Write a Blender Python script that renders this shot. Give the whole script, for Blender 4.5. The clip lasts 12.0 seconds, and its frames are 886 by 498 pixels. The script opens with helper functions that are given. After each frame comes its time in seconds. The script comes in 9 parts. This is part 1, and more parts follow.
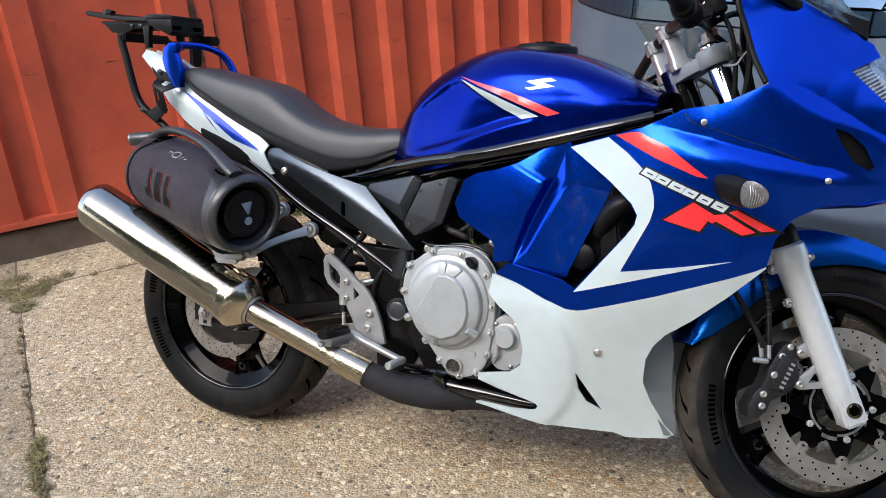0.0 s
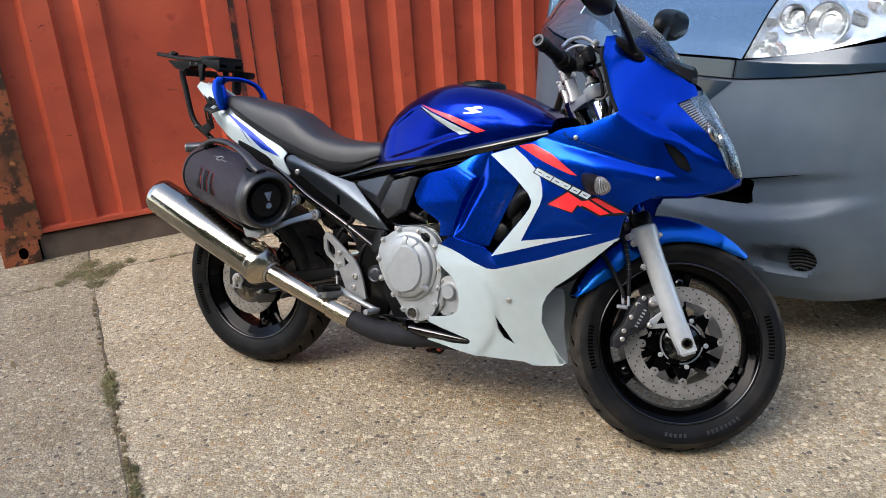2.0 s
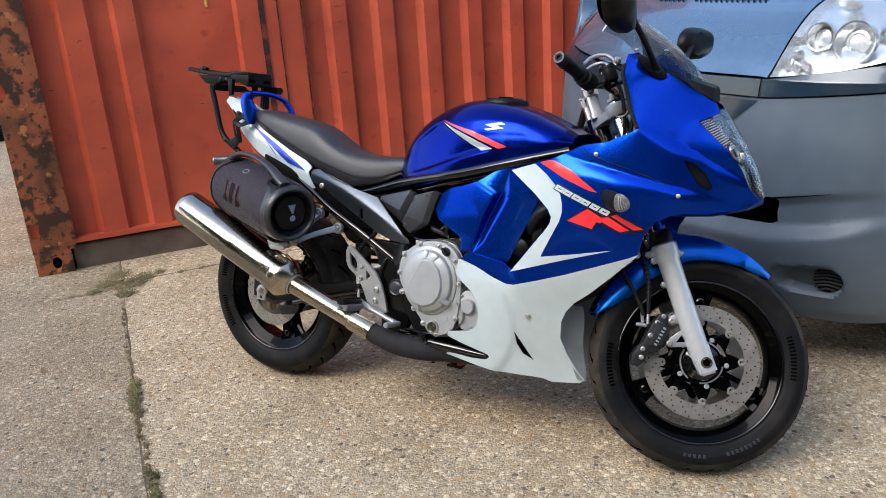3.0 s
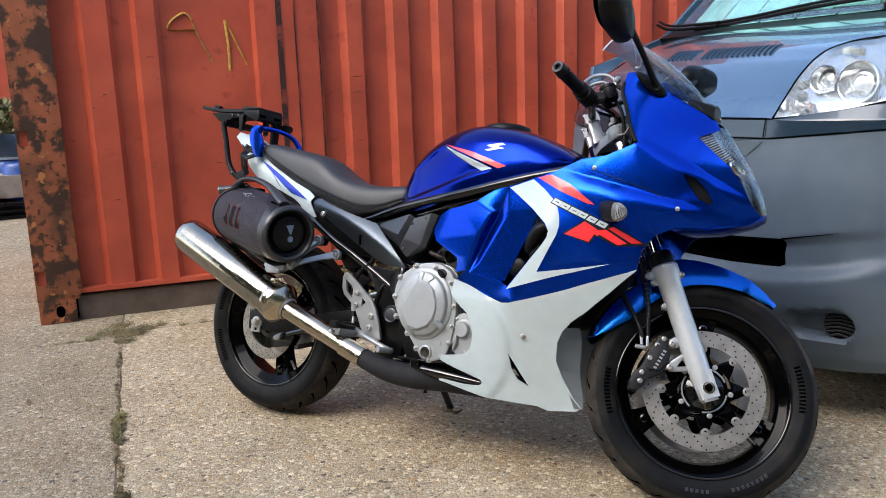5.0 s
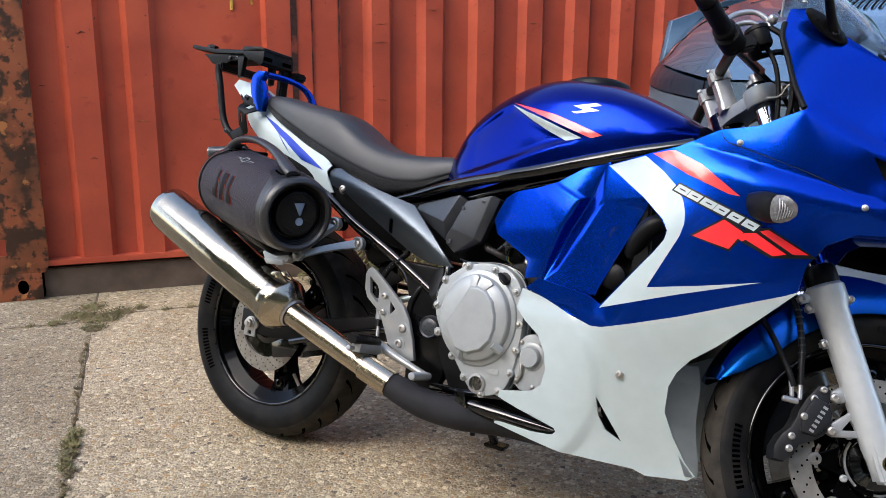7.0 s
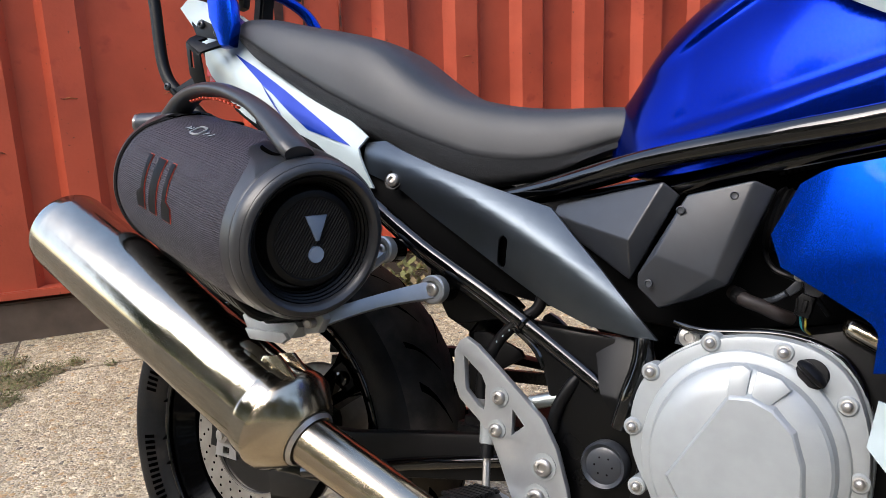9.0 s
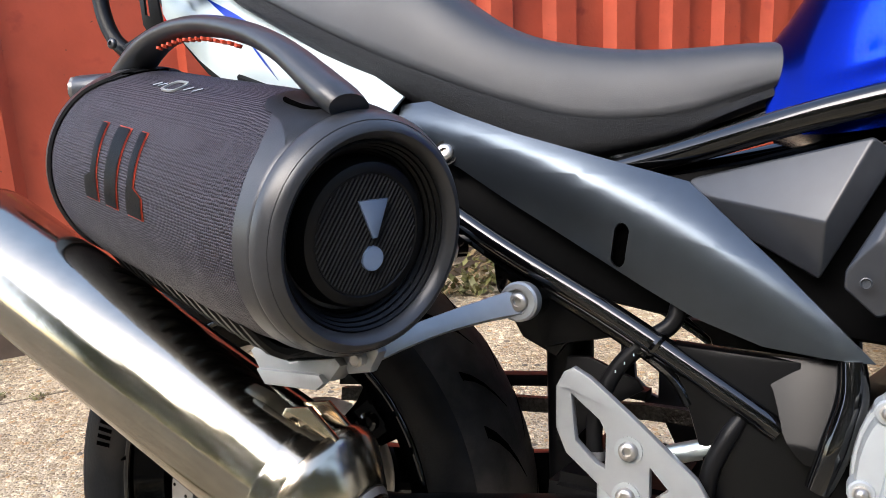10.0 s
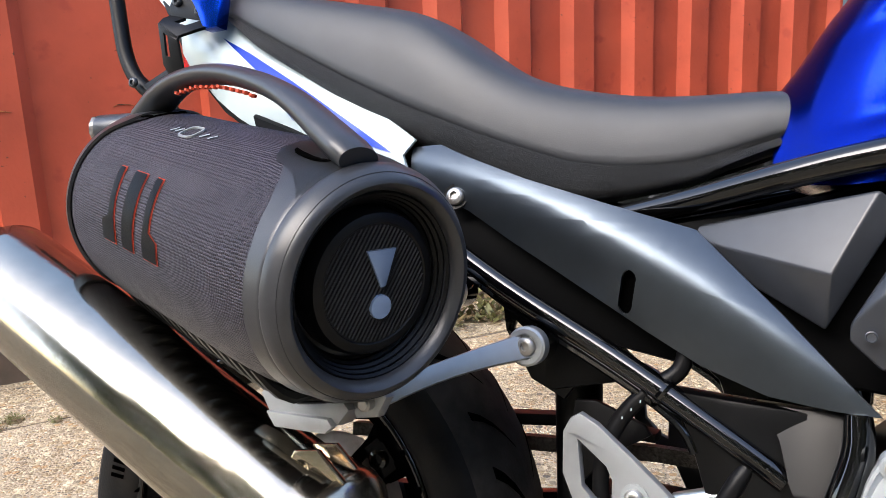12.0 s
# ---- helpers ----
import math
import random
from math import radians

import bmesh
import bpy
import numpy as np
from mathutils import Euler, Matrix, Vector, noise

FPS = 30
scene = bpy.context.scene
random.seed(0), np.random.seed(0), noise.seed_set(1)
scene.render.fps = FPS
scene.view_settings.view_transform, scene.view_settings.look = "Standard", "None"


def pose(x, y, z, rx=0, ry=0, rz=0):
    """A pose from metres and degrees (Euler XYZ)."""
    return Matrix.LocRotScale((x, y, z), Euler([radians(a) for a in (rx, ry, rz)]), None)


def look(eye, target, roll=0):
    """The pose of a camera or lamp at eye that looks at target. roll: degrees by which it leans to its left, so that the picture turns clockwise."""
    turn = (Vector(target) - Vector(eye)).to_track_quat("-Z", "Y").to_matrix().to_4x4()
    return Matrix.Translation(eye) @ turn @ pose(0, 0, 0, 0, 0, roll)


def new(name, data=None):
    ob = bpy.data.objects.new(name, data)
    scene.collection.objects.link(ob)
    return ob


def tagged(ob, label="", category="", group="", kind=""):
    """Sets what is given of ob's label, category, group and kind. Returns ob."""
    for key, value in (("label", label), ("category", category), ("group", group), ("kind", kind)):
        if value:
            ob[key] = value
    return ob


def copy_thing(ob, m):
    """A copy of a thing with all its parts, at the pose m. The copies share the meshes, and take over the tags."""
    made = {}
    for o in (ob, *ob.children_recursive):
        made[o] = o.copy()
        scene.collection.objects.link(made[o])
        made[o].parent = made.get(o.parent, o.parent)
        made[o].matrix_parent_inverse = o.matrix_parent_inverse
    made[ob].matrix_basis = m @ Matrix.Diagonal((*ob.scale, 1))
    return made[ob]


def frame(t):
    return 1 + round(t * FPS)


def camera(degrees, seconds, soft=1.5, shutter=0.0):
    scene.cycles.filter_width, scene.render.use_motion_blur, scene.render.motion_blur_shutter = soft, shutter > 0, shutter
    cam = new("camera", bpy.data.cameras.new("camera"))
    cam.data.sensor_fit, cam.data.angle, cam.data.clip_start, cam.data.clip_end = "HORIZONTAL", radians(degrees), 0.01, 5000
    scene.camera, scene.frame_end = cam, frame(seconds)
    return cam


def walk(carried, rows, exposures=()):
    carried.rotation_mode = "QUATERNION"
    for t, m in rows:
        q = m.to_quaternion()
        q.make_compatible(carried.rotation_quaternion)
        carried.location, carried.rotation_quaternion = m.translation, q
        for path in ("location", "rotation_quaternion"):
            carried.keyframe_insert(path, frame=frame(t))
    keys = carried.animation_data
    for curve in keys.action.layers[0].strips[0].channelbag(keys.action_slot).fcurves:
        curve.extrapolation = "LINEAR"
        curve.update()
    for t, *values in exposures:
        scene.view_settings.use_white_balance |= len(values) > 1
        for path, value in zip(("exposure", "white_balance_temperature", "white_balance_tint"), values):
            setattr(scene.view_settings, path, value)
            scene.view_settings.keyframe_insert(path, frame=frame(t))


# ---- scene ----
from mathutils.geometry import tessellate_polygon

cam = camera(56.7, 12.0, 0.5)
PATH = [
    (0, (0.245, 0.207, 1.282), (0.06, 2.037, 0.496), -4.3),
    (0.5, (0.299, -0.017, 1.325), (0.105, 1.819, 0.554), -4.3),
    (0.8, (0.325, -0.151, 1.369), (0.135, 1.693, 0.619), -4.4),
    (1, (0.364, -0.209, 1.376), (0.162, 1.645, 0.651), -4.6),
    (1.5, (0.463, -0.343, 1.388), (0.254, 1.51, 0.666), -4.1),
    (2, (0.533, -0.449, 1.399), (0.252, 1.397, 0.683), -4.1),
    (2.5, (0.563, -0.486, 1.415), (0.222, 1.354, 0.709), -4.4),
    (3, (0.568, -0.458, 1.396), (0.211, 1.391, 0.723), -4.0),
    (4.8, (0.626, -0.477, 1.12), (0.223, 1.445, 0.74), -2.4),
    (5, (0.63, -0.483, 1.096), (0.222, 1.437, 0.713), -2.0),
    (5.5, (0.619, -0.472, 1.066), (0.211, 1.438, 0.635), -1.1),
    (6, (0.551, -0.346, 1.054), (0.144, 1.562, 0.617), -0.2),
    (6.5, (0.443, -0.142, 1.054), (0.052, 1.768, 0.607), 0.4),
    (7, (0.369, 0.105, 1.028), (-0.039, 2.01, 0.575), 0.4),
    (7.2, (0.347, 0.227, 1.016), (-0.121, 2.119, 0.566), -0.0),
    (8.8, (0.003, 0.968, 0.884), (-0.414, 2.866, 0.412), -1.1),
    (9, (-0.045, 1.037, 0.872), (-0.421, 2.942, 0.391), -2.0),
    (9.5, (-0.173, 1.187, 0.859), (-0.41, 3.109, 0.358), -4.1),
    (10, (-0.236, 1.289, 0.807), (-0.438, 3.217, 0.318), -2.7),
    (10.5, (-0.251, 1.336, 0.792), (-0.444, 3.271, 0.324), -2.5),
    (11, (-0.243, 1.326, 0.806), (-0.447, 3.264, 0.354), -2.5),
    (11.5, (-0.241, 1.317, 0.818), (-0.453, 3.255, 0.37), -2.4),
    (12, (-0.226, 1.286, 0.83), (-0.473, 3.221, 0.389), -2.5),
]
walk(cam, [(t, look(eye, target, roll)) for t, eye, target, roll in PATH], [(0.0, 1.88), (1.0, 1.76), (3.0, 1.72), (7.2, 1.74), (9.0, 1.88), (10.0, 2.28), (11.0, 2.34), (12.0, 2.30)])

# ---------- world and light ----------
world = bpy.data.worlds.new("sky")
scene.world = world
world.use_nodes = True
wn = world.node_tree.nodes
sky = wn.new("ShaderNodeTexSky")
sky.sky_type, sky.sun_disc = "NISHITA", False
sky.sun_elevation, sky.sun_rotation = radians(43), radians(219)
sky.air_density, sky.dust_density, sky.ozone_density = 1.0, 2.2, 1.0
world.node_tree.links.new(sky.outputs["Color"], wn["Background"].inputs["Color"])
wn["Background"].inputs["Strength"].default_value = 0.15
sun = new("sun", bpy.data.lights.new("sun", "SUN"))
sun.data.energy, sun.data.angle, sun.data.color = 1.25, radians(48), (1.0, 0.966, 0.940)
sun.matrix_world = look((-4.6, -4.2, 7.0), (0.3, 1.8, 0.0))


# ---------- materials ----------
def mat(name, color, rough=0.5, metal=0.0, coat=0.0, var=0.08, scale=40.0, bump=0.0, bscale=200.0, spec=0.5, alpha=1.0, trans=0.0, ior=1.45, spots=None):
    """A principled material whose colour and roughness vary at two scales, with fine relief."""
    m = bpy.data.materials.new(name)
    m.use_nodes = True
    nt = m.node_tree
    b = nt.nodes["Principled BSDF"]
    b.inputs["Roughness"].default_value, b.inputs["Metallic"].default_value = rough, metal
    b.inputs["Coat Weight"].default_value, b.inputs["Coat Roughness"].default_value = coat, 0.03
    b.inputs["Specular IOR Level"].default_value, b.inputs["IOR"].default_value = spec, ior
    b.inputs["Transmission Weight"].default_value, b.inputs["Alpha"].default_value = trans, alpha
    b.inputs["Base Color"].default_value = (*color, 1)
    tc = nt.nodes.new("ShaderNodeTexCoord")

    def noise_at(s, detail=4.0):
        n = nt.nodes.new("ShaderNodeTexNoise")
        n.inputs["Scale"].default_value, n.inputs["Detail"].default_value = s, detail
        nt.links.new(tc.outputs["Object"], n.inputs["Vector"])
        return n.outputs["Fac"]

    def ramp(fac, stops):
        r = nt.nodes.new("ShaderNodeValToRGB")
        while len(r.color_ramp.elements) < len(stops):
            r.color_ramp.elements.new(0.5)
        for e, (p, c) in zip(r.color_ramp.elements, stops):
            e.position, e.color = p, (*c, 1)
        nt.links.new(fac, r.inputs["Fac"])
        return r.outputs["Color"]

    if var:
        low, high = [tuple(min(1, c * k) for c in color) for k in (1 - var, 1 + var)]
        col = ramp(noise_at(scale), [(0.3, low), (0.7, high)])
        mul = nt.nodes.new("ShaderNodeMix")
        mul.data_type, mul.blend_type = "RGBA", "MULTIPLY"
        mul.inputs[0].default_value = 1.0
        nt.links.new(col, mul.inputs[6])
        nt.links.new(ramp(noise_at(scale / 9), [(0.3, (1 - var,) * 3), (0.7, (1.0,) * 3)]), mul.inputs[7])
        col = mul.outputs[2]
        for s, lo, hi, c in spots or ():
            mx = nt.nodes.new("ShaderNodeMix")
            mx.data_type = "RGBA"
            nt.links.new(ramp(noise_at(s, 8), [(lo, (0,) * 3), (hi, (1,) * 3)]), mx.inputs[0])
            nt.links.new(col, mx.inputs[6])
            mx.inputs[7].default_value = (*c, 1)
            col = mx.outputs[2]
        nt.links.new(col, b.inputs["Base Color"])
        if trans < 0.5:
            rr = nt.nodes.new("ShaderNodeMapRange")
            rr.inputs["To Min"].default_value, rr.inputs["To Max"].default_value = max(0.02, rough * 0.85), min(1, rough * 1.2)
            nt.links.new(noise_at(scale * 0.6), rr.inputs["Value"])
            nt.links.new(rr.outputs["Result"], b.inputs["Roughness"])
    if bump:
        bp = nt.nodes.new("ShaderNodeBump")
        bp.inputs["Strength"].default_value, bp.inputs["Distance"].default_value = bump, 0.002
        nt.links.new(noise_at(bscale, 6), bp.inputs["Height"])
        nt.links.new(bp.outputs["Normal"], b.inputs["Normal"])
    return m


def weave(m, strength, scale):
    """Fine knitted dots as relief."""
    nt = m.node_tree
    tc, vo = nt.nodes.new("ShaderNodeTexCoord"), nt.nodes.new("ShaderNodeTexVoronoi")
    vo.inputs["Scale"].default_value, vo.inputs["Randomness"].default_value = scale, 0.25
    nt.links.new(tc.outputs["Object"], vo.inputs["Vector"])
    bp = nt.nodes.new("ShaderNodeBump")
    bp.inputs["Strength"].default_value, bp.inputs["Distance"].default_value = strength, 0.0020
    bp.invert = True
    nt.links.new(vo.outputs["Distance"], bp.inputs["Height"])
    nt.links.new(bp.outputs["Normal"], nt.nodes["Principled BSDF"].inputs["Normal"])


blue = mat("blue paint", (0.0002, 0.036, 0.38), 0.23, 0.92, 0.12, 0.0, 60, 0.0, spec=0.2)
# copy of the blue, darkened for how light falls on the tank
tank_blue = mat("blue paint darkened for tank", (0.0004, 0.0095, 0.165), 0.19, 0.92, 0.05, 0.0, 60, 0.0, spec=0.1)
# copy of the blue with the sky's reflection mixed into its colour
azure = mat("blue paint with sky tint", (0.0005, 0.085, 0.42), 0.22, 0.88, 0.15, 0.0, 60, spec=0.2)
white = mat("white paint", (0.41, 0.48, 0.49), 0.16, 0.0, 0.6, 0.03, 30)
red_paint = mat("red decal", (0.75, 0.02, 0.025), 0.3, 0.0, 0.8, 0.04, 40)
navy = mat("dark blue decal", (0.002, 0.022, 0.24), 0.25, 0.3, 0.15, 0.0, 60, spec=0.2)
black_decal = mat("black decal", (0.004, 0.004, 0.005), 0.35, 0.0, 0.3, 0.05, spec=0.3)
gloss_black = mat("gloss black paint", (0.0014, 0.0014, 0.0016), 0.09, 0.0, 0.6, 0.1, 30, spec=0.4)
satin_grey = mat("satin graphite paint", (0.066, 0.079, 0.094), 0.32, 0.9, 0.0, 0.04, 50, 0.03, 900)
dark_plastic = mat("dark plastic", (0.003, 0.003, 0.0034), 0.42, 0.0, 0.0, 0.2, 60, 0.08, 700, spec=0.2)
# belly white at about 0.6: the shade on its inner face, put into the colour
shaded_inner = mat("shaded belly white", (0.25, 0.28, 0.295), 0.35, 0.0, 0.0, 0.08, 20)
grey_plastic = mat("grey plastic", (0.026, 0.029, 0.035), 0.34, 0.0, 0.0, 0.10, 60, 0.02, 900, spec=0.6)
rubber = mat("tyre rubber", (0.0062, 0.0065, 0.0072), 0.50, 0.0, 0.0, 0.3, 30, 0.15, 350, spec=0.12, spots=[(9, 0.52, 0.82, (0.024, 0.020, 0.016))])
rubber_hose = mat("hose rubber", (0.004, 0.004, 0.0045), 0.42, 0.0, 0.0, 0.1, spec=0.2)
chrome = mat("polished steel", (0.35, 0.33, 0.28), 0.12, 1.0, 0.0, 0.10, 25, 0.07, 70)
pipe_steel = mat("warm polished steel", (0.47, 0.40, 0.30), 0.19, 1.0, 0.0, 0.08, 20, 0.04, 60)
silver = mat("silver casting", (0.325, 0.345, 0.35), 0.40, 0.30, 0.0, 0.05, 50, 0.04, 700)
silver_paint = mat("silver paint", (0.32, 0.33, 0.335), 0.34, 0.5, 0.2, 0.05, 60, 0.03, 900)
fork_silver = mat("pale silver fork paint", (0.44, 0.465, 0.475), 0.32, 0.3, 0.2, 0.04, 60, 0.03, 900)
fork_chrome = mat("hard chrome", (0.72, 0.74, 0.76), 0.07, 1.0, 0.0, 0.04, 30)
alu = mat("machined aluminium", (0.43, 0.43, 0.44), 0.32, 0.85, 0.0, 0.06, 60, 0.06, 600)
bolt_steel = mat("bolt steel", (0.42, 0.40, 0.375), 0.38, 0.85, 0.0, 0.1, 100)
disc_steel = mat("brake disc steel", (0.30, 0.28, 0.255), 0.36, 0.7, 0.0, 0.18, 40, 0.1, 300)
matte_black = mat("matte black exhaust", (0.020, 0.020, 0.0225), 0.68, 0.0, 0.0, 0.2, 40, 0.25, 500, spec=0.22)
seat_vinyl = mat("seat vinyl", (0.020, 0.0212, 0.024), 0.48, 0.0, 0.0, 0.10, 30, 0.15, 1800, spec=0.6)
seat_side_vinyl = mat("grained seat vinyl", (0.013, 0.0134, 0.0148), 0.46, 0.0, 0.0, 0.10, 30, 0.8, 1700, spec=0.4)
caliper_grey = mat("caliper grey", (0.013, 0.0135, 0.015), 0.42, 0.2, 0.0, 0.15, 80, 0.25, 500, spec=0.3)
mesh_cloth = mat("woven speaker cloth", (0.018, 0.0138, 0.022), 0.55, 0.0, 0.0, 0.2, 90, 0.0, spec=0.4)
weave(mesh_cloth, 0.9, 430.0)
frame_black = mat("satin black frame paint", (0.0016, 0.0016, 0.0019), 0.28, 0.0, 0.0, 0.1, 30, spec=0.25)
# plastic blackened to hold the shade inside the frame; also tyre lettering black
void_plastic = mat("shade-darkened frame plastic and lettering", (0.0018, 0.0018, 0.002), 0.6, 0.0, 0.0, 0.2, 60, spec=0.08)
rim_black = mat("black wheel paint", (0.0010, 0.0010, 0.0012), 0.07, 0.0, 0.0, 0.1, 30, spec=0.09)
tread_rubber = mat("dusty tread rubber", (0.020, 0.018, 0.016), 0.75, 0.0, 0.0, 0.3, 40, 0.3, 300, spec=0.18, spots=[(10, 0.45, 0.72, (0.055, 0.046, 0.036))])
spk_rubber = mat("soft rubber", (0.024, 0.0245, 0.027), 0.34, 0.0, 0.0, 0.12, 60, 0.06, 700, spec=0.55)
orange = mat("orange plastic", (0.50, 0.050, 0.016), 0.5, 0.0, 0.0, 0.06)
badge_blue = mat("pale blue badge", (0.20, 0.27, 0.40), 0.3, 0.5, 0.0, 0.05)
clear_glass = mat("clear lens", (0.95, 0.97, 0.97), 0.02, 0.0, 0.0, 0.0, trans=1.0, ior=1.3)
screen_glass = mat("tinted acrylic", (0.80, 0.82, 0.84), 0.02, 0.0, 0.0, 0.0, trans=1.0, ior=1.1)
reflector = mat("bright reflector", (0.66, 0.68, 0.69), 0.20, 0.85, 0.0, 0.10, 50, 0.22, 30)
van_paint = mat("blue grey metallic paint", (0.085, 0.155, 0.235), 0.22, 0.55, 1.0, 0.05, 60)
van_dark = mat("darkened blue grey paint", (0.012, 0.028, 0.046), 0.22, 0.2, 0.5, 0.06, 60)
van_bumper = mat("weathered grey bumper plastic", (0.062, 0.087, 0.118), 0.46, 0.0, 0.0, 0.08, 9, 0.06, 400, spots=[(3, 0.42, 0.8, (0.098, 0.126, 0.156))])
shade_foil = mat("turquoise sun shade", (0.25, 0.55, 0.52), 0.35, 0.2, 0.0, 0.1, 20)
cont_red = mat("red container paint", (0.44, 0.074, 0.036), 0.5, 0.0, 0.0, 0.14, 6, 0.35, 90, spots=[(2.2, 0.52, 0.75, (0.52, 0.100, 0.048)), (14, 0.62, 0.72, (0.34, 0.050, 0.028)), (70, 0.69, 0.74, (0.11, 0.032, 0.021))])
cont_post = mat("rusted orange paint", (0.33, 0.095, 0.036), 0.65, 0.0, 0.0, 0.15, 10, 0.4, 90, spots=[(4.5, 0.45, 0.60, (0.12, 0.045, 0.018)), (9, 0.49, 0.56, (0.045, 0.020, 0.009)), (28, 0.56, 0.63, (0.055, 0.022, 0.010)), (17, 0.62, 0.68, (0.42, 0.16, 0.05))])
# flat black puts shade into openings, recesses and gaps; also colours sidewall marks
hole_black = mat("black of shaded openings and marks", (0.001, 0.001, 0.001), 0.9, 0.0, 0.0, 0.0, spec=0.0)
tar = mat("cracked black seal", (0.05, 0.016, 0.011), 0.75, 0.0, 0.0, 0.5, 60, 0.9, 60, spots=[(14, 0.5, 0.6, (0.20, 0.04, 0.022))])
yellow = mat("yellow spray paint", (0.52, 0.33, 0.05), 0.7, 0.0, 0.0, 0.3, 30, spots=[(40, 0.5, 0.62, (0.38, 0.10, 0.03))])
sill_mat = mat("grey timber sill", (0.13, 0.095, 0.07), 0.85, 0.0, 0.0, 0.25, 12, 0.5, 60)
dirt = mat("dark soil", (0.15, 0.115, 0.08), 0.95, 0.0, 0.0, 0.35, 60, 0.6, 80)
moss_soil = mat("mossy soil", (0.20, 0.150, 0.085), 0.95, 0.0, 0.0, 0.4, 90, 0.9, 140, spots=[(60, 0.5, 0.6, (0.115, 0.105, 0.040))])
leaf = mat("weed leaf", (0.125, 0.125, 0.040), 0.6, 0.0, 0.0, 0.4, 15)
dry_leaf = mat("dry weed", (0.20, 0.145, 0.07), 0.7, 0.0, 0.0, 0.4, 15)
blue_plastic = mat("blue plastic drum", (0.006, 0.05, 0.24), 0.4, 0.0, 0.0, 0.1)
pale_board = mat("pale board", (0.30, 0.26, 0.22), 0.8, 0.0, 0.0, 0.25, 8, 0.3, 60)
brown_leather = mat("reddish brown case", (0.11, 0.04, 0.035), 0.5, 0.0, 0.0, 0.1)


def concrete_material(name="exposed aggregate concrete", tone=1.0):
    """Worn concrete with exposed rounded aggregate of mixed colours."""
    m = bpy.data.materials.new(name)
    m.use_nodes = True
    nt, L = m.node_tree, m.node_tree.links
    b = nt.nodes["Principled BSDF"]
    b.inputs["Roughness"].default_value = 0.85
    tc = nt.nodes.new("ShaderNodeNewGeometry")

    def node(kind, **inputs):
        n = nt.nodes.new(kind)
        for k, v in inputs.items():
            n.inputs[k].default_value = v
        return n

    def ramp(fac, stops, const=False):
        r = nt.nodes.new("ShaderNodeValToRGB")
        if const:
            r.color_ramp.interpolation = "CONSTANT"
        while len(r.color_ramp.elements) < len(stops):
            r.color_ramp.elements.new(0.5)
        for e, (p, c) in zip(r.color_ramp.elements, stops):
            e.position, e.color = p, (*c, 1)
        L.new(fac, r.inputs["Fac"])
        return r.outputs["Color"]

    def mix(fac, a, c, blend="MIX"):
        x = nt.nodes.new("ShaderNodeMix")
        x.data_type, x.blend_type = "RGBA", blend
        if isinstance(fac, float):
            x.inputs[0].default_value = fac
        else:
            L.new(fac, x.inputs[0])
        L.new(a, x.inputs[6])
        L.new(c, x.inputs[7])
        return x.outputs[2]

    warp = node("ShaderNodeTexNoise", Scale=60.0, Detail=2.0)
    L.new(tc.outputs["Position"], warp.inputs["Vector"])
    off = nt.nodes.new("ShaderNodeVectorMath")
    off.operation = "MULTIPLY_ADD"
    off.inputs[1].default_value = (0.008,) * 3
    L.new(warp.outputs["Color"], off.inputs[0])
    L.new(tc.outputs["Position"], off.inputs[2])
    stones = []
    for scale in (62.0, 150.0):
        v = node("ShaderNodeTexVoronoi", Scale=scale, Randomness=1.0)
        L.new(off.outputs[0], v.inputs["Vector"])
        sep = nt.nodes.new("ShaderNodeSeparateColor")
        L.new(v.outputs["Color"], sep.inputs["Color"])
        hue = ramp(sep.outputs["Red"], [(0.0, (0.27, 0.22, 0.155)), (0.18, (0.50, 0.43, 0.315)), (0.36, (0.36, 0.29, 0.19)), (0.52, (0.60, 0.53, 0.41)), (0.66, (0.42, 0.29, 0.165)), (0.76, (0.27, 0.235, 0.18)), (0.86, (0.72, 0.64, 0.50)), (0.96, (0.13, 0.115, 0.10))], True)
        mask = ramp(v.outputs["Distance"], [(0.46, (1,) * 3), (0.56, (0,) * 3)])
        keep = ramp(sep.outputs["Green"], [(0.0, (0,) * 3), (0.42 if scale < 100 else 0.25, (1,) * 3)], True)
        stones.append((hue, mix(1.0, mask, keep, "MULTIPLY"), v.outputs["Distance"]))
    big = node("ShaderNodeTexNoise", Scale=1.3, Detail=5.0)
    L.new(tc.outputs["Position"], big.inputs["Vector"])
    fine = node("ShaderNodeTexNoise", Scale=300.0, Detail=3.0)
    L.new(tc.outputs["Position"], fine.inputs["Vector"])
    paste = mix(0.5, ramp(big.outputs["Fac"], [(0.3, (0.36, 0.302, 0.232)), (0.7, (0.48, 0.417, 0.337))]), ramp(fine.outputs["Fac"], [(0.34, (0.24, 0.205, 0.155)), (0.66, (0.58, 0.51, 0.41))]))
    col = mix(stones[1][1], paste, stones[1][0])
    col = mix(stones[0][1], col, stones[0][0])
    patch = node("ShaderNodeTexNoise", Scale=3.5, Detail=6.0)
    L.new(tc.outputs["Position"], patch.inputs["Vector"])
    col = mix(1.0, col, ramp(patch.outputs["Fac"], [(0.3, tuple(tone * k for k in (0.80, 0.735, 0.60))), (0.6, tuple(tone * k for k in (1.0, 0.955, 0.83)))]), "MULTIPLY")
    L.new(col, b.inputs["Base Color"])
    bump = node("ShaderNodeBump", Strength=1.0, Distance=0.010)
    L.new(mix(0.22, mix(0.5, stones[0][2], stones[1][2]), fine.outputs["Fac"]), bump.inputs["Height"])
    bump.invert = True
    L.new(bump.outputs["Normal"], b.inputs["Normal"])
    return m


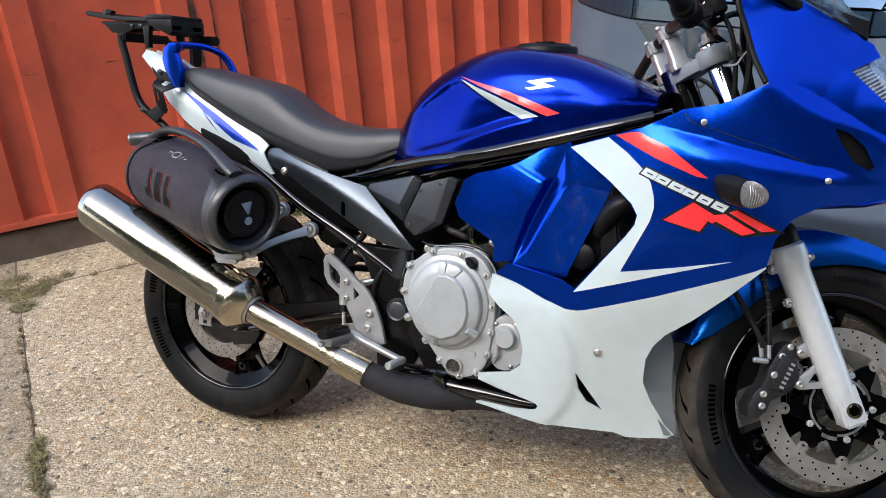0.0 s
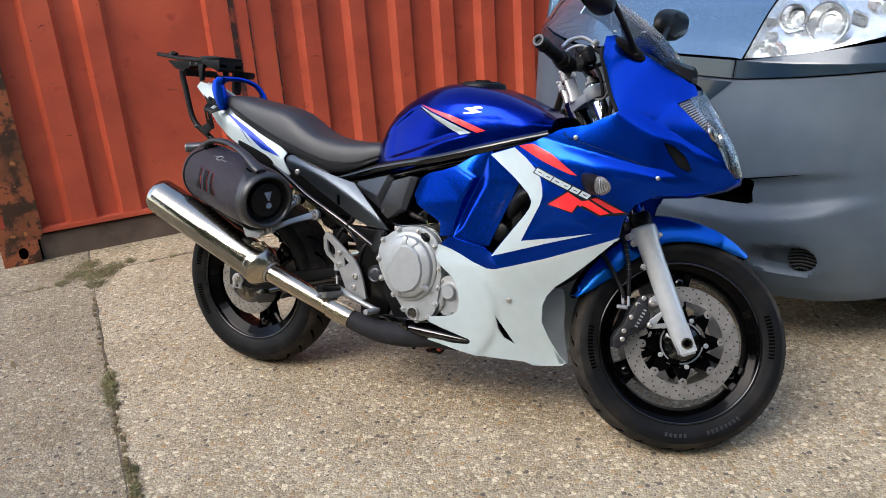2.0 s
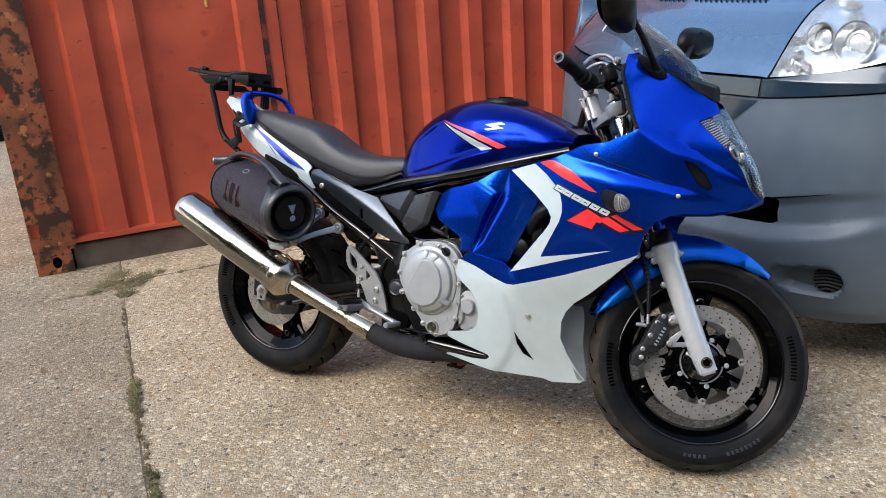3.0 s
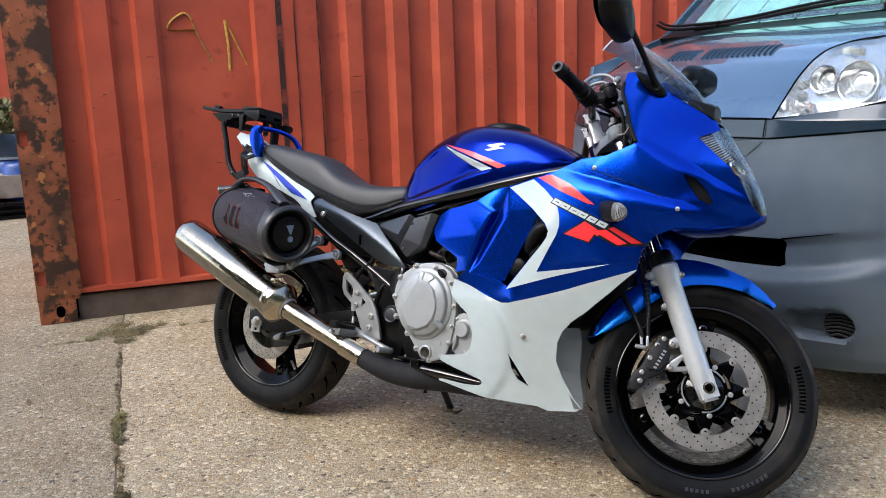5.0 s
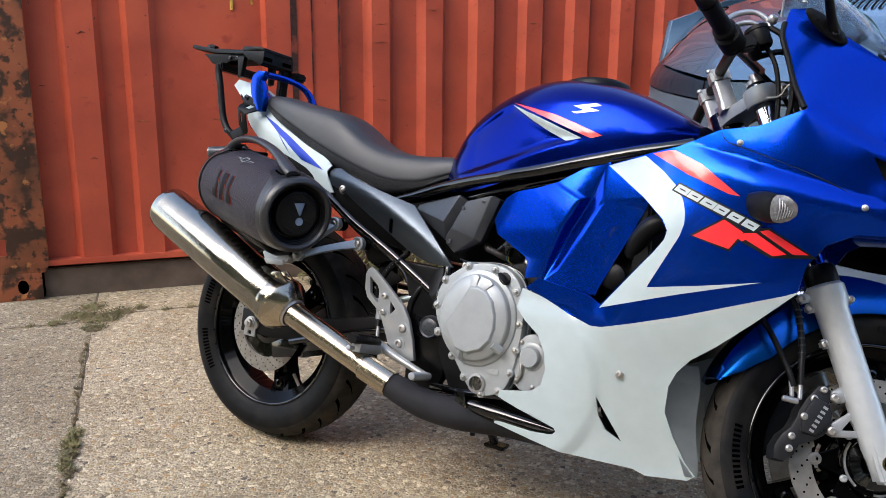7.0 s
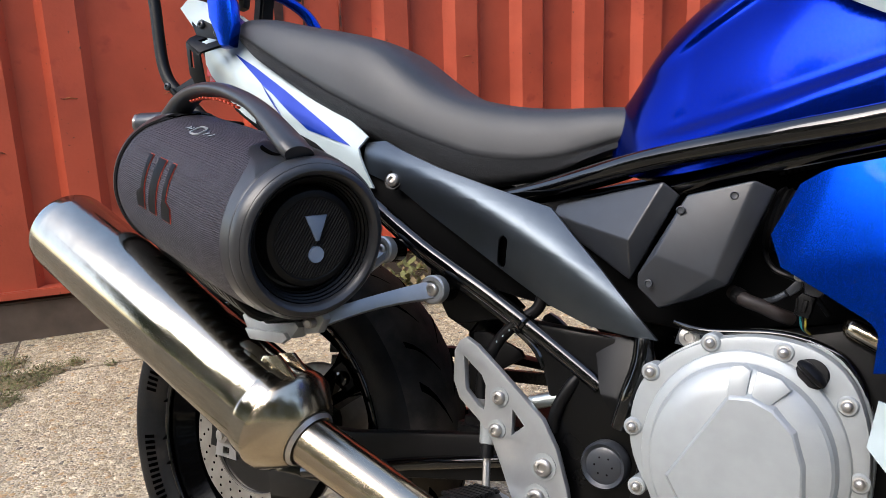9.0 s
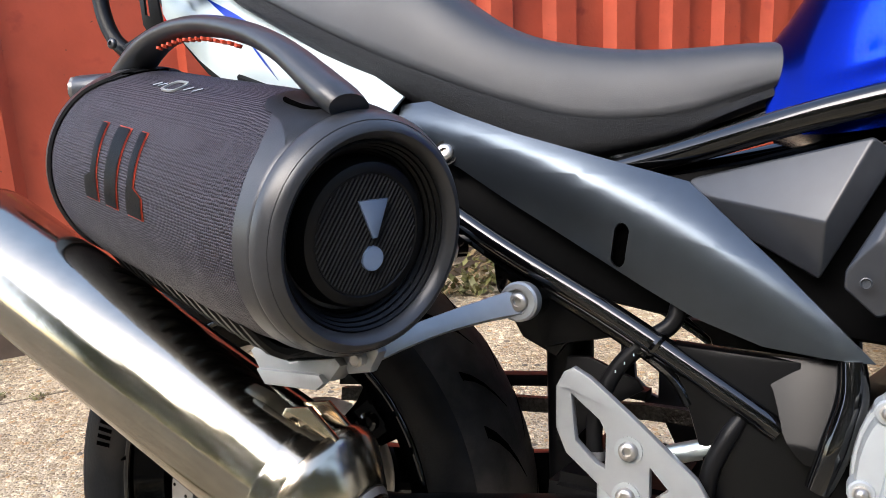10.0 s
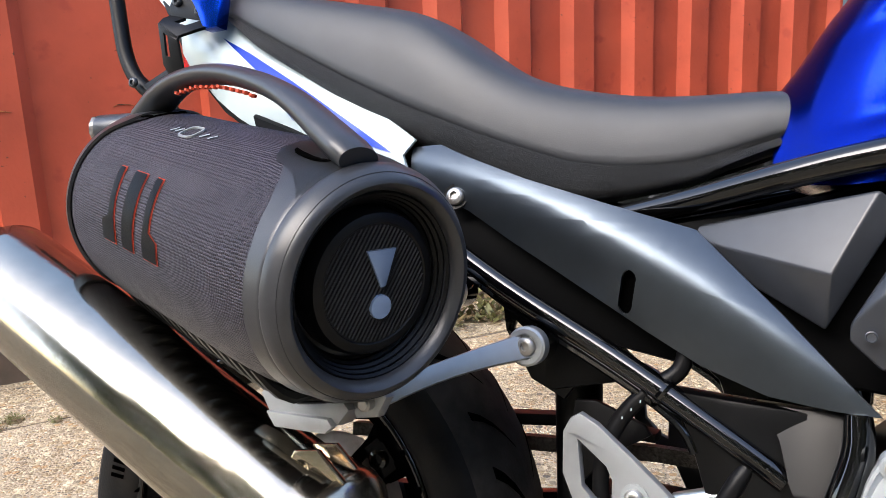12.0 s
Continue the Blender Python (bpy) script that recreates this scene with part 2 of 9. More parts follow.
# one concrete in two tones; the lower tone is darker overall
concrete = concrete_material("exposed aggregate concrete", 0.86)
dark_concrete = concrete_material("darker aggregate concrete", 0.60)


# ---------- mesh tools ----------
def part(name, bm, material, parent=None, label="", smooth=40):
    """Links a bmesh as one mesh object under a thing or a part."""
    me = bpy.data.meshes.new(name)
    bmesh.ops.recalc_face_normals(bm, faces=bm.faces[:])
    for f in bm.faces:
        f.smooth = smooth > 0
    for e in bm.edges:
        if len(e.link_faces) == 2 and e.calc_face_angle(0) > radians(smooth):
            e.smooth = False
    bm.to_mesh(me)
    bm.free()
    me.materials.append(material)
    ob = new(name, me)
    while parent and parent.parent and parent.parent.parent:
        parent = parent.parent
    ob.parent = parent
    if label:
        ob["label"] = label
    return ob


def thing(name, m, label, category, group="", kind=""):
    ob = new(name)
    ob.empty_display_size = 0.1
    ob.matrix_world = m
    return tagged(ob, label, category, group, kind)


def spline(pts, n=8, closed=False):
    """Catmull-Rom through the points."""
    P = [Vector(p) for p in pts]
    out, N = [], len(P)
    for i in range(N if closed else N - 1):
        a, b, c, d = [P[j % N] if closed else P[min(max(j, 0), N - 1)] for j in (i - 1, i, i + 1, i + 2)]
        for k in range(n):
            t = k / n
            out.append(0.5 * ((2 * b) + (c - a) * t + (2 * a - 5 * b + 4 * c - d) * t * t + (3 * b - a - 3 * c + d) * t**3))
    return out if closed else out + [P[-1]]


def tube(pts, r, n=12, smooth_n=6, bm=None, flat=1.0):
    """A round tube along a smooth path; r is one radius or one for each given point."""
    bm = bm or bmesh.new()
    rs = r if isinstance(r, (list, tuple)) else [r] * len(pts)
    path = spline([(*p, 0)[:3] for p in pts], smooth_n) if smooth_n > 1 else [Vector(p) for p in pts]
    step = smooth_n if smooth_n > 1 else 1
    rad = [float(np.interp(i / step, range(len(rs)), rs)) for i in range(len(path))]
    up, rings = Vector((0.13, 0.35, 0.93)), []
    for i, p in enumerate(path):
        t = (path[min(i + 1, len(path) - 1)] - path[max(i - 1, 0)]).normalized()
        a = up.cross(t).normalized()
        b = t.cross(a)
        up = b
        rings.append([bm.verts.new(p + rad[i] * (math.cos(2 * math.pi * k / n) * a + flat * math.sin(2 * math.pi * k / n) * b)) for k in range(n)])
    for u, v in zip(rings, rings[1:]):
        for k in range(n):
            bm.faces.new((u[k], u[(k + 1) % n], v[(k + 1) % n], v[k]))
    bm.faces.new(rings[0][::-1])
    bm.faces.new(rings[-1])
    return bm


def rod(a, b, r, n=16, bm=None, r2=None, bevel=0.0):
    a, b = Vector(a), Vector(b)
    if bevel:
        t = (b - a).normalized() * bevel
        return tube([a, a + t * 0.01, a + t, b - t, b - t * 0.01, b], [r - bevel, r - bevel * 0.9, r, r2 or r, (r2 or r) - bevel * 0.9, (r2 or r) - bevel], n, 1, bm)
    return tube([a, b], [r, r2 or r], n, 1, bm)


def lathe(profile, n=48, axis=((0, 0, 0), (0, 1, 0)), bm=None, closed=False, arc=(0, 2 * math.pi)):
    """Turns (radius, along) points round an axis."""
    bm = bm or bmesh.new()
    o, y = Vector(axis[0]), Vector(axis[1]).normalized()
    x = Vector((1, 0, 0)) if abs(y.x) < 0.8 else Vector((0, 0, 1))
    x = (x - y * x.dot(y)).normalized()
    z = x.cross(y)
    full = abs(arc[1] - arc[0] - 2 * math.pi) < 1e-6
    m = n if full else n + 1
    rings = []
    for k in range(m):
        a = arc[0] + (arc[1] - arc[0]) * k / n
        rings.append([bm.verts.new(o + y * h + r * (math.cos(a) * x + math.sin(a) * z)) for r, h in profile])
    for k in range(n):
        u, v = rings[k], rings[(k + 1) % m]
        for j in range(len(profile) if closed else len(profile) - 1):
            i = (j + 1) % len(profile)
            q = [u[j], u[i], v[i], v[j]]
            bm.faces.new(q)
    bmesh.ops.remove_doubles(bm, verts=bm.verts[:], dist=1e-6)
    return bm


def prism(poly, y0, y1, holes=(), bevel=0.0, bm=None, place=None):
    """A plate with an outline in x and z, from y0 to y1, with holes right through."""
    own = bmesh.new()
    loops = [[Vector((x, 0, z)) for x, z in p] for p in (poly, *holes)]
    flat = [p for lo in loops for p in lo]
    tris = tessellate_polygon([[Vector((p.x, p.z, 0)) for p in lo] for lo in loops])
    low = [own.verts.new((p.x, y0, p.z)) for p in flat]
    top = [own.verts.new((p.x, y1, p.z)) for p in flat]
    if holes:
        for t in tris:
            own.faces.new([low[i] for i in t])
            own.faces.new([top[i] for i in t][::-1])
    else:
        own.faces.new(low)
        own.faces.new(top[::-1])
    start, rim = 0, []
    for lo in loops:
        n = len(lo)
        for i in range(n):
            a, b = start + i, start + (i + 1) % n
            own.faces.new((low[a], low[b], top[b], top[a]))
        start += n
    bmesh.ops.recalc_face_normals(own, faces=own.faces[:])
    if bevel:
        caps = [e for e in own.edges if len(e.link_faces) == 2 and abs(abs(e.link_faces[0].normal.y) - abs(e.link_faces[1].normal.y)) > 0.5]
        bmesh.ops.bevel(own, geom=caps, offset=bevel, segments=2, affect="EDGES", profile=0.6)
    if place:
        bmesh.ops.transform(own, matrix=place, verts=own.verts[:])
    return merge(bm, own)


def merge(bm, own):
    if bm is None:
        return own
    me = bpy.data.meshes.new("tmp")
    own.to_mesh(me)
    own.free()
    bm.from_mesh(me)
    bpy.data.meshes.remove(me)
    return bm


def box(lo, hi, bevel=0.0, bm=None, place=None):
    own = bmesh.new()
    bmesh.ops.create_cube(own, size=1)
    for v in own.verts:
        v.co = Vector([l + (h - l) * (c + 0.5) for l, h, c in zip(lo, hi, v.co)])
    if bevel:
        bmesh.ops.bevel(own, geom=own.edges[:], offset=bevel, segments=2, affect="EDGES")
    if place:
        bmesh.ops.transform(own, matrix=place, verts=own.verts[:])
    return merge(bm, own)


def bolt_head(p, r, h, axis=(0, -1, 0), bm=None, socket=True):
    """A rounded cap screw with a socket, or a plain dome on a flange."""
    prof = [(r, 0), (r, h * 0.45), (r * 0.93, h * 0.74), (r * 0.74, h * 0.95), (r * 0.46, h)]
    if socket:
        prof += [(r * 0.42, h * 0.45), (0.0001, h * 0.45)]
    else:
        prof = [(r * 1.3, 0), (r * 1.3, h * 0.16), (r * 1.02, h * 0.22)] + [(r * math.cos(t), h * (0.3 + 0.75 * math.sin(t))) for t in (0.0, 0.4, 0.8, 1.2)] + [(0.0001, h * 1.05)]
    return lathe(prof, 18, (p, axis), bm)


def shell(poly, W, thick=0.004, side=-1, step=0.02, lift=0.0, holes=()):
    """A curved panel over an outline in x and z, whose half width is W(x, z)."""
    bm = bmesh.new()
    loops = [[Vector((x, z, 0)) for x, z in p] for p in (poly, *holes)]
    flat = [p for lo in loops for p in lo]
    vs = [bm.verts.new((p.x, 0, p.y)) for p in flat]
    for t in tessellate_polygon(loops):
        try:
            bm.faces.new([vs[i] for i in t])
        except ValueError:
            pass
    for axis, lo, hi in ((0, min(p.x for p in flat), max(p.x for p in flat)), (2, min(p.y for p in flat), max(p.y for p in flat))):
        no = Vector((1, 0, 0)) if axis == 0 else Vector((0, 0, 1))
        for k in range(1, int((hi - lo) / step) + 1):
            bmesh.ops.bisect_plane(bm, geom=bm.verts[:] + bm.edges[:] + bm.faces[:], plane_co=no * (lo + k * step), plane_no=no, dist=1e-5)
    inner = {}
    for v in bm.verts:
        x, z = v.co.x, v.co.z
        inner[v] = (x, side * (W(x, z) + lift - thick), z)
        v.co.y = side * (W(x, z) + lift)
    rim = [e for e in bm.edges if len(e.link_faces) == 1]
    back = {v: bm.verts.new(c) for v, c in inner.items()}
    for f in bm.faces[:]:
        bm.faces.new([back[v] for v in reversed(f.verts)])
    for e in rim:
        a, b = e.verts
        bm.faces.new((a, b, back[b], back[a]))
    return bm


def loft(rings, caps=True):
    bm = bmesh.new()
    R = [[bm.verts.new(p) for p in r] for r in rings]
    n = len(R[0])
    for u, v in zip(R, R[1:]):
        for k in range(n):
            bm.faces.new((u[k], u[(k + 1) % n], v[(k + 1) % n], v[k]))
    if caps:
        bm.faces.new(R[0][::-1])
        bm.faces.new(R[-1])
    return bm


def lerp(x, xs, ys):
    return float(np.interp(x, xs, ys))


def soft(x, xs, ys, r=0.022):
    """lerp, rounded off over a short stretch."""
    return sum(k * lerp(x + d * r, xs, ys) for d, k in ((-1, 0.15), (-0.5, 0.22), (0, 0.26), (0.5, 0.22), (1, 0.15)))


def rbf(rows):
    """A smooth surface through a few (x, z, value) rows."""
    P = np.array(rows, float)
    A = np.linalg.norm(P[:, None, :2] - P[None, :, :2], axis=-1)
    M = np.block([[A, np.c_[np.ones(len(P)), P[:, :2]]], [np.r_[[np.ones(len(P))], P[:, :2].T], np.zeros((3, 3))]])
    w = np.linalg.solve(M, np.r_[P[:, 2], 0, 0, 0])
    return lambda x, z: float(np.hypot(P[:, 0] - x, P[:, 1] - z) @ w[:-3] + w[-3] + w[-2] * x + w[-1] * z)


def text_mesh(string, size, depth=0.0005):
    cu = bpy.data.curves.new("lettering", "FONT")
    cu.body, cu.size, cu.extrude, cu.align_x, cu.align_y = string, size, depth, "CENTER", "CENTER"
    ob = bpy.data.objects.new("lettering", cu)
    scene.collection.objects.link(ob)
    me = bpy.data.meshes.new_from_object(ob.evaluated_get(bpy.context.evaluated_depsgraph_get()))
    bpy.data.objects.remove(ob)
    bm = bmesh.new()
    bm.from_mesh(me)
    bpy.data.meshes.remove(me)
    return bm


# ---------- ground ----------
WALL = pose(-2.176, 2.986, 0, 0, 0, 32)  # along the container's face; local y goes into it


def build_ground():
    g = bmesh.new()
    bmesh.ops.create_grid(g, x_segments=2, y_segments=2, size=300)
    ground = part("ground", g, concrete)
    ground.location.z = -0.014
    tagged(ground, "worn exposed aggregate concrete yard, sand coloured", "ground", kind="structure")
    return ground


ground = build_ground()


# ---------- shipping container ----------
def build_container():
    c = thing("shipping_container", WALL, "red corrugated steel shipping container with rusted corner post", "shipping container")
    # front skin: corrugated outline in plan, extruded upward
    ridge, valley = 0.022, 0.058
    plan = [(0.172, 0.012), (0.20, valley), (0.315, valley), (0.346, ridge), (0.461, ridge), (0.482, valley), (0.566, valley), (0.592, ridge), (0.681, ridge), (0.708, valley), (1.153, valley), (1.171, ridge), (1.282, ridge)]
    tail = [(1.305, ridge), (1.40, ridge), (1.495, ridge), (1.52, valley)]
    a = 1.62
    while a < 6.0:
        tail += [(a, valley), (a + 0.035, ridge), (a + 0.12, ridge), (a + 0.145, valley)]
        a += 0.2635

    def skin(points, name):
        bm = bmesh.new()
        z0, z1 = 0.150, 2.45
        zs = np.linspace(z0, z1, 24)
        grid = [[bm.verts.new((x, y + 0.0025 * noise.noise(Vector((x * 3, z * 2.2, 5))), z)) for z in zs] for x, y in points]
        for u, v in zip(grid, grid[1:]):
            for k in range(len(zs) - 1):
                bm.faces.new((u[k], v[k], v[k + 1], u[k + 1]))
        return part(name, bm, cont_red, c, smooth=25)

    skin(plan, "panel")
    skin(tail, "panel")
    part("seal_strip", box((1.275, 0.018, 0.15), (1.312, 0.07, 2.45), 0.004), tar, c, "cracked black seal between the panels")
    for s in (1.375, 1.50):
        part("weld_crack", box((s - 0.003, 0.016, 0.6), (s + 0.003, 0.03, 2.45)), tar, c)
    # corner post with lashing pockets, corner casting
    pocket = [[(0.004, z - 0.036), (0.046, z - 0.036), (0.046, z + 0.036), (0.004, z + 0.036)] for z in (0.235, 0.926, 1.62)]
    part("corner_post", prism([(-0.004, 0.118), (0.185, 0.118), (0.205, 0.15), (0.200, 2.45), (-0.004, 2.45)], 0.002, 0.012, [[(max(x, 0.006), z) for x, z in p] for p in pocket], 0.002), cont_post, c, "orange painted steel post with brown rust patches")
    part("post_side", box((-0.004, 0.012, 0.118), (0.006, 0.17, 2.45), 0.002), cont_post, c)
    for z in (0.235, 0.926, 1.62):
        part("lashing_pocket", box((0.0065, 0.014, z - 0.045), (0.06, 0.07, z + 0.045)), cont_red, c)
    hole = [(0.096 + 0.021 * math.cos(t) * (1 + 0.15 * abs(math.sin(t))), 0.058 + 0.031 * math.sin(t)) for t in np.linspace(0, 2 * math.pi, 17)[:-1]]
    casting = part("corner_casting", prism([(-0.002, 0.0), (0.172, 0.0), (0.172, 0.118), (-0.002, 0.118)], 0.0, 0.014, [hole], 0.004), cont_post, c, "cast corner fitting with oval hole")
    part("casting_inside", box((0.0, 0.016, 0.001), (0.17, 0.16, 0.116)), hole_black, casting)
    side = [(0.165 * 0 + 0.025 * math.cos(t), 0.06 + 0.033 * math.sin(t)) for t in np.linspace(0, 2 * math.pi, 15)[:-1]]
    part("side_hole", prism(side, 0.0, 0.002, place=Matrix.Translation((0.1735, 0.06, 0)) @ Matrix.Rotation(radians(90), 4, "Z")), hole_black, casting)
    part("bottom_rail", box((0.172, 0.008, 0.142), (6.0, 0.075, 0.168), 0.003), cont_red, c)
    # added black sheet stands in for the shade under the bottom rail
    part("rail_shade_sheet", box((0.172, 0.09, 0.01), (6.0, 0.14, 0.15)), hole_black, c)
    for lo, hi in (((-0.004, 0.18, 0.118), (0.02, 2.43, 2.5)), ((5.98, 0.08, 0.118), (6.0, 2.43, 2.5)), ((0, 2.40, 0.118), (6.0, 2.43, 2.5)), ((0, 0.0, 2.45), (6.0, 2.43, 2.55))):
        part("outer_wall", box(lo, hi), cont_red, c)
    # dents and scars
    rr = random.Random(4)
    for s, z, w in ((0.63, 0.757, 0.05), (0.94, 0.75, 0.06), (0.40, 0.86, 0.03), (1.70, 0.83, 0.045), (1.96, 0.83, 0.035), (0.42, 0.60, 0.03), (0.41, 1.12, 0.035), (0.64, 1.30, 0.03), (0.82, 0.40, 0.04), (1.00, 1.05, 0.03), (1.70, 1.18, 0.05), (1.69, 1.10, 0.06), (1.955, 1.25, 0.04), (2.22, 1.05, 0.04), (2.48, 1.20, 0.035), (0.24, 0.90, 0.03)):
        pts = [(s + w * (k / 4 - 0.5), 0, z + rr.uniform(-0.006, 0.006)) for k in range(5)]
        y = 0.0205 if (0.34 < s < 0.47 or 0.59 < s < 0.685 or 1.65 < s < 1.75 or 1.9 < s < 2.02 or 2.18 < s < 2.28 or 2.44 < s < 2.54) else 0.0565
        part("scar", tube([(p[0], y, p[2]) for p in pts], [0.0006, 0.0014, 0.0018, 0.0014, 0.0006], 6, 3), cont_post, c)
    # sprayed strokes
    for pts in ([(0.872, 1.434), (0.80, 1.432), (0.74, 1.436), (0.75, 1.47), (0.785, 1.50), (0.825, 1.517), (0.855, 1.49), (0.872, 1.434), (0.946, 1.267)], [(1.021, 1.482), (1.03, 1.35), (1.027, 1.227)], [(1.021, 1.482), (1.06, 1.39), (1.118, 1.253)]):
        part("sprayed_line", tube([(x, valley - 0.0035, z) for x, z in pts], 0.008, 8, 4, flat=0.2), yellow, c, "faded yellow spray paint stroke")
    return c


container = build_container()
sill = part("timber_sill", box((0.178, 0.03, -0.01), (5.9, 0.085, 0.128), 0.006), sill_mat)
sill.matrix_world = WALL @ pose(0, 0, 0.0, 0, 0, 0)
tagged(sill, "weathered grey brown beam lying under the red container", "beam")


# ---------- motorcycle ----------
BIKE = pose(-0.547, 2.088, -0.003, -13.0, 0, -20.7)  # x ahead, y to its left, z up, leaning on its stand
bike = thing("motorcycle", BIKE, "blue and white faired sport touring motorcycle leaning on its stand", "motorcycle")


def bike_part(name, bm, material, parent=None, label="", smooth=40):
    return part(name, bm, material, parent or bike, label, smooth)


# half widths of the fairing over its side view
W = rbf([(0.96, 0.807, 0.185), (1.04, 0.83, 0.20), (1.204, 0.864, 0.215), (1.30, 0.93, 0.19), (1.24, 1.07, 0.145), (1.24, 1.13, 0.125), (1.33, 1.08, 0.105), (1.45, 1.02, 0.06), (1.434, 0.962, 0.115),
         (1.415, 0.771, 0.165), (1.52, 0.89, 0.10), (1.56, 0.83, 0.075), (1.59, 0.77, 0.035), (1.48, 0.73, 0.10), (1.38, 0.71, 0.16), (1.278, 0.62, 0.212), (1.10, 0.70, 0.232), (1.097, 0.588, 0.232),
         (1.015, 0.50, 0.225), (0.82, 0.545, 0.195), (0.98, 0.54, 0.215), (1.038, 0.407, 0.188), (0.87, 0.44, 0.19), (0.80, 0.31, 0.185), (0.80, 0.235, 0.165), (0.92, 0.25, 0.160), (1.05, 0.25, 0.13), (1.15, 0.45, 0.175), (1.13, 0.36, 0.155), (1.17, 0.23, 0.10), (1.08, 0.21, 0.11)])


def crease(x, z, a, b, depth, soft=0.01):
    """A kink along the line from a to b: below it the panel ramps out by depth within the width soft."""
    dx, dz = b[0] - a[0], b[1] - a[1]
    side = ((z - a[1]) * dx - (x - a[0]) * dz) / math.hypot(dx, dz)
    along = ((x - a[0]) * dx + (z - a[1]) * dz) / (dx * dx + dz * dz)
    fade = max(0.0, min(1.0, along * 3)) * max(0.0, min(1.0, (1.25 - along) * 3))
    q = max(0.0, min(1.0, 0.5 - side / soft))
    # van paint in a darker copy, for the shaded nose under the bonnet
    return -depth * fade * (1 - q * (2 - q) if q > 0 else 1.0)


def Wf(x, z):
    w = W(x, z)
    w += crease(x, z, (1.07, 0.845), (1.44, 0.762), 0.016, 0.045)
    w += crease(x, z, (1.29, 0.945), (1.56, 0.80), 0.012, 0.03)
    if z < 0.52:
        w += 0.007 * (0.5 - 0.5 * math.tanh((math.hypot(x - 0.80, (z - 0.36) * 1.0) - 0.195) / 0.005)) * min(1.0, max(0.0, (0.52 - z) / 0.03))
    d = ((x - 1.452) / 0.050) ** 2 + ((z - 0.828) / 0.045) ** 2
    w -= 0.010 * math.exp(-1.6 * d)
    return max(w, 0.004)


BLUE_EDGE = [(1.331, 0.612), (1.313, 0.603), (1.258, 0.582), (1.142, 0.538), (1.06, 0.511), (1.0, 0.493), (0.975, 0.491), (0.935, 0.502), (0.864, 0.528), (0.819, 0.542)]
upper = [(0.956, 0.807), (1.035, 0.832), (1.098, 0.850), (1.166, 0.885), (1.23, 0.897), (1.303, 0.934), (1.275, 0.98), (1.255, 1.03), (1.237, 1.072), (1.236, 1.10), (1.24, 1.127), (1.263, 1.131), (1.334, 1.084), (1.40, 1.045), (1.462, 1.008), (1.475, 0.985), (1.431, 0.96), (1.47, 0.925), (1.513, 0.888), (1.545, 0.845), (1.566, 0.80), (1.589, 0.768), (1.564, 0.746), (1.52, 0.735), (1.476, 0.729), (1.409, 0.724), (1.365, 0.70), (1.34, 0.66)]
inner_edge = [(0.846, 0.566), (0.963, 0.549), (0.992, 0.536), (1.085, 0.652), (1.101, 0.675), (1.103, 0.692), (1.092, 0.711), (1.047, 0.748)]
lower = [(1.331, 0.609), (1.27, 0.548), (1.21, 0.493), (1.165, 0.458), (1.142, 0.43), (1.129, 0.40), (1.124, 0.347), (1.14, 0.299), (1.166, 0.248), (1.185, 0.227), (1.171, 0.215), (1.09, 0.205), (1.065, 0.214), (0.93, 0.217), (0.87, 0.228), (0.81, 0.240), (0.779, 0.2465), (0.780, 0.251), (0.788, 0.252), (0.86, 0.247), (0.900, 0.250), (0.910, 0.2535), (0.915, 0.260), (0.911, 0.2665), (0.900, 0.270), (0.879, 0.276), (0.83, 0.29), (0.787, 0.306), (0.789, 0.321), (0.855, 0.332), (0.878, 0.35), (0.885, 0.385), (0.878, 0.42), (0.862, 0.45), (0.83, 0.475), (0.807, 0.50), (0.812, 0.54)]
low_vent = [(0.993, 0.352), (1.000, 0.338), (1.044, 0.266), (1.012, 0.284), (0.997, 0.312)]
nose_vent = [(1.415, 0.862), (1.44, 0.853), (1.468, 0.828), (1.485, 0.795), (1.478, 0.788), (1.452, 0.802), (1.43, 0.832)]
stripe = [(0.959, 0.806), (1.035, 0.829), (1.075, 0.803), (1.107, 0.776), (1.124, 0.752), (1.132, 0.728), (1.134, 0.708), (1.129, 0.684), (1.081, 0.583), (1.18, 0.601), (1.276, 0.621), (1.14, 0.579), (0.99, 0.529), (1.087, 0.652), (1.102, 0.675), (1.105, 0.692), (1.093, 0.712), (1.047, 0.749)]


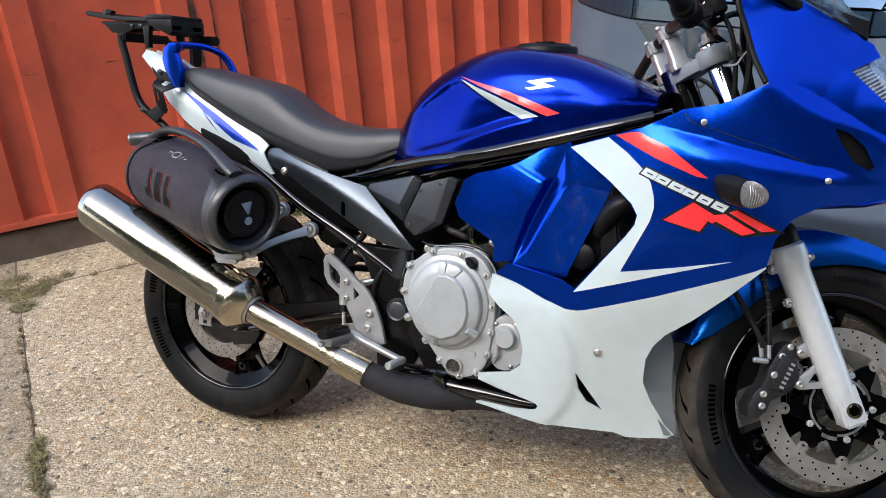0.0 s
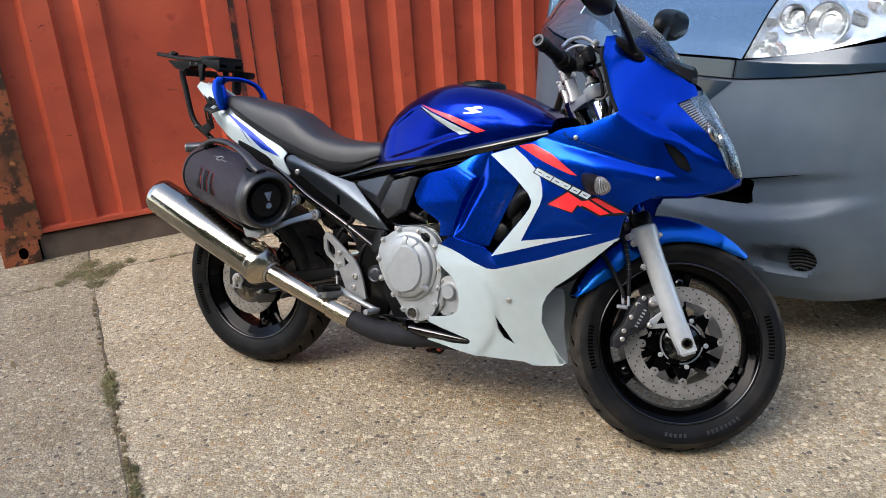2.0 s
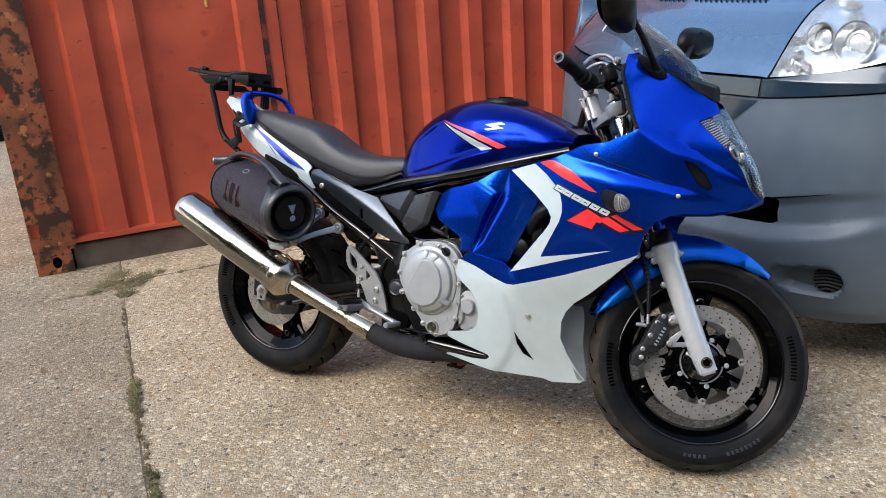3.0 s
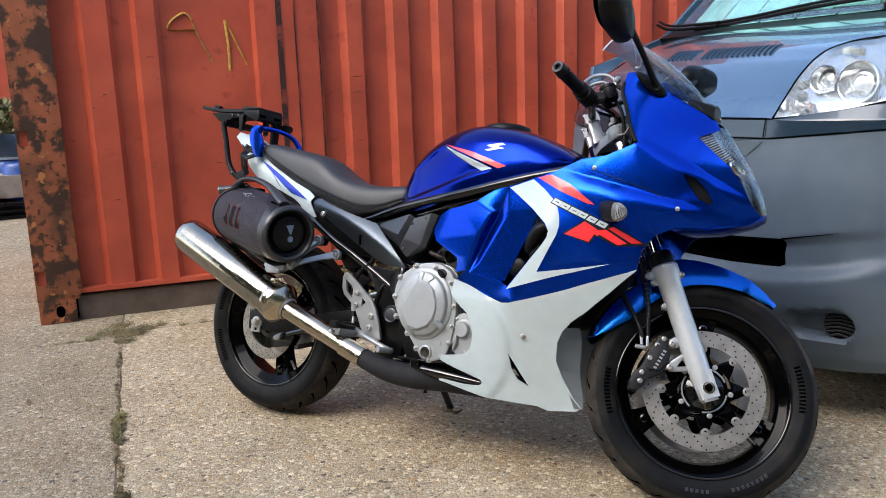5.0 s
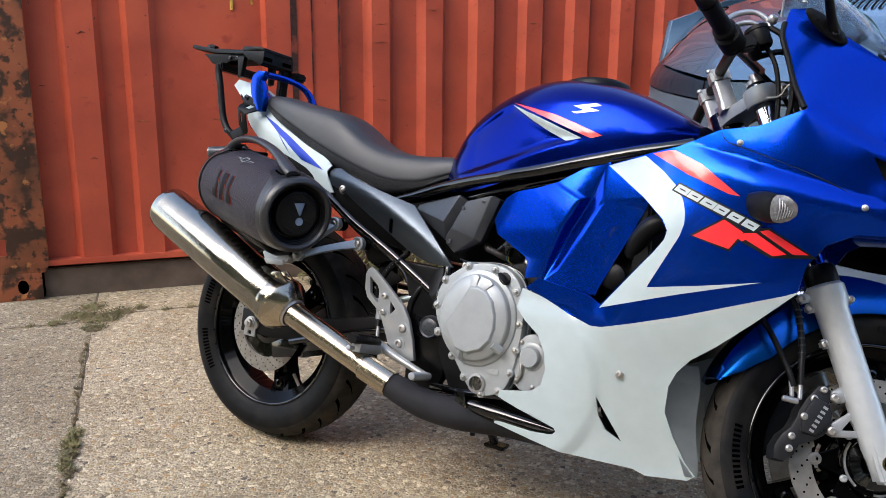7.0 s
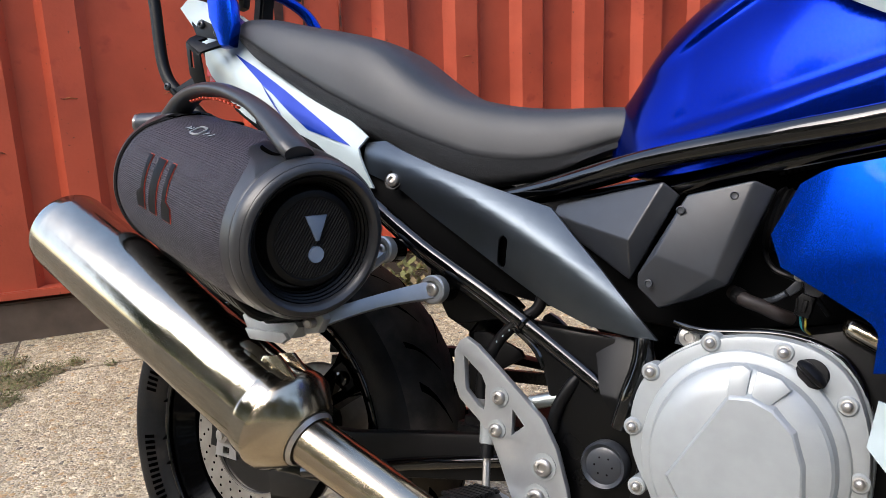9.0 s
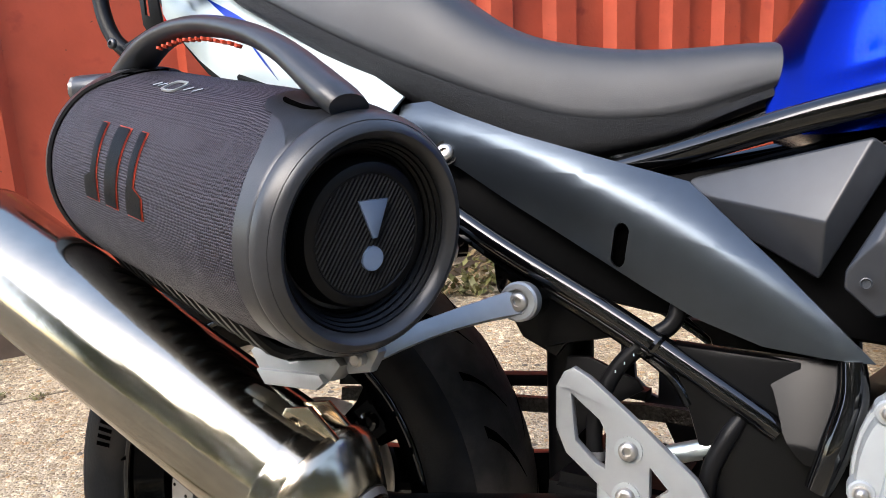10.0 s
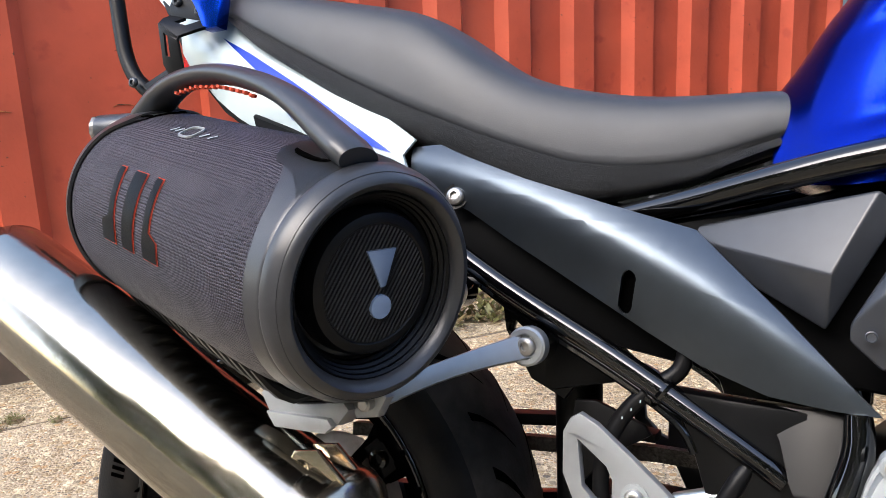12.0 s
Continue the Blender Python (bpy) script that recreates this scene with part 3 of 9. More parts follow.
def build_fairing(side):
    near = side < 0
    up = bike_part("side_fairing", shell(upper + BLUE_EDGE + inner_edge, Wf, 0.004, side, 0.005 if near else 0.02, 0.0, [nose_vent]), blue, None, "glossy blue side fairing and nose")
    lo = bike_part("lower_fairing", shell(lower + BLUE_EDGE[::-1][1:], Wf, 0.004, side, 0.009, 0.0, [low_vent]), white, None, "glossy white belly fairing")
    bike_part("vent_mesh", shell(nose_vent, Wf, 0.002, side, 0.02, -0.012), dark_plastic, up, "black mesh in the nose vent")
    bike_part("vent_recess", shell([(1.0 + (x - 1.0) * 1.1, z) for x, z in low_vent], Wf, 0.002, side, 0.03, -0.02), hole_black, lo)
    deco = [("white_stripe", stripe, white), ("red_flash", [(1.049, 0.834), (1.079, 0.841), (1.092, 0.842), (1.147, 0.819), (1.222, 0.767), (1.203, 0.769), (1.125, 0.798)], red_paint)]
    for n, (name, poly, m) in enumerate(deco):
        bike_part(name, shell(poly, Wf, 0.0006, side, 0.012, 0.0008), m, up)
    dark = [(1.146, 0.689), (1.203, 0.728), (1.236, 0.709), (1.276, 0.718), (1.356, 0.674), (1.283, 0.665), (1.232, 0.689), (1.217, 0.667)]
    bike_part("badge_shadow", shell(dark, Wf, 0.0006, side, 0.012, 0.0008), black_decal, up)
    for poly in ([(1.152, 0.688), (1.202, 0.723), (1.236, 0.7045), (1.216, 0.672)], [(1.238, 0.694), (1.256, 0.706), (1.308, 0.675), (1.287, 0.669)], [(1.262, 0.709), (1.275, 0.714), (1.341, 0.679), (1.318, 0.676)], [(1.222, 0.697), (1.238, 0.703), (1.258, 0.706), (1.236, 0.688)]):
        bike_part("red_badge_bar", shell(poly, Wf, 0.0006, side, 0.012, 0.0014), red_paint, up)
    # model badge: six slanted plain blocks with black edge
    d, h = Vector((0.928, -0.372)), Vector((0.62, 0.785)) * 0.0145
    for k, wd in enumerate((0.026, 0.024, 0.026, 0.023, 0.023, 0.024)):
        o = Vector((1.104, 0.768)) + d * (0.0272 * k)
        for grow, lift, m in ((0.0030, 0.0016, black_decal), (0.0, 0.0024, white)):
            g = h * (grow / 0.0145)
            quad = [o - d * grow - g, o + d * (wd + grow) - g, o + d * (wd + grow) + h + g, o - d * grow + h + g]
            bike_part("badge_block", shell([tuple(q) for q in quad], Wf, 0.0005, side, 0.03, lift), m, up)
        a = o + d * wd * 0.30 + h * 0.42
        bike_part("badge_slit", shell([tuple(a), tuple(a + d * wd * 0.45), tuple(a + d * wd * 0.45 + h * 0.16), tuple(a + h * 0.16)], Wf, 0.0005, side, 0.03, 0.0029), black_decal, up)
    for x, z in ((1.204, 0.864), (1.415, 0.771), (1.038, 0.407)):
        y = Wf(x, z)
        k = 1.0 if z < 0.5 else 0.62
        bm = lathe([(0.0092 * k, -0.003), (0.0092 * k, 0.001), (0.008 * k, 0.0015), (0.0001, 0.0015)], 20, ((x, side * y, z), (0.1, side, 0.1)))
        bike_part("fastener_washer", bm, bolt_steel, lo if z < 0.5 else up)
        bike_part("fastener", bolt_head((x, side * (y + 0.0015), z), 0.0062 * k, 0.004, (0.1, side, 0.1)), bolt_steel, lo if z < 0.5 else up)
    gap = [(1.170, 0.880), (1.182, 0.864), (1.222, 0.852), (1.268, 0.838), (1.325, 0.820), (1.382, 0.797), (1.44, 0.768)]
    bike_part("panel_gap", tube([(x, side * (Wf(x, z) - 0.0004), z) for x, z in gap], 0.0011, 6, 4), black_decal, up)
    edge = [(1.298, 0.936), (1.273, 0.98), (1.253, 1.03), (1.236, 1.072), (1.235, 1.10)]
    bike_part("edge_trim", tube([(x, side * (Wf(x, z) - 0.003), z) for x, z in edge], 0.0055, 8, 4), dark_plastic, up, "black edge trim")
    # inner scoop beside the radiator
    P = {"a": (0.707, 0.160, 0.673), "b": (0.728, 0.160, 0.722), "c": (0.751, 0.160, 0.738), "d": (0.80, 0.163, 0.75), "e": (0.838, 0.166, 0.763), "f": (0.945, 0.166, 0.803), "g": (0.958, 0.168, 0.806), "h": (1.047, 0.178, 0.748), "i": (1.04, 0.172, 0.727),
         "j": (0.966, 0.178, 0.558), "k": (0.965, 0.180, 0.548), "l": (0.852, 0.184, 0.563), "m": (0.844, 0.184, 0.567), "n": (0.805, 0.178, 0.56), "o": (0.806, 0.176, 0.598), "p": (0.728, 0.164, 0.652),
         "q": (0.908, 0.188, 0.735), "r": (0.874, 0.190, 0.67), "s": (0.851, 0.189, 0.598), "t": (0.922, 0.158, 0.738), "u": (0.888, 0.158, 0.668), "v": (0.862, 0.168, 0.598), "w": (0.950, 0.178, 0.735), "x": (0.884, 0.184, 0.598)}
    bm = bmesh.new()
    V = {k: bm.verts.new((x, side * y, z)) for k, (x, y, z) in P.items()}
    for f in ("pabc", "pcdr", "deqr", "prso", "osmn", "qtur", "ruvs", "svlm", "eftq", "tfwu", "uwxv", "vxl", "fghw", "hiw", "wijx", "xjkl"):
        bm.faces.new([V[k] for k in f])
    bmesh.ops.recalc_face_normals(bm, faces=bm.faces[:])
    folds = [e for e in bm.edges if len(e.link_faces) == 2]
    bmesh.ops.bevel(bm, geom=folds, offset=0.007, segments=4, affect="EDGES", profile=0.5)
    bmesh.ops.solidify(bm, geom=bm.faces[:], thickness=0.003)
    bike_part("air_scoop", bm, blue, None, "blue recessed air scoop panel", 50)
    # inside of the belly behind its front edge
    a = [(1.150, 0.442), (1.138, 0.425), (1.129, 0.40), (1.124, 0.347), (1.14, 0.299), (1.166, 0.248), (1.185, 0.227)]
    b = [(1.164, 0.44), (1.170, 0.42), (1.173, 0.39), (1.172, 0.345), (1.176, 0.30), (1.186, 0.255), (1.188, 0.222)]
    bm = bmesh.new()
    A, B = spline([(x, side * (Wf(x, z) - 0.002), z) for x, z in a], 5), spline([(x, side * (0.108 - 0.06 * (0.49 - z)), z) for x, z in b], 5)
    va, vb = [bm.verts.new(p) for p in A], [bm.verts.new(p) for p in B]
    mid = [bm.verts.new((p * 0.5 + q * 0.5) + Vector((-0.02, side * 0.012, 0))) for p, q in zip(A, B)]
    for r, s in ((va, mid), (mid, vb)):
        for i in range(len(r) - 1):
            bm.faces.new((r[i], r[i + 1], s[i + 1], s[i]))
    bmesh.ops.solidify(bm, geom=bm.faces[:], thickness=0.003)
    bike_part("belly_inner_panel", bm, shaded_inner, lo, "shaded inner face of the belly")
    # indicator
    ind = bike_part("turn_indicator", loft([[Vector((1.228 + 0.05 * k / 4 * 1.25, side * (0.205 + 0.0135 * k), 0.757 - 0.002 * k)) + Vector((0.012 * math.sin(t) * q, side * 0.004 * math.cos(t), 0.024 * math.cos(t) * q)) for t in np.linspace(0, 2 * math.pi, 17)[:-1]] for k, q in enumerate((0.65, 0.9, 1.05, 1.1, 1.02))]), dark_plastic, up, "black turn indicator body")
    bike_part("lens", loft([[Vector((1.292 + 0.03 * k / 3, side * (0.26 + 0.004 * k), 0.749)) + Vector((0.010 * math.sin(t) * q, side * 0.004 * math.cos(t), 0.022 * math.cos(t) * q)) for t in np.linspace(0, 2 * math.pi, 17)[:-1]] for k, q in enumerate((1.04, 1.08, 0.9, 0.55))]), mat("smoked lens", (0.15, 0.15, 0.155), 0.10, 0.3, 0.6, 0.3, 160, 0.9, 260) if near else bpy.data.materials["smoked lens"], ind, "clear ribbed indicator lens")
    for k in range(6):
        x = 1.296 + 0.0042 * k
        bike_part("lens_rib", tube([(x, side * (0.266 + 0.0012 * k), 0.749 - 0.019 + 0.0015 * k), (x + 0.003, side * (0.2715 - 0.0002 * k), 0.749), (x, side * (0.266 + 0.0012 * k), 0.749 + 0.019 - 0.0015 * k)], 0.0009, 5, 3), alu, ind)


build_fairing(-1)
build_fairing(1)
# nose underside and black inner cowl
bike_part("inner_cowl", prism([(1.30, 0.93), (1.245, 1.07), (1.25, 1.12), (1.33, 1.075), (1.44, 0.99), (1.50, 0.86), (1.52, 0.76), (1.42, 0.735), (1.33, 0.80)], -0.045, 0.045, (), 0.01), dark_plastic)
bike_part("nose_bridge", loft([[(x, s * w * math.cos(t), z + 0.012 * math.sin(t)) for s in (1,) for t in np.linspace(0, 2 * math.pi, 25)[:-1]] for x, z, w in ((1.40, 0.722, 0.15), (1.48, 0.728, 0.105), (1.56, 0.75, 0.055), (1.592, 0.768, 0.02))]), blue)


# headlamp between the fairing halves
def build_headlamp():
    rows = [(1.478, 0.995, 0.050), (1.500, 0.965, 0.084), (1.528, 0.925, 0.086), (1.556, 0.88, 0.084), (1.580, 0.83, 0.072), (1.592, 0.79, 0.05), (1.596, 0.775, 0.02)]
    def ring(dx, k):
        return [[Vector((x + dx - 0.085 * (abs(s) ** 2) * (w / 0.1), s * w * k, z)) for s in np.linspace(-1, 1, 15)] for x, z, w in rows]
    def sheet(R, m, name, label=""):
        bm = bmesh.new()
        V = [[bm.verts.new(p) for p in r] for r in R]
        for u, v in zip(V, V[1:]):
            for k in range(len(u) - 1):
                bm.faces.new((u[k], u[k + 1], v[k + 1], v[k]))
        bmesh.ops.solidify(bm, geom=bm.faces[:], thickness=0.002)
        return bike_part(name, bm, m, lamp if name != "headlamp_lens" else None, label)
    lamp = bike_part("headlamp", sheet_bm(ring(-0.035, 0.92)), reflector, None, "faceted chrome headlamp")
    for y in (-0.045, 0.045):
        bike_part("bowl", lathe([(0.004, -0.01), (0.02, -0.006), (0.036, 0.012), (0.04, 0.026)], 24, ((1.505 - abs(y) * 0.1, y, 0.875), (0.85, 0, 0.5))), chrome, lamp)
        bike_part("bulb_cap", lathe([(0.012, 0), (0.012, 0.02), (0.0001, 0.028)], 16, ((1.508, y, 0.877), (0.85, 0, 0.5))), chrome, lamp)
        for k in range(10):
            z = 0.948 - 0.0065 * k
            bike_part("ribbed_insert", rod((1.418 + 0.0062 * k, y * 2.06, z), (1.452 + 0.0062 * k, y * 1.45, z - 0.002), 0.0024, 6), silver_paint, lamp)
    wing = [(1.428, 0.960), (1.456, 0.974), (1.480, 0.940), (1.512, 0.888), (1.500, 0.885), (1.47, 0.921)]
    for side in (-1, 1):
        bike_part("lamp_wing", shell(wing, Wf, 0.002, side, 0.02, -0.012), satin_grey, lamp, "ribbed reflector wing")
        for k in range(14):
            t = k / 13
            a = (1.434 + 0.072 * t, 0.957 - 0.064 * t)
            b = (a[0] + 0.022 - 0.008 * t, a[1] + 0.012)
            bike_part("ribbed_insert", rod((a[0], side * (Wf(*a) - 0.009), a[1]), (b[0], side * (Wf(*b) - 0.009), b[1]), 0.0016, 6), alu, lamp)
    lens = sheet(ring(0.0, 1.0), clear_glass, "headlamp_lens", "clear headlamp lens")
    lens.visible_shadow = False


def sheet_bm(R, thick=0.002):
    bm = bmesh.new()
    V = [[bm.verts.new(p) for p in r] for r in R]
    for u, v in zip(V, V[1:]):
        for k in range(len(u) - 1):
            bm.faces.new((u[k], u[k + 1], v[k + 1], v[k]))
    if thick:
        bmesh.ops.solidify(bm, geom=bm.faces[:], thickness=thick)
    return bm


build_headlamp()


# windscreen
def build_screen():
    top = spline([(1.174, -0.137, 1.184), (1.182, -0.10, 1.218), (1.192, -0.05, 1.24), (1.20, 0, 1.247), (1.192, 0.05, 1.24), (1.182, 0.10, 1.218), (1.174, 0.137, 1.184)], 6)
    low = spline([(1.262, -0.120, 1.128), (1.33, -0.102, 1.086), (1.40, -0.07, 1.05), (1.455, 0, 1.025), (1.40, 0.07, 1.05), (1.33, 0.102, 1.086), (1.262, 0.120, 1.128)], 6)
    R = []
    for k in range(9):
        t = k / 8
        R.append([a.lerp(b, t) + Vector((0.012, 0, 0.02)) * math.sin(math.pi * t) * (1 - abs(a.y) / 0.2) for a, b in zip(low, top)])
    s = bike_part("windscreen", sheet_bm(R, 0.0025), screen_glass, None, "lightly tinted clear windscreen")
    s.visible_shadow = False
    bike_part("screen_edge", tube(top[::2], 0.0022, 6, 2), mat("acrylic edge", (0.55, 0.58, 0.6), 0.3, 0, 0.3, 0.05), s)
    bike_part("intake_visor", loft([[(1.39 + 0.062 * k / 3, y, 1.062 - 0.032 * k / 3 + h) for y, h in ((-0.062 + 0.008 * k, -0.012), (-0.055 + 0.008 * k, 0.006 + 0.012 * k / 3), (0, 0.014 + 0.012 * k / 3), (0.055 - 0.008 * k, 0.006 + 0.012 * k / 3), (0.062 - 0.008 * k, -0.012), (0, -0.016))] for k in range(4)]), dark_plastic, None, "black plastic visor below the screen")
    for y in (-0.112, 0.112):
        bike_part("screen_fastener", bolt_head((1.262, y, 1.138), 0.006, 0.004, (0, 0, 1)), bolt_steel, s)


build_screen()


# mirrors
def build_mirror(side):
    c = Vector((1.295, side * 0.362, 1.205))
    rings = []
    for k, (q, dx) in enumerate(((0.35, 0.034), (0.78, 0.024), (0.97, 0.006), (1.0, -0.012), (0.96, -0.02), (0.90, -0.021))):
        rings.append([c + Vector((dx + 0.01 * math.cos(t), side * 0.108 * q * math.copysign(abs(math.cos(t)) ** 0.8, math.cos(t)), 0.048 * q * math.copysign(abs(math.sin(t)) ** 0.8, math.sin(t)) + 0.012 * math.cos(t))) for t in np.linspace(0, 2 * math.pi, 33)[:-1]])
    head = bike_part("mirror", loft(rings), dark_plastic, None, "matte black mirror head on a stalk")
    bike_part("mirror_glass", loft([[c + Vector((-0.0225 - 0.001 * j, side * 0.098 * math.copysign(abs(math.cos(t)) ** 0.8, math.cos(t)), 0.041 * math.copysign(abs(math.sin(t)) ** 0.8, math.sin(t)) + 0.011 * math.cos(t))) for t in np.linspace(0, 2 * math.pi, 33)[:-1]] for j in range(2)]), chrome, head)
    bike_part("stalk", tube([(1.316, side * 0.104, 1.090), (1.314, side * 0.130, 1.106), (1.310, side * 0.20, 1.146), (1.304, side * 0.270, 1.182), (1.300, side * 0.300, 1.195)], [0.013, 0.0085, 0.0075, 0.008, 0.011], 12), dark_plastic, head)
    base = bike_part("mirror_mount", loft([[Vector((1.305 + 0.033 * math.cos(t) * q, side * (0.112 + h) - side * 0.018 * math.cos(t) * q, 1.095 - 0.022 * math.cos(t) * q + 0.016 * math.sin(t) * q)) for t in np.linspace(0, 2 * math.pi, 21)[:-1]] for q, h in ((1.1, -0.006), (1.05, 0.004), (0.8, 0.008))]), dark_plastic, head)
    for dx, dz in ((-0.013, 0.010), (0.022, -0.014)):
        bike_part("mount_bolt", bolt_head((1.30 + dx, side * 0.118 - side * dx * 0.4, 1.095 + dz), 0.007, 0.006, (0.2, side, 0.3)), dark_plastic, base)


build_mirror(-1)
build_mirror(1)


# fuel tank
def build_tank():
    xs = [0.508, 0.520, 0.545, 0.575, 0.61, 0.65, 0.70, 0.75, 0.80, 0.84, 0.91, 0.97, 1.03, 1.07, 1.10]
    zt = [0.800, 0.835, 0.876, 0.910, 0.938, 0.962, 0.984, 0.998, 1.002, 0.999, 0.989, 0.971, 0.946, 0.927, 0.909]
    zl = [0.741, 0.740, 0.741, 0.746, 0.754, 0.765, 0.781, 0.799, 0.817, 0.829, 0.844, 0.856, 0.868, 0.877, 0.886]
    wd = [0.052, 0.066, 0.088, 0.105, 0.119, 0.132, 0.145, 0.154, 0.159, 0.160, 0.158, 0.150, 0.136, 0.119, 0.095]
    def knee_cut(x, z):
        """The side below the stripe is set in for the rider's knee."""
        edge = lerp(x, [0.54, 0.60, 0.66, 0.69, 0.78, 0.88, 0.96, 1.05], [0.83, 0.875, 0.915, 0.925, 0.888, 0.852, 0.855, 0.87])
        fade = max(0.0, min(1.0, (x - 0.54) / 0.06)) * max(0.0, min(1.0, (1.02 - x) / 0.12))
        lip = z - lerp(x, xs, zl)
        return 1 - 0.085 * fade * (0.5 + 0.5 * math.tanh((edge - z) / 0.007)) * (0.5 + 0.5 * math.tanh((lip - 0.024) / 0.005))

    rings = []
    for x in np.linspace(0.508, 1.10, 110):
        top, low, w = [soft(x, xs, v) for v in (zt, zl, wd)]
        ring = []
        for t in np.linspace(-0.12, math.pi + 0.12, 110):
            c, s = math.cos(t), math.sin(t)
            y = w * math.copysign(abs(c) ** 0.62, c)
            z = low + (top - low) * math.copysign(abs(s) ** 0.95, s)
            shoulder = max(0.0, 1 - abs(s - 0.62) / 0.25) * max(0.0, min(1.0, (x - 0.68) / 0.06)) * max(0.0, min(1.0, (1.05 - x) / 0.1))
            ring.append((x, -y * (1 + 0.02 * shoulder) * knee_cut(x, z), z + 0.004 * shoulder))
        rings.append(ring)
    tank = bike_part("fuel_tank", loft(rings), tank_blue, None, "blue metallic fuel tank", 50)

    def Wt(x, z):
        top, low, w = [soft(x, xs, v) for v in (zt, zl, wd)]
        s = max(0.0, min(0.995, (z - low) / (top - low))) ** (1 / 0.95)
        shoulder = max(0.0, 1 - abs(s - 0.62) / 0.25) * max(0.0, min(1.0, (x - 0.68) / 0.06)) * max(0.0, min(1.0, (1.05 - x) / 0.1))
        return w * max(0.0, 1 - s * s) ** 0.31 * (1 + 0.02 * shoulder) * knee_cut(x, z)

    for side in (-1, 1):
        bike_part("white_flash", shell([(0.690, 0.930), (0.773, 0.901), (0.84, 0.876), (0.882, 0.860), (0.845, 0.853), (0.80, 0.872), (0.755, 0.894)], Wt, 0.0008, side, 0.01, 0.0018), white, tank)
        bike_part("red_flash", shell([(0.690, 0.935), (0.747, 0.922), (0.81, 0.908), (0.87, 0.888), (0.925, 0.868), (0.900, 0.861), (0.84, 0.882), (0.773, 0.906)], Wt, 0.0008, side, 0.01, 0.0018), red_paint, tank)
        for poly in ([(0.848, 0.928), (0.897, 0.936), (0.910, 0.930), (0.880, 0.925), (0.890, 0.919), (0.879, 0.917)], [(0.858, 0.911), (0.908, 0.919), (0.879, 0.927), (0.868, 0.925), (0.878, 0.919), (0.847, 0.915)]):
            bike_part("maker_badge", shell(poly, Wt, 0.0012, side, 0.01, 0.002), silver_paint, tank)
    cap = bike_part("filler_cap", lathe([(0.072, -0.012), (0.072, 0.002), (0.069, 0.006), (0.058, 0.007), (0.054, 0.012), (0.02, 0.013), (0.0001, 0.013)], 40, ((0.835, 0, 0.995), (-0.02, 0, 1))), dark_plastic, tank, "black tank ring and filler cap")
    bike_part("lock_cover", box((0.815, -0.012, 1.005), (0.86, 0.012, 1.0125), 0.003), gloss_black, cap)


build_tank()


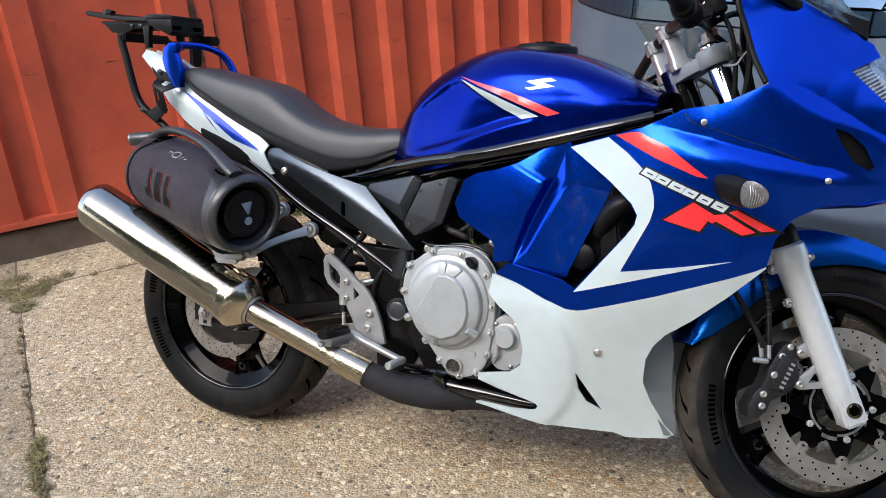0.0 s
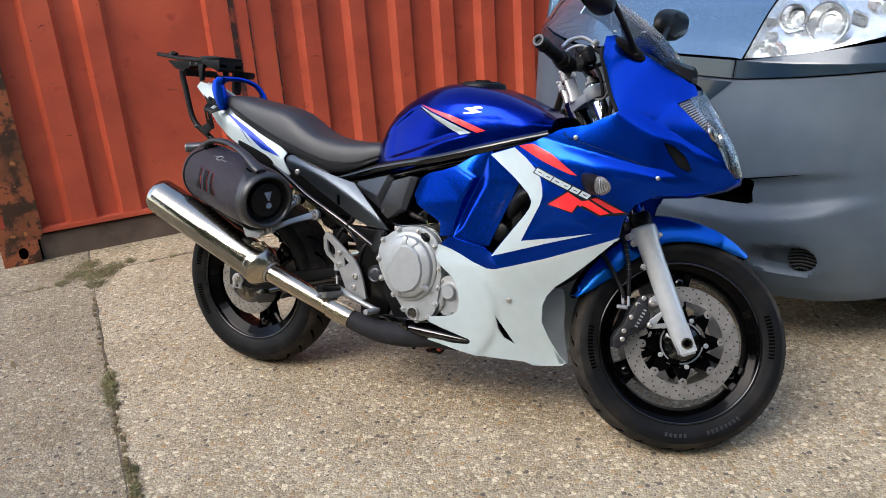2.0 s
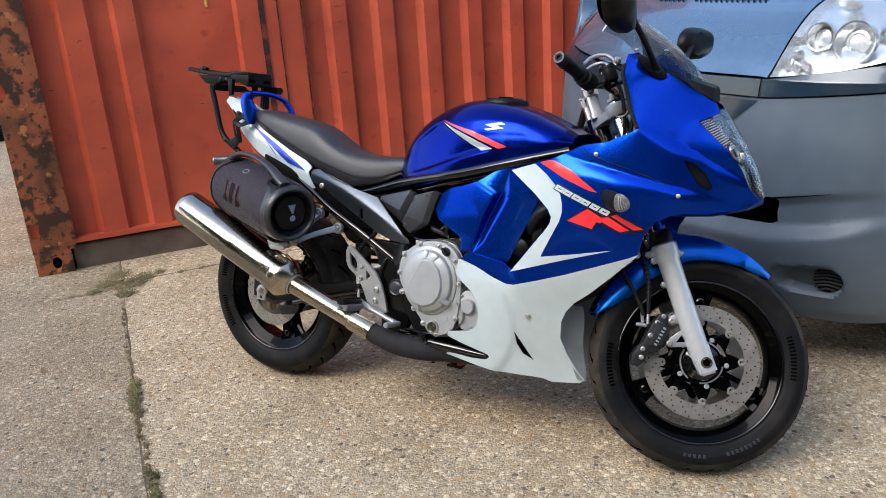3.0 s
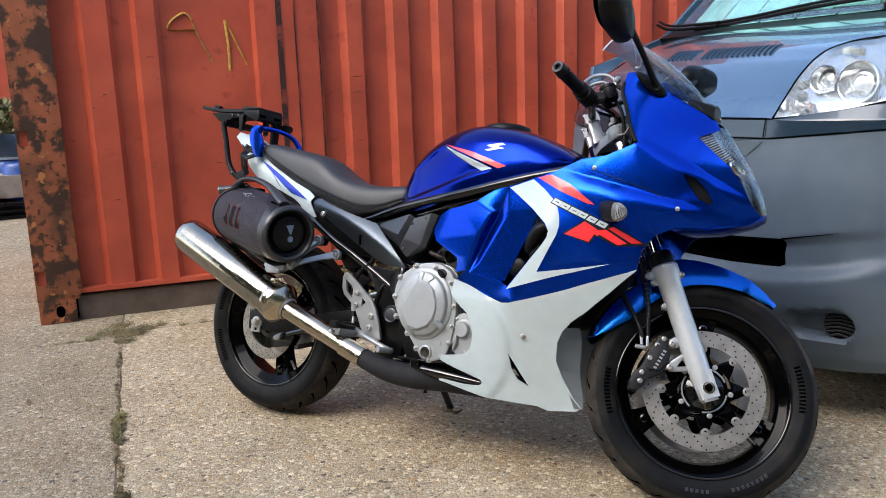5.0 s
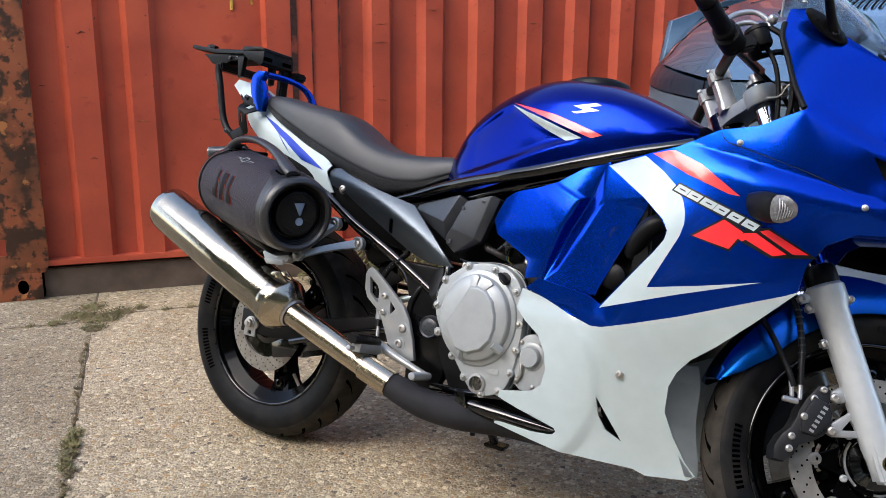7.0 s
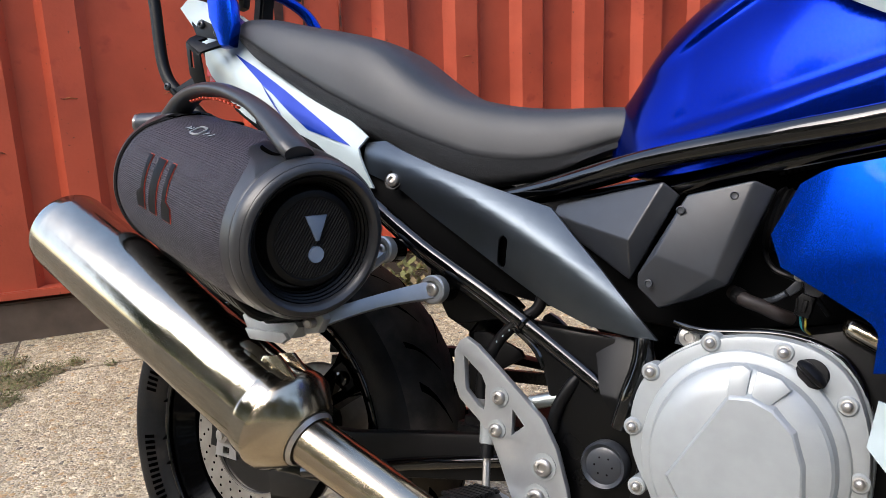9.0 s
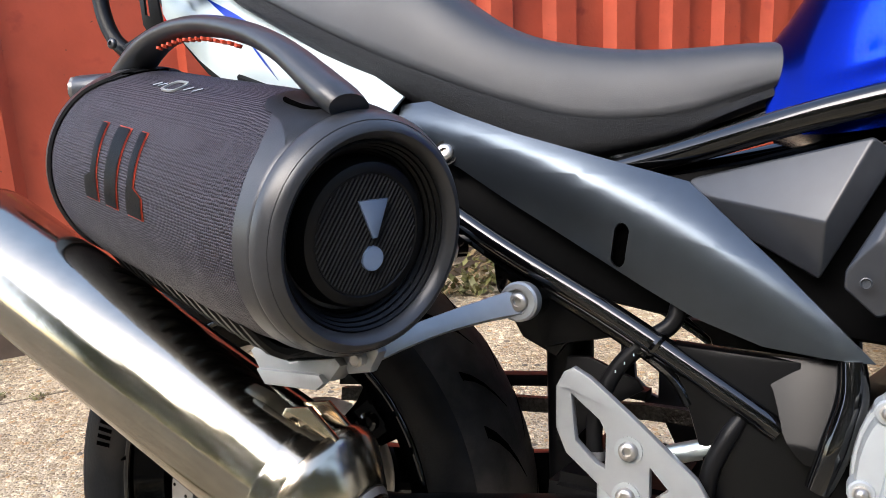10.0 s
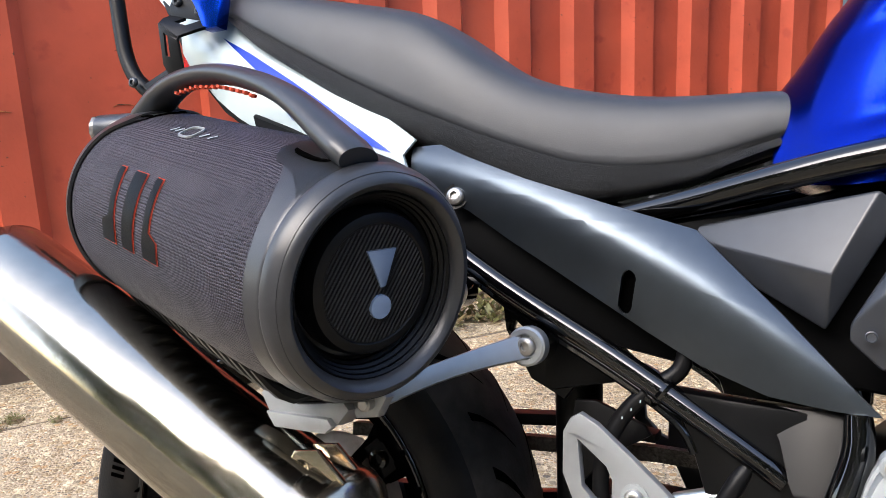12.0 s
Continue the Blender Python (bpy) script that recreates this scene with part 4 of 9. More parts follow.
# seat
def build_seat():
    xs = [-0.15, -0.12, -0.06, 0.0, 0.06, 0.12, 0.15, 0.18, 0.22, 0.26, 0.30, 0.36, 0.41, 0.46, 0.50, 0.542]
    zt = [0.926, 0.943, 0.941, 0.929, 0.9195, 0.909, 0.9015, 0.887, 0.859, 0.836, 0.821, 0.811, 0.808, 0.810, 0.813, 0.808]
    zl_x = [-0.15, -0.105, -0.085, -0.02, 0.06, 0.10, 0.151, 0.20, 0.25, 0.295, 0.33, 0.345, 0.38, 0.43, 0.478, 0.522, 0.542]
    zl_z = [0.918, 0.905, 0.886, 0.851, 0.809, 0.790, 0.765, 0.746, 0.729, 0.715, 0.706, 0.705, 0.711, 0.723, 0.739, 0.755, 0.766]
    zc_x = [-0.15, -0.105, -0.064, 0.0, 0.079, 0.15, 0.247, 0.334, 0.387, 0.436, 0.481, 0.524, 0.542]
    zc_z = [0.922, 0.912, 0.892, 0.862, 0.826, 0.797, 0.764, 0.740, 0.737, 0.742, 0.754, 0.769, 0.777]
    wd_x = [-0.15, -0.13, -0.105, -0.06, 0.0, 0.10, 0.20, 0.30, 0.38, 0.45, 0.52, 0.542]
    wd_y = [0.034, 0.055, 0.066, 0.076, 0.084, 0.091, 0.094, 0.092, 0.087, 0.080, 0.071, 0.067]
    shift = 0.008
    tops, sides = [], {-1: [], 1: []}
    for x in np.linspace(-0.15, 0.542, 90):
        top, low, mid, w = soft(x, xs, zt), soft(x, zl_x, zl_z), soft(x, zc_x, zc_z), soft(x, wd_x, wd_y)
        b = min(w, 0.075)
        h = max(0.004, top - mid)
        half = [(w, mid), (w * 0.985, mid + 0.28 * h), (w * 0.93, mid + 0.58 * h), (w * 0.80, mid + 0.84 * h), (w * 0.55, mid + 0.965 * h), (w * 0.25, mid + 0.995 * h)]
        ctrl = [(-y, z, 0) for y, z in half] + [(0, top, 0)] + [(y, z, 0) for y, z in half[::-1]]
        ring = [(x, p.x + shift, p.y) for p in spline(ctrl, 4)]
        ring += [(x, b * 0.8 + shift, low + 0.004), (x, shift, low), (x, -b * 0.8 + shift, low + 0.004)]
        lean = 0.60 * max(0.0, (x - 0.45) / 0.092)
        ring = [(px + 0.02 * lean - lean * (top - pz), py, pz) for px, py, pz in ring]
        tops.append(ring)
        for s in (-1, 1):
            row = [(w, mid), (w * 0.97, mid - 0.32 * (mid - low)), (b + (w - b) * 0.5, mid - 0.72 * (mid - low)), (b, low), (b - 0.012, low - 0.004), (b - 0.010, low + 0.008), (w * 0.9, mid - 0.004)]
            sides[s].append([(x + 0.02 * lean - lean * (top - z), s * y + shift, z) for y, z in row])
    bm = loft(tops)
    bmesh.ops.smooth_vert(bm, verts=[v for v in bm.verts if -0.12 < v.co.x < 0.53], factor=0.35, use_axis_x=False, use_axis_y=True, use_axis_z=True)
    seat = bike_part("seat", bm, seat_vinyl, None, "dark grey vinyl dual seat with grained sides", 55)
    for s in (-1, 1):
        bike_part("seat_side", loft(sides[s]), seat_side_vinyl, seat, "grained black vinyl side of the seat", 55)
        path = [(x, s * 0.056 + shift, lerp(x, zl_x, zl_z) - 0.006) for x in (0.17, 0.22, 0.30, 0.345, 0.40, 0.47, 0.53)]
        bike_part("seat_base_rim", tube(path, 0.007, 8), gloss_black, seat)


build_seat()


# tail
def build_tail():
    tail = [(-0.281, 0.969), (-0.270, 0.987), (-0.232, 0.979), (-0.19, 0.965), (-0.15, 0.942), (-0.115, 0.914), (-0.085, 0.896), (-0.02, 0.860), (0.064, 0.817), (0.110, 0.795), (0.174, 0.759), (0.163, 0.743), (0.192, 0.691), (0.168, 0.688), (0.110, 0.704), (0.048, 0.730), (-0.02, 0.757), (-0.086, 0.788), (-0.125, 0.811), (-0.179, 0.853), (-0.194, 0.872), (-0.194, 0.892), (-0.228, 0.930)]

    def Wtail(x, z):
        mid = lerp(x, [-0.28, -0.10, 0.16], [0.965, 0.850, 0.735])
        d = z - mid
        up = 0.5 * (d + math.sqrt(d * d + 0.012**2)) - 0.006
        return lerp(x, [-0.29, -0.20, -0.10, 0.0, 0.10, 0.18], [0.026, 0.048, 0.064, 0.072, 0.083, 0.097]) - 0.45 * up - 0.22 * max(0.0, -d)

    flash = [(-0.118, 0.884), (-0.07, 0.862), (0.0, 0.826), (0.076, 0.785), (0.150, 0.745), (0.106, 0.756), (0.061, 0.767), (0.022, 0.791), (-0.02, 0.820), (-0.037, 0.829)]
    slim = [(-0.045, 0.834), (-0.020, 0.812), (0.008, 0.781), (-0.012, 0.800)]
    for side in (-1, 1):
        t = bike_part("tail_panel", shell(tail, Wtail, 0.004, side, 0.010), white, None, "white tail panel with blue flash")
        bike_part("blue_flash", shell(flash, Wtail, 0.001, side, 0.008, 0.0018), navy, t)
        bike_part("thin_flash", shell(slim, Wtail, 0.001, side, 0.008, 0.0018), navy, t)
    # cast blue grab handle: a broad blade on each side and a bar between them
    for y in (-0.070,):
        blade = [(-0.128, 0.889), (-0.107, 0.891), (-0.104, 0.925), (-0.110, 0.955), (-0.121, 0.976), (-0.112, 0.988), (-0.112, 1.001), (-0.138, 1.003), (-0.158, 0.988), (-0.163, 0.962), (-0.156, 0.935), (-0.139, 0.910)]
        hoop = bike_part("grab_hoop", prism(blade, y - 0.009, y + 0.011, (), 0.004), blue, None, "glossy blue cast passenger grab handle")
    bike_part("hoop_bar", tube([(-0.135, -0.070, 0.990), (-0.139, -0.050, 0.996), (-0.136, 0.0, 0.999), (-0.124, 0.05, 0.995), (-0.108, 0.085, 0.980), (-0.092, 0.100, 0.955), (-0.080, 0.104, 0.925), (-0.072, 0.104, 0.890)], [0.011, 0.0105, 0.009, 0.0085, 0.009, 0.010, 0.011, 0.012], 16, 6), blue, hoop)
    bike_part("tail_hump", loft([[(x, w * math.cos(a), z + h * math.sin(a)) for a in np.linspace(0, math.pi, 13)] for x, z, w, h in ((-0.266, 0.962, 0.014, 0.016), (-0.232, 0.954, 0.022, 0.020), (-0.18, 0.940, 0.030, 0.020), (-0.12, 0.900, 0.040, 0.016))]), navy, None, "dark blue top of the tail")
    bike_part("tail_underside", prism([(-0.24, 0.945), (-0.12, 0.875), (0.03, 0.785), (0.13, 0.73), (0.15, 0.70), (0.13, 0.67), (0.02, 0.715), (-0.12, 0.795), (-0.18, 0.85)], -0.045, 0.045, (), 0.01), dark_plastic)
    for side in (-1, 1):
        o, u = Vector((-0.118, side * 0.140, 0.768)), Vector((-0.080, side * 0.024, -0.010)).normalized()
        ind = bike_part("rear_indicator", lathe([(0.006, -0.004), (0.011, 0.0), (0.014, 0.014), (0.0160, 0.034), (0.0170, 0.076), (0.0160, 0.078)], 10, (o, u)), grey_plastic, None, "black rear indicator with pale lens")
        bike_part("indicator_lens", lathe([(0.0165, 0.077), (0.0165, 0.0815), (0.0155, 0.0825), (0.0001, 0.0825)], 10, (o, u)), mat("pale indicator lens", (0.13, 0.12, 0.11), 0.2, 0, 0.4, 0.1, 200), ind)
        bike_part("indicator_stalk", rod((-0.118, side * 0.030, 0.775), (-0.112, side * 0.140, 0.769), 0.0065, 12), rubber_hose, ind)
    bike_part("tail_lamp", box((-0.208, -0.034, 0.846), (-0.165, 0.034, 0.884), 0.008), mat("red lens", (0.35, 0.01, 0.01), 0.15, 0, 0.5, 0.05), None, "red tail lamp")


build_tail()


# luggage rack
def build_rack():
    run = [(-0.317, 1.020), (-0.314, 1.000), (-0.301, 0.962), (-0.287, 0.912), (-0.274, 0.872), (-0.258, 0.845), (-0.236, 0.826), (-0.183, 0.792), (-0.12, 0.745), (-0.06, 0.700)]
    rack = bike_part("luggage_rack", tube([(x, -0.062, z) for x, z in run], 0.0098, 14), dark_plastic, None, "black tubular luggage rack with mounting plate")
    bike_part("rack_tube", tube([(x + 0.012, 0.098, z - 0.004) for x, z in run], 0.0098, 14), dark_plastic, rack)
    for y in (-0.070, 0.096):
        s = 1 if y > 0 else -1
        b = bike_part("rack_bracket", prism([(-0.1866, 0.9328), (-0.180, 0.936), (-0.1340, 0.9195), (-0.1291, 0.9140), (-0.1163, 0.8979), (-0.1871, 0.9105), (-0.1907, 0.9224)], y - 0.002, y + 0.002, (), 0.0012), dark_plastic, rack, "folded black steel bracket")
        shelf = bmesh.new()
        rows = [[(-0.1890, y, 0.9125), (-0.186, y + s * 0.016, 0.904), (-0.1818, y + s * 0.025, 0.897), (-0.1815, y + s * 0.027, 0.890)], [(-0.1163, y, 0.8979), (-0.130, y + s * 0.016, 0.888), (-0.1500, y + s * 0.025, 0.8790), (-0.1510, y + s * 0.027, 0.8735)]]
        grid = [[shelf.verts.new(Vector(p).lerp(Vector(q), k / 3)) for p, q in zip(*rows)] for k in range(4)]
        for k in range(3):
            for n in range(3):
                if (k, n) != (1, 0):
                    shelf.faces.new((grid[k][n], grid[k][n + 1], grid[k + 1][n + 1], grid[k + 1][n]))
        bmesh.ops.recalc_face_normals(shelf, faces=shelf.faces[:])
        bmesh.ops.solidify(shelf, geom=shelf.faces[:], thickness=0.004)
        bike_part("bracket_shelf", shelf, dark_plastic, b)
        leg = prism([(-0.1830, 0.8960), (-0.1510, 0.8780), (-0.1487, 0.8311), (-0.1560, 0.8230), (-0.1658, 0.8240), (-0.1790, 0.8470)], y + s * 0.023, y + s * 0.027, [[(-0.1723, 0.8830), (-0.1660, 0.8790), (-0.1655, 0.8555), (-0.1715, 0.8574)]], 0.0012)
        for v in leg.verts:
            v.co.y -= s * 0.35 * max(0.0, 0.872 - v.co.z)
        bike_part("bracket_leg", leg, dark_plastic, b)
        bike_part("bracket_foot", prism([(-0.180, 0.846), (-0.155, 0.832), (-0.190, 0.800), (-0.222, 0.826)], y - 0.002 + s * 0.006, y + 0.002 + s * 0.006, (), 0.0012), dark_plastic, b)
        for x, z in ((-0.1765, 0.9270), (-0.1400, 0.9130), (-0.236, 0.829)):
            bike_part("rack_bolt", bolt_head((x, y + s * (0.002 if z > 0.85 else 0.009), z), 0.0065, 0.005, (0, s, 0)), grey_plastic, b)
        bike_part("plate_stay", prism([(-0.246, 1.045), (-0.222, 1.045), (-0.226, 0.990), (-0.238, 0.986)], y * 0.72 - 0.008, y * 0.72 + 0.008, (), 0.003), dark_plastic, rack)
    bike_part("front_stay", box((-0.172, 0.030, 0.945), (-0.152, 0.062, 1.030), 0.004), dark_plastic, rack)
    bike_part("front_foot", box((-0.165, 0.060, 1.002), (-0.120, 0.100, 1.026), 0.005), dark_plastic, rack)
    # mounting plate: narrow tongue behind, broad tray ahead with a turned down front
    yc = 0.004
    tongue = [(-0.487, -0.020), (-0.474, -0.034), (-0.36, -0.040), (-0.252, -0.046), (-0.226, -0.063), (-0.162, -0.066), (-0.148, -0.056), (-0.146, 0.0)]
    outline = tongue + [(x, -y) for x, y in tongue[-2::-1]]
    bm = prism(outline, -0.006, 0.006, [], 0.003)
    for v in bm.verts:
        x, y, h = v.co.x, v.co.z, -v.co.y
        v.co = (x, y + yc, lerp(x, [-0.487, -0.40, -0.26, -0.215, -0.17, -0.146], [1.084, 1.068, 1.061, 1.071, 1.069, 1.064]) + h)
    bike_part("mounting_plate", bm, dark_plastic, rack, "black moulded luggage plate")
    body = [(-0.236, 1.058), (-0.214, 1.067), (-0.160, 1.065), (-0.147, 1.060), (-0.145, 1.030), (-0.156, 1.021), (-0.206, 1.040)]
    bike_part("tray_body", prism(body, yc - 0.062, yc + 0.062, (), 0.005), dark_plastic, rack)
    for y in (-0.040, 0.036):
        bike_part("tray_slot", box((-0.1452, y - 0.016, 1.036), (-0.1440, y + 0.016, 1.046)), hole_black, rack)
    bike_part("latch_block", prism([(-0.425, 1.060), (-0.405, 1.048), (-0.382, 1.030), (-0.338, 1.026), (-0.300, 1.038), (-0.225, 1.040), (-0.215, 1.058)], yc - 0.036, yc + 0.036, (), 0.006), dark_plastic, rack)
    for x in (-0.305, -0.275):
        bike_part("plate_bolt", bolt_head((x, yc - 0.037, 1.047), 0.006, 0.004), grey_plastic, rack)
    bike_part("release_knob", lathe([(0.013, 0), (0.013, 0.010), (0.009, 0.017), (0.0001, 0.019)], 18, ((-0.425, -0.004, 1.074), (0, 0, 1))), dark_plastic, rack)
    bike_part("knob_lever", prism([(-0.432, 1.080), (-0.404, 1.080), (-0.398, 1.088), (-0.418, 1.094)], -0.012, 0.004, (), 0.002), dark_plastic, rack)
    bike_part("cross_beam", box((-0.330, -0.066, 1.005), (-0.300, 0.100, 1.028), 0.004), dark_plastic, rack)


build_rack()


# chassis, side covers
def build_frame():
    for side in (-1, 1):
        y = side
        rail = bike_part("frame_rail", tube([(0.29, y * 0.056, 0.672), (0.36, y * 0.066, 0.687), (0.44, y * 0.084, 0.706), (0.525, y * 0.108, 0.730), (0.59, y * 0.122, 0.746), (0.66, y * 0.136, 0.760), (0.716, y * 0.150, 0.770), (0.792, y * 0.158, 0.785), (0.90, y * 0.160, 0.812), (1.0, y * 0.150, 0.838), (1.10, y * 0.12, 0.865)], [0.009, 0.010, 0.011, 0.0115, 0.012, 0.0125, 0.013, 0.014, 0.015, 0.015, 0.014], 16, 6), gloss_black, None, "gloss black steel frame rail")
        bike_part("rail_lower", tube([(0.52, y * 0.066, 0.690), (0.633, y * 0.092, 0.726), (0.82, y * 0.120, 0.775), (1.0, y * 0.125, 0.815), (1.10, y * 0.11, 0.845)], [0.010, 0.012, 0.014, 0.016, 0.014], 12, 5), gloss_black, rail)
        sub = bike_part("subframe_tube", tube([(0.0, y * 0.045, 0.768), (0.172, y * 0.085, 0.683), (0.288, y * 0.108, 0.622), (0.395, y * 0.11, 0.570), (0.481, y * 0.112, 0.524), (0.54, y * 0.112, 0.49)], 0.0105, 18, 6), gloss_black, None, "gloss black subframe tube")
        bike_part("loom", tube([(0.20, y * 0.088, 0.655), (0.30, y * 0.105, 0.601), (0.40, y * 0.110, 0.553), (0.452, y * 0.113, 0.524), (0.470, y * 0.113, 0.50)], 0.0042, 8, 5), gloss_black, sub)
        bike_part("pivot_plate", prism([(0.432, 0.550), (0.456, 0.531), (0.472, 0.490), (0.485, 0.451), (0.492, 0.36), (0.50, 0.24), (0.56, 0.22), (0.60, 0.30), (0.60, 0.50), (0.585, 0.546), (0.50, 0.548)], y * 0.085, y * 0.116, (), 0.006), frame_black, rail)
        fin = [(p.x, p.y) for p in spline([(x, z, 0) for x, z in ((0.512, 0.545), (0.552, 0.548), (0.584, 0.550), (0.579, 0.515), (0.566, 0.472), (0.546, 0.486), (0.538, 0.508), (0.530, 0.528))], 3, True)]
        Wg = lambda x, z: 0.120 + 0.016 * math.sin(min(1.0, max(0.0, (x - 0.50) / 0.085)) * math.pi * 0.5) - 0.30 * max(0.0, z - 0.484)
        bike_part("gusset", shell(fin, Wg, 0.006, side, 0.005), frame_black, rail, "gloss black pressed frame gusset", 60)
        bike_part("gusset_roll", tube([(0.586, y * 0.126, 0.552), (0.588, y * 0.130, 0.525), (0.580, y * 0.134, 0.490), (0.570, y * 0.132, 0.455)], [0.010, 0.012, 0.012, 0.010], 14, 5), gloss_black, rail)
        bike_part("pivot_cover", lathe([(0.0265, 0), (0.0265, 0.012), (0.024, 0.016), (0.020, 0.013), (0.018, 0.0145), (0.0001, 0.0145)], 32, ((0.557, y * 0.118, 0.409), (0, y, 0))), grey_plastic, rail, "round black pivot cap")
        for k in range(6):
            bike_part("cap_pip", rod((0.557 + 0.010 * math.cos(k * math.pi / 3), y * 0.132, 0.409 + 0.010 * math.sin(k * math.pi / 3)), (0.557 + 0.010 * math.cos(k * math.pi / 3), y * 0.1330, 0.409 + 0.010 * math.sin(k * math.pi / 3)), 0.0011, 8), hole_black, rail)
    # satin grey side covers
    matte = [(0.168, 0.752), (0.20, 0.755), (0.236, 0.742), (0.30, 0.722), (0.375, 0.703), (0.457, 0.683), (0.53, 0.62), (0.602, 0.553), (0.57, 0.553), (0.523, 0.556), (0.47, 0.572), (0.425, 0.594), (0.337, 0.640), (0.29, 0.664), (0.243, 0.690), (0.205, 0.703), (0.172, 0.712)]
    slot_c, slot = (0.406, 0.627), []
    for t in np.linspace(0, 2 * math.pi, 19)[:-1]:
        slot.append((slot_c[0] + 0.007 * math.cos(t) + (0.002 if math.sin(t) > 0 else -0.002), slot_c[1] + 0.010 * math.sin(t) + (0.009 if math.sin(t) > 0 else -0.009)))

    crest_line = np.polyfit([0.178, 0.227, 0.323, 0.413, 0.504, 0.602], [0.742, 0.728, 0.700, 0.667, 0.620, 0.556], 2)
    width_line = np.polyfit([0.16, 0.20, 0.3, 0.45, 0.6], [0.082, 0.092, 0.112, 0.126, 0.132], 2)

    def Wm(x, z):
        crest = float(np.polyval(crest_line, x))
        d = z - crest
        up = 0.5 * (d + math.sqrt(d * d + 0.022**2)) - 0.011
        return float(np.polyval(width_line, x)) - 0.75 * up - 0.22 * max(0.0, -d) - 2.2 * max(0.0, -d - 0.012) ** 2

    for side in (-1, 1):
        m = bike_part("side_cover", shell(matte, Wm, 0.005, side, 0.007, 0.0, [slot]), satin_grey, None, "satin dark grey side cover")
        bike_part("slot_inside", shell([(slot_c[0] + (x - slot_c[0]) * 1.3, slot_c[1] + (z - slot_c[1]) * 1.2) for x, z in slot], Wm, 0.002, side, 0.03, -0.008), hole_black, m)
        bike_part("cover_screw", bolt_head((0.229, side * (Wm(0.229, 0.703) + 0.002), 0.703), 0.0088, 0.006, (0.1, side, 0.15)), bolt_steel, m)
        bike_part("cover_screw_seat", lathe([(0.0125, -0.002), (0.0125, 0.0015), (0.0095, 0.001)], 20, ((0.229, side * (Wm(0.229, 0.703) + 0.001), 0.703), (0.1, side, 0.15))), dark_plastic, m)
        def faceted(name, rim, mid, depth, material, label):
            """A folded cover: outer rim points, inner ridge points and faces between them."""
            bm = bmesh.new()
            P = [bm.verts.new((x, side * yy, z)) for x, yy, z in rim + mid]
            for f in depth:
                bm.faces.new([P[k] for k in f])
            n = len(rim)
            back = [bm.verts.new((x * 0.97 + 0.03 * rim[0][0], side * (yy - 0.022), z)) for x, yy, z in rim]
            for k in range(n):
                bm.faces.new((P[k], P[(k + 1) % n], back[(k + 1) % n], back[k]))
            bmesh.ops.recalc_face_normals(bm, faces=bm.faces[:])
            bmesh.ops.bevel(bm, geom=[e for e in bm.edges if len(e.link_faces) == 2], offset=0.0022, segments=3, affect="EDGES", profile=0.6)
            return bike_part(name, bm, material, None, label, 50)

        faceted("triangle_cover", [(0.424, 0.072, 0.680), (0.590, 0.124, 0.719), (0.607, 0.118, 0.706), (0.560, 0.112, 0.611)], [(0.562, 0.136, 0.654)], [(0, 1, 4), (1, 2, 3, 4), (3, 0, 4)], grey_plastic, "satin graphite triangular cover")
        p = faceted("injector_cover", [(0.621, 0.144, 0.706), (0.685, 0.148, 0.724), (0.704, 0.138, 0.717), (0.668, 0.138, 0.620), (0.633, 0.134, 0.600), (0.600, 0.134, 0.587), (0.577, 0.138, 0.607), (0.577, 0.142, 0.620)], [(0.656, 0.152, 0.626), (0.596, 0.150, 0.642)], [(0, 1, 8, 9), (1, 2, 3, 8), (3, 4, 5, 8), (5, 6, 9, 8), (6, 7, 9), (7, 0, 9)], grey_plastic, "dark grey plastic cover with screws")
        for x, z in ((0.668, 0.708), (0.617, 0.690), (0.591, 0.612)):
            bike_part("dimple", lathe([(0.0044, -0.001), (0.0044, 0.0012), (0.0036, 0.0016), (0.003, 0.0004), (0.0001, 0.0002)], 16, ((x, side * (0.1475 if z > 0.65 else 0.1455), z), (0, side, 0))), grey_plastic, p)
    bike_part("airbox", prism([(0.36, 0.675), (0.50, 0.705), (0.60, 0.735), (0.75, 0.785), (1.0, 0.84), (1.12, 0.855), (1.10, 0.72), (0.95, 0.62), (0.62, 0.56), (0.45, 0.57)], -0.084, 0.084, (), 0.015), void_plastic)
    bike_part("battery_tray", prism([(-0.05, 0.79), (0.18, 0.72), (0.33, 0.67), (0.46, 0.60), (0.45, 0.565), (0.36, 0.578), (0.30, 0.60), (0.15, 0.665), (-0.02, 0.72)], -0.080, 0.080, (), 0.012), void_plastic)
    bike_part("seat_release_strip", prism([(0.215, 0.742), (0.335, 0.7025), (0.337, 0.706), (0.216, 0.7465)], -0.079, -0.071, (), 0.001), alu)


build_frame()


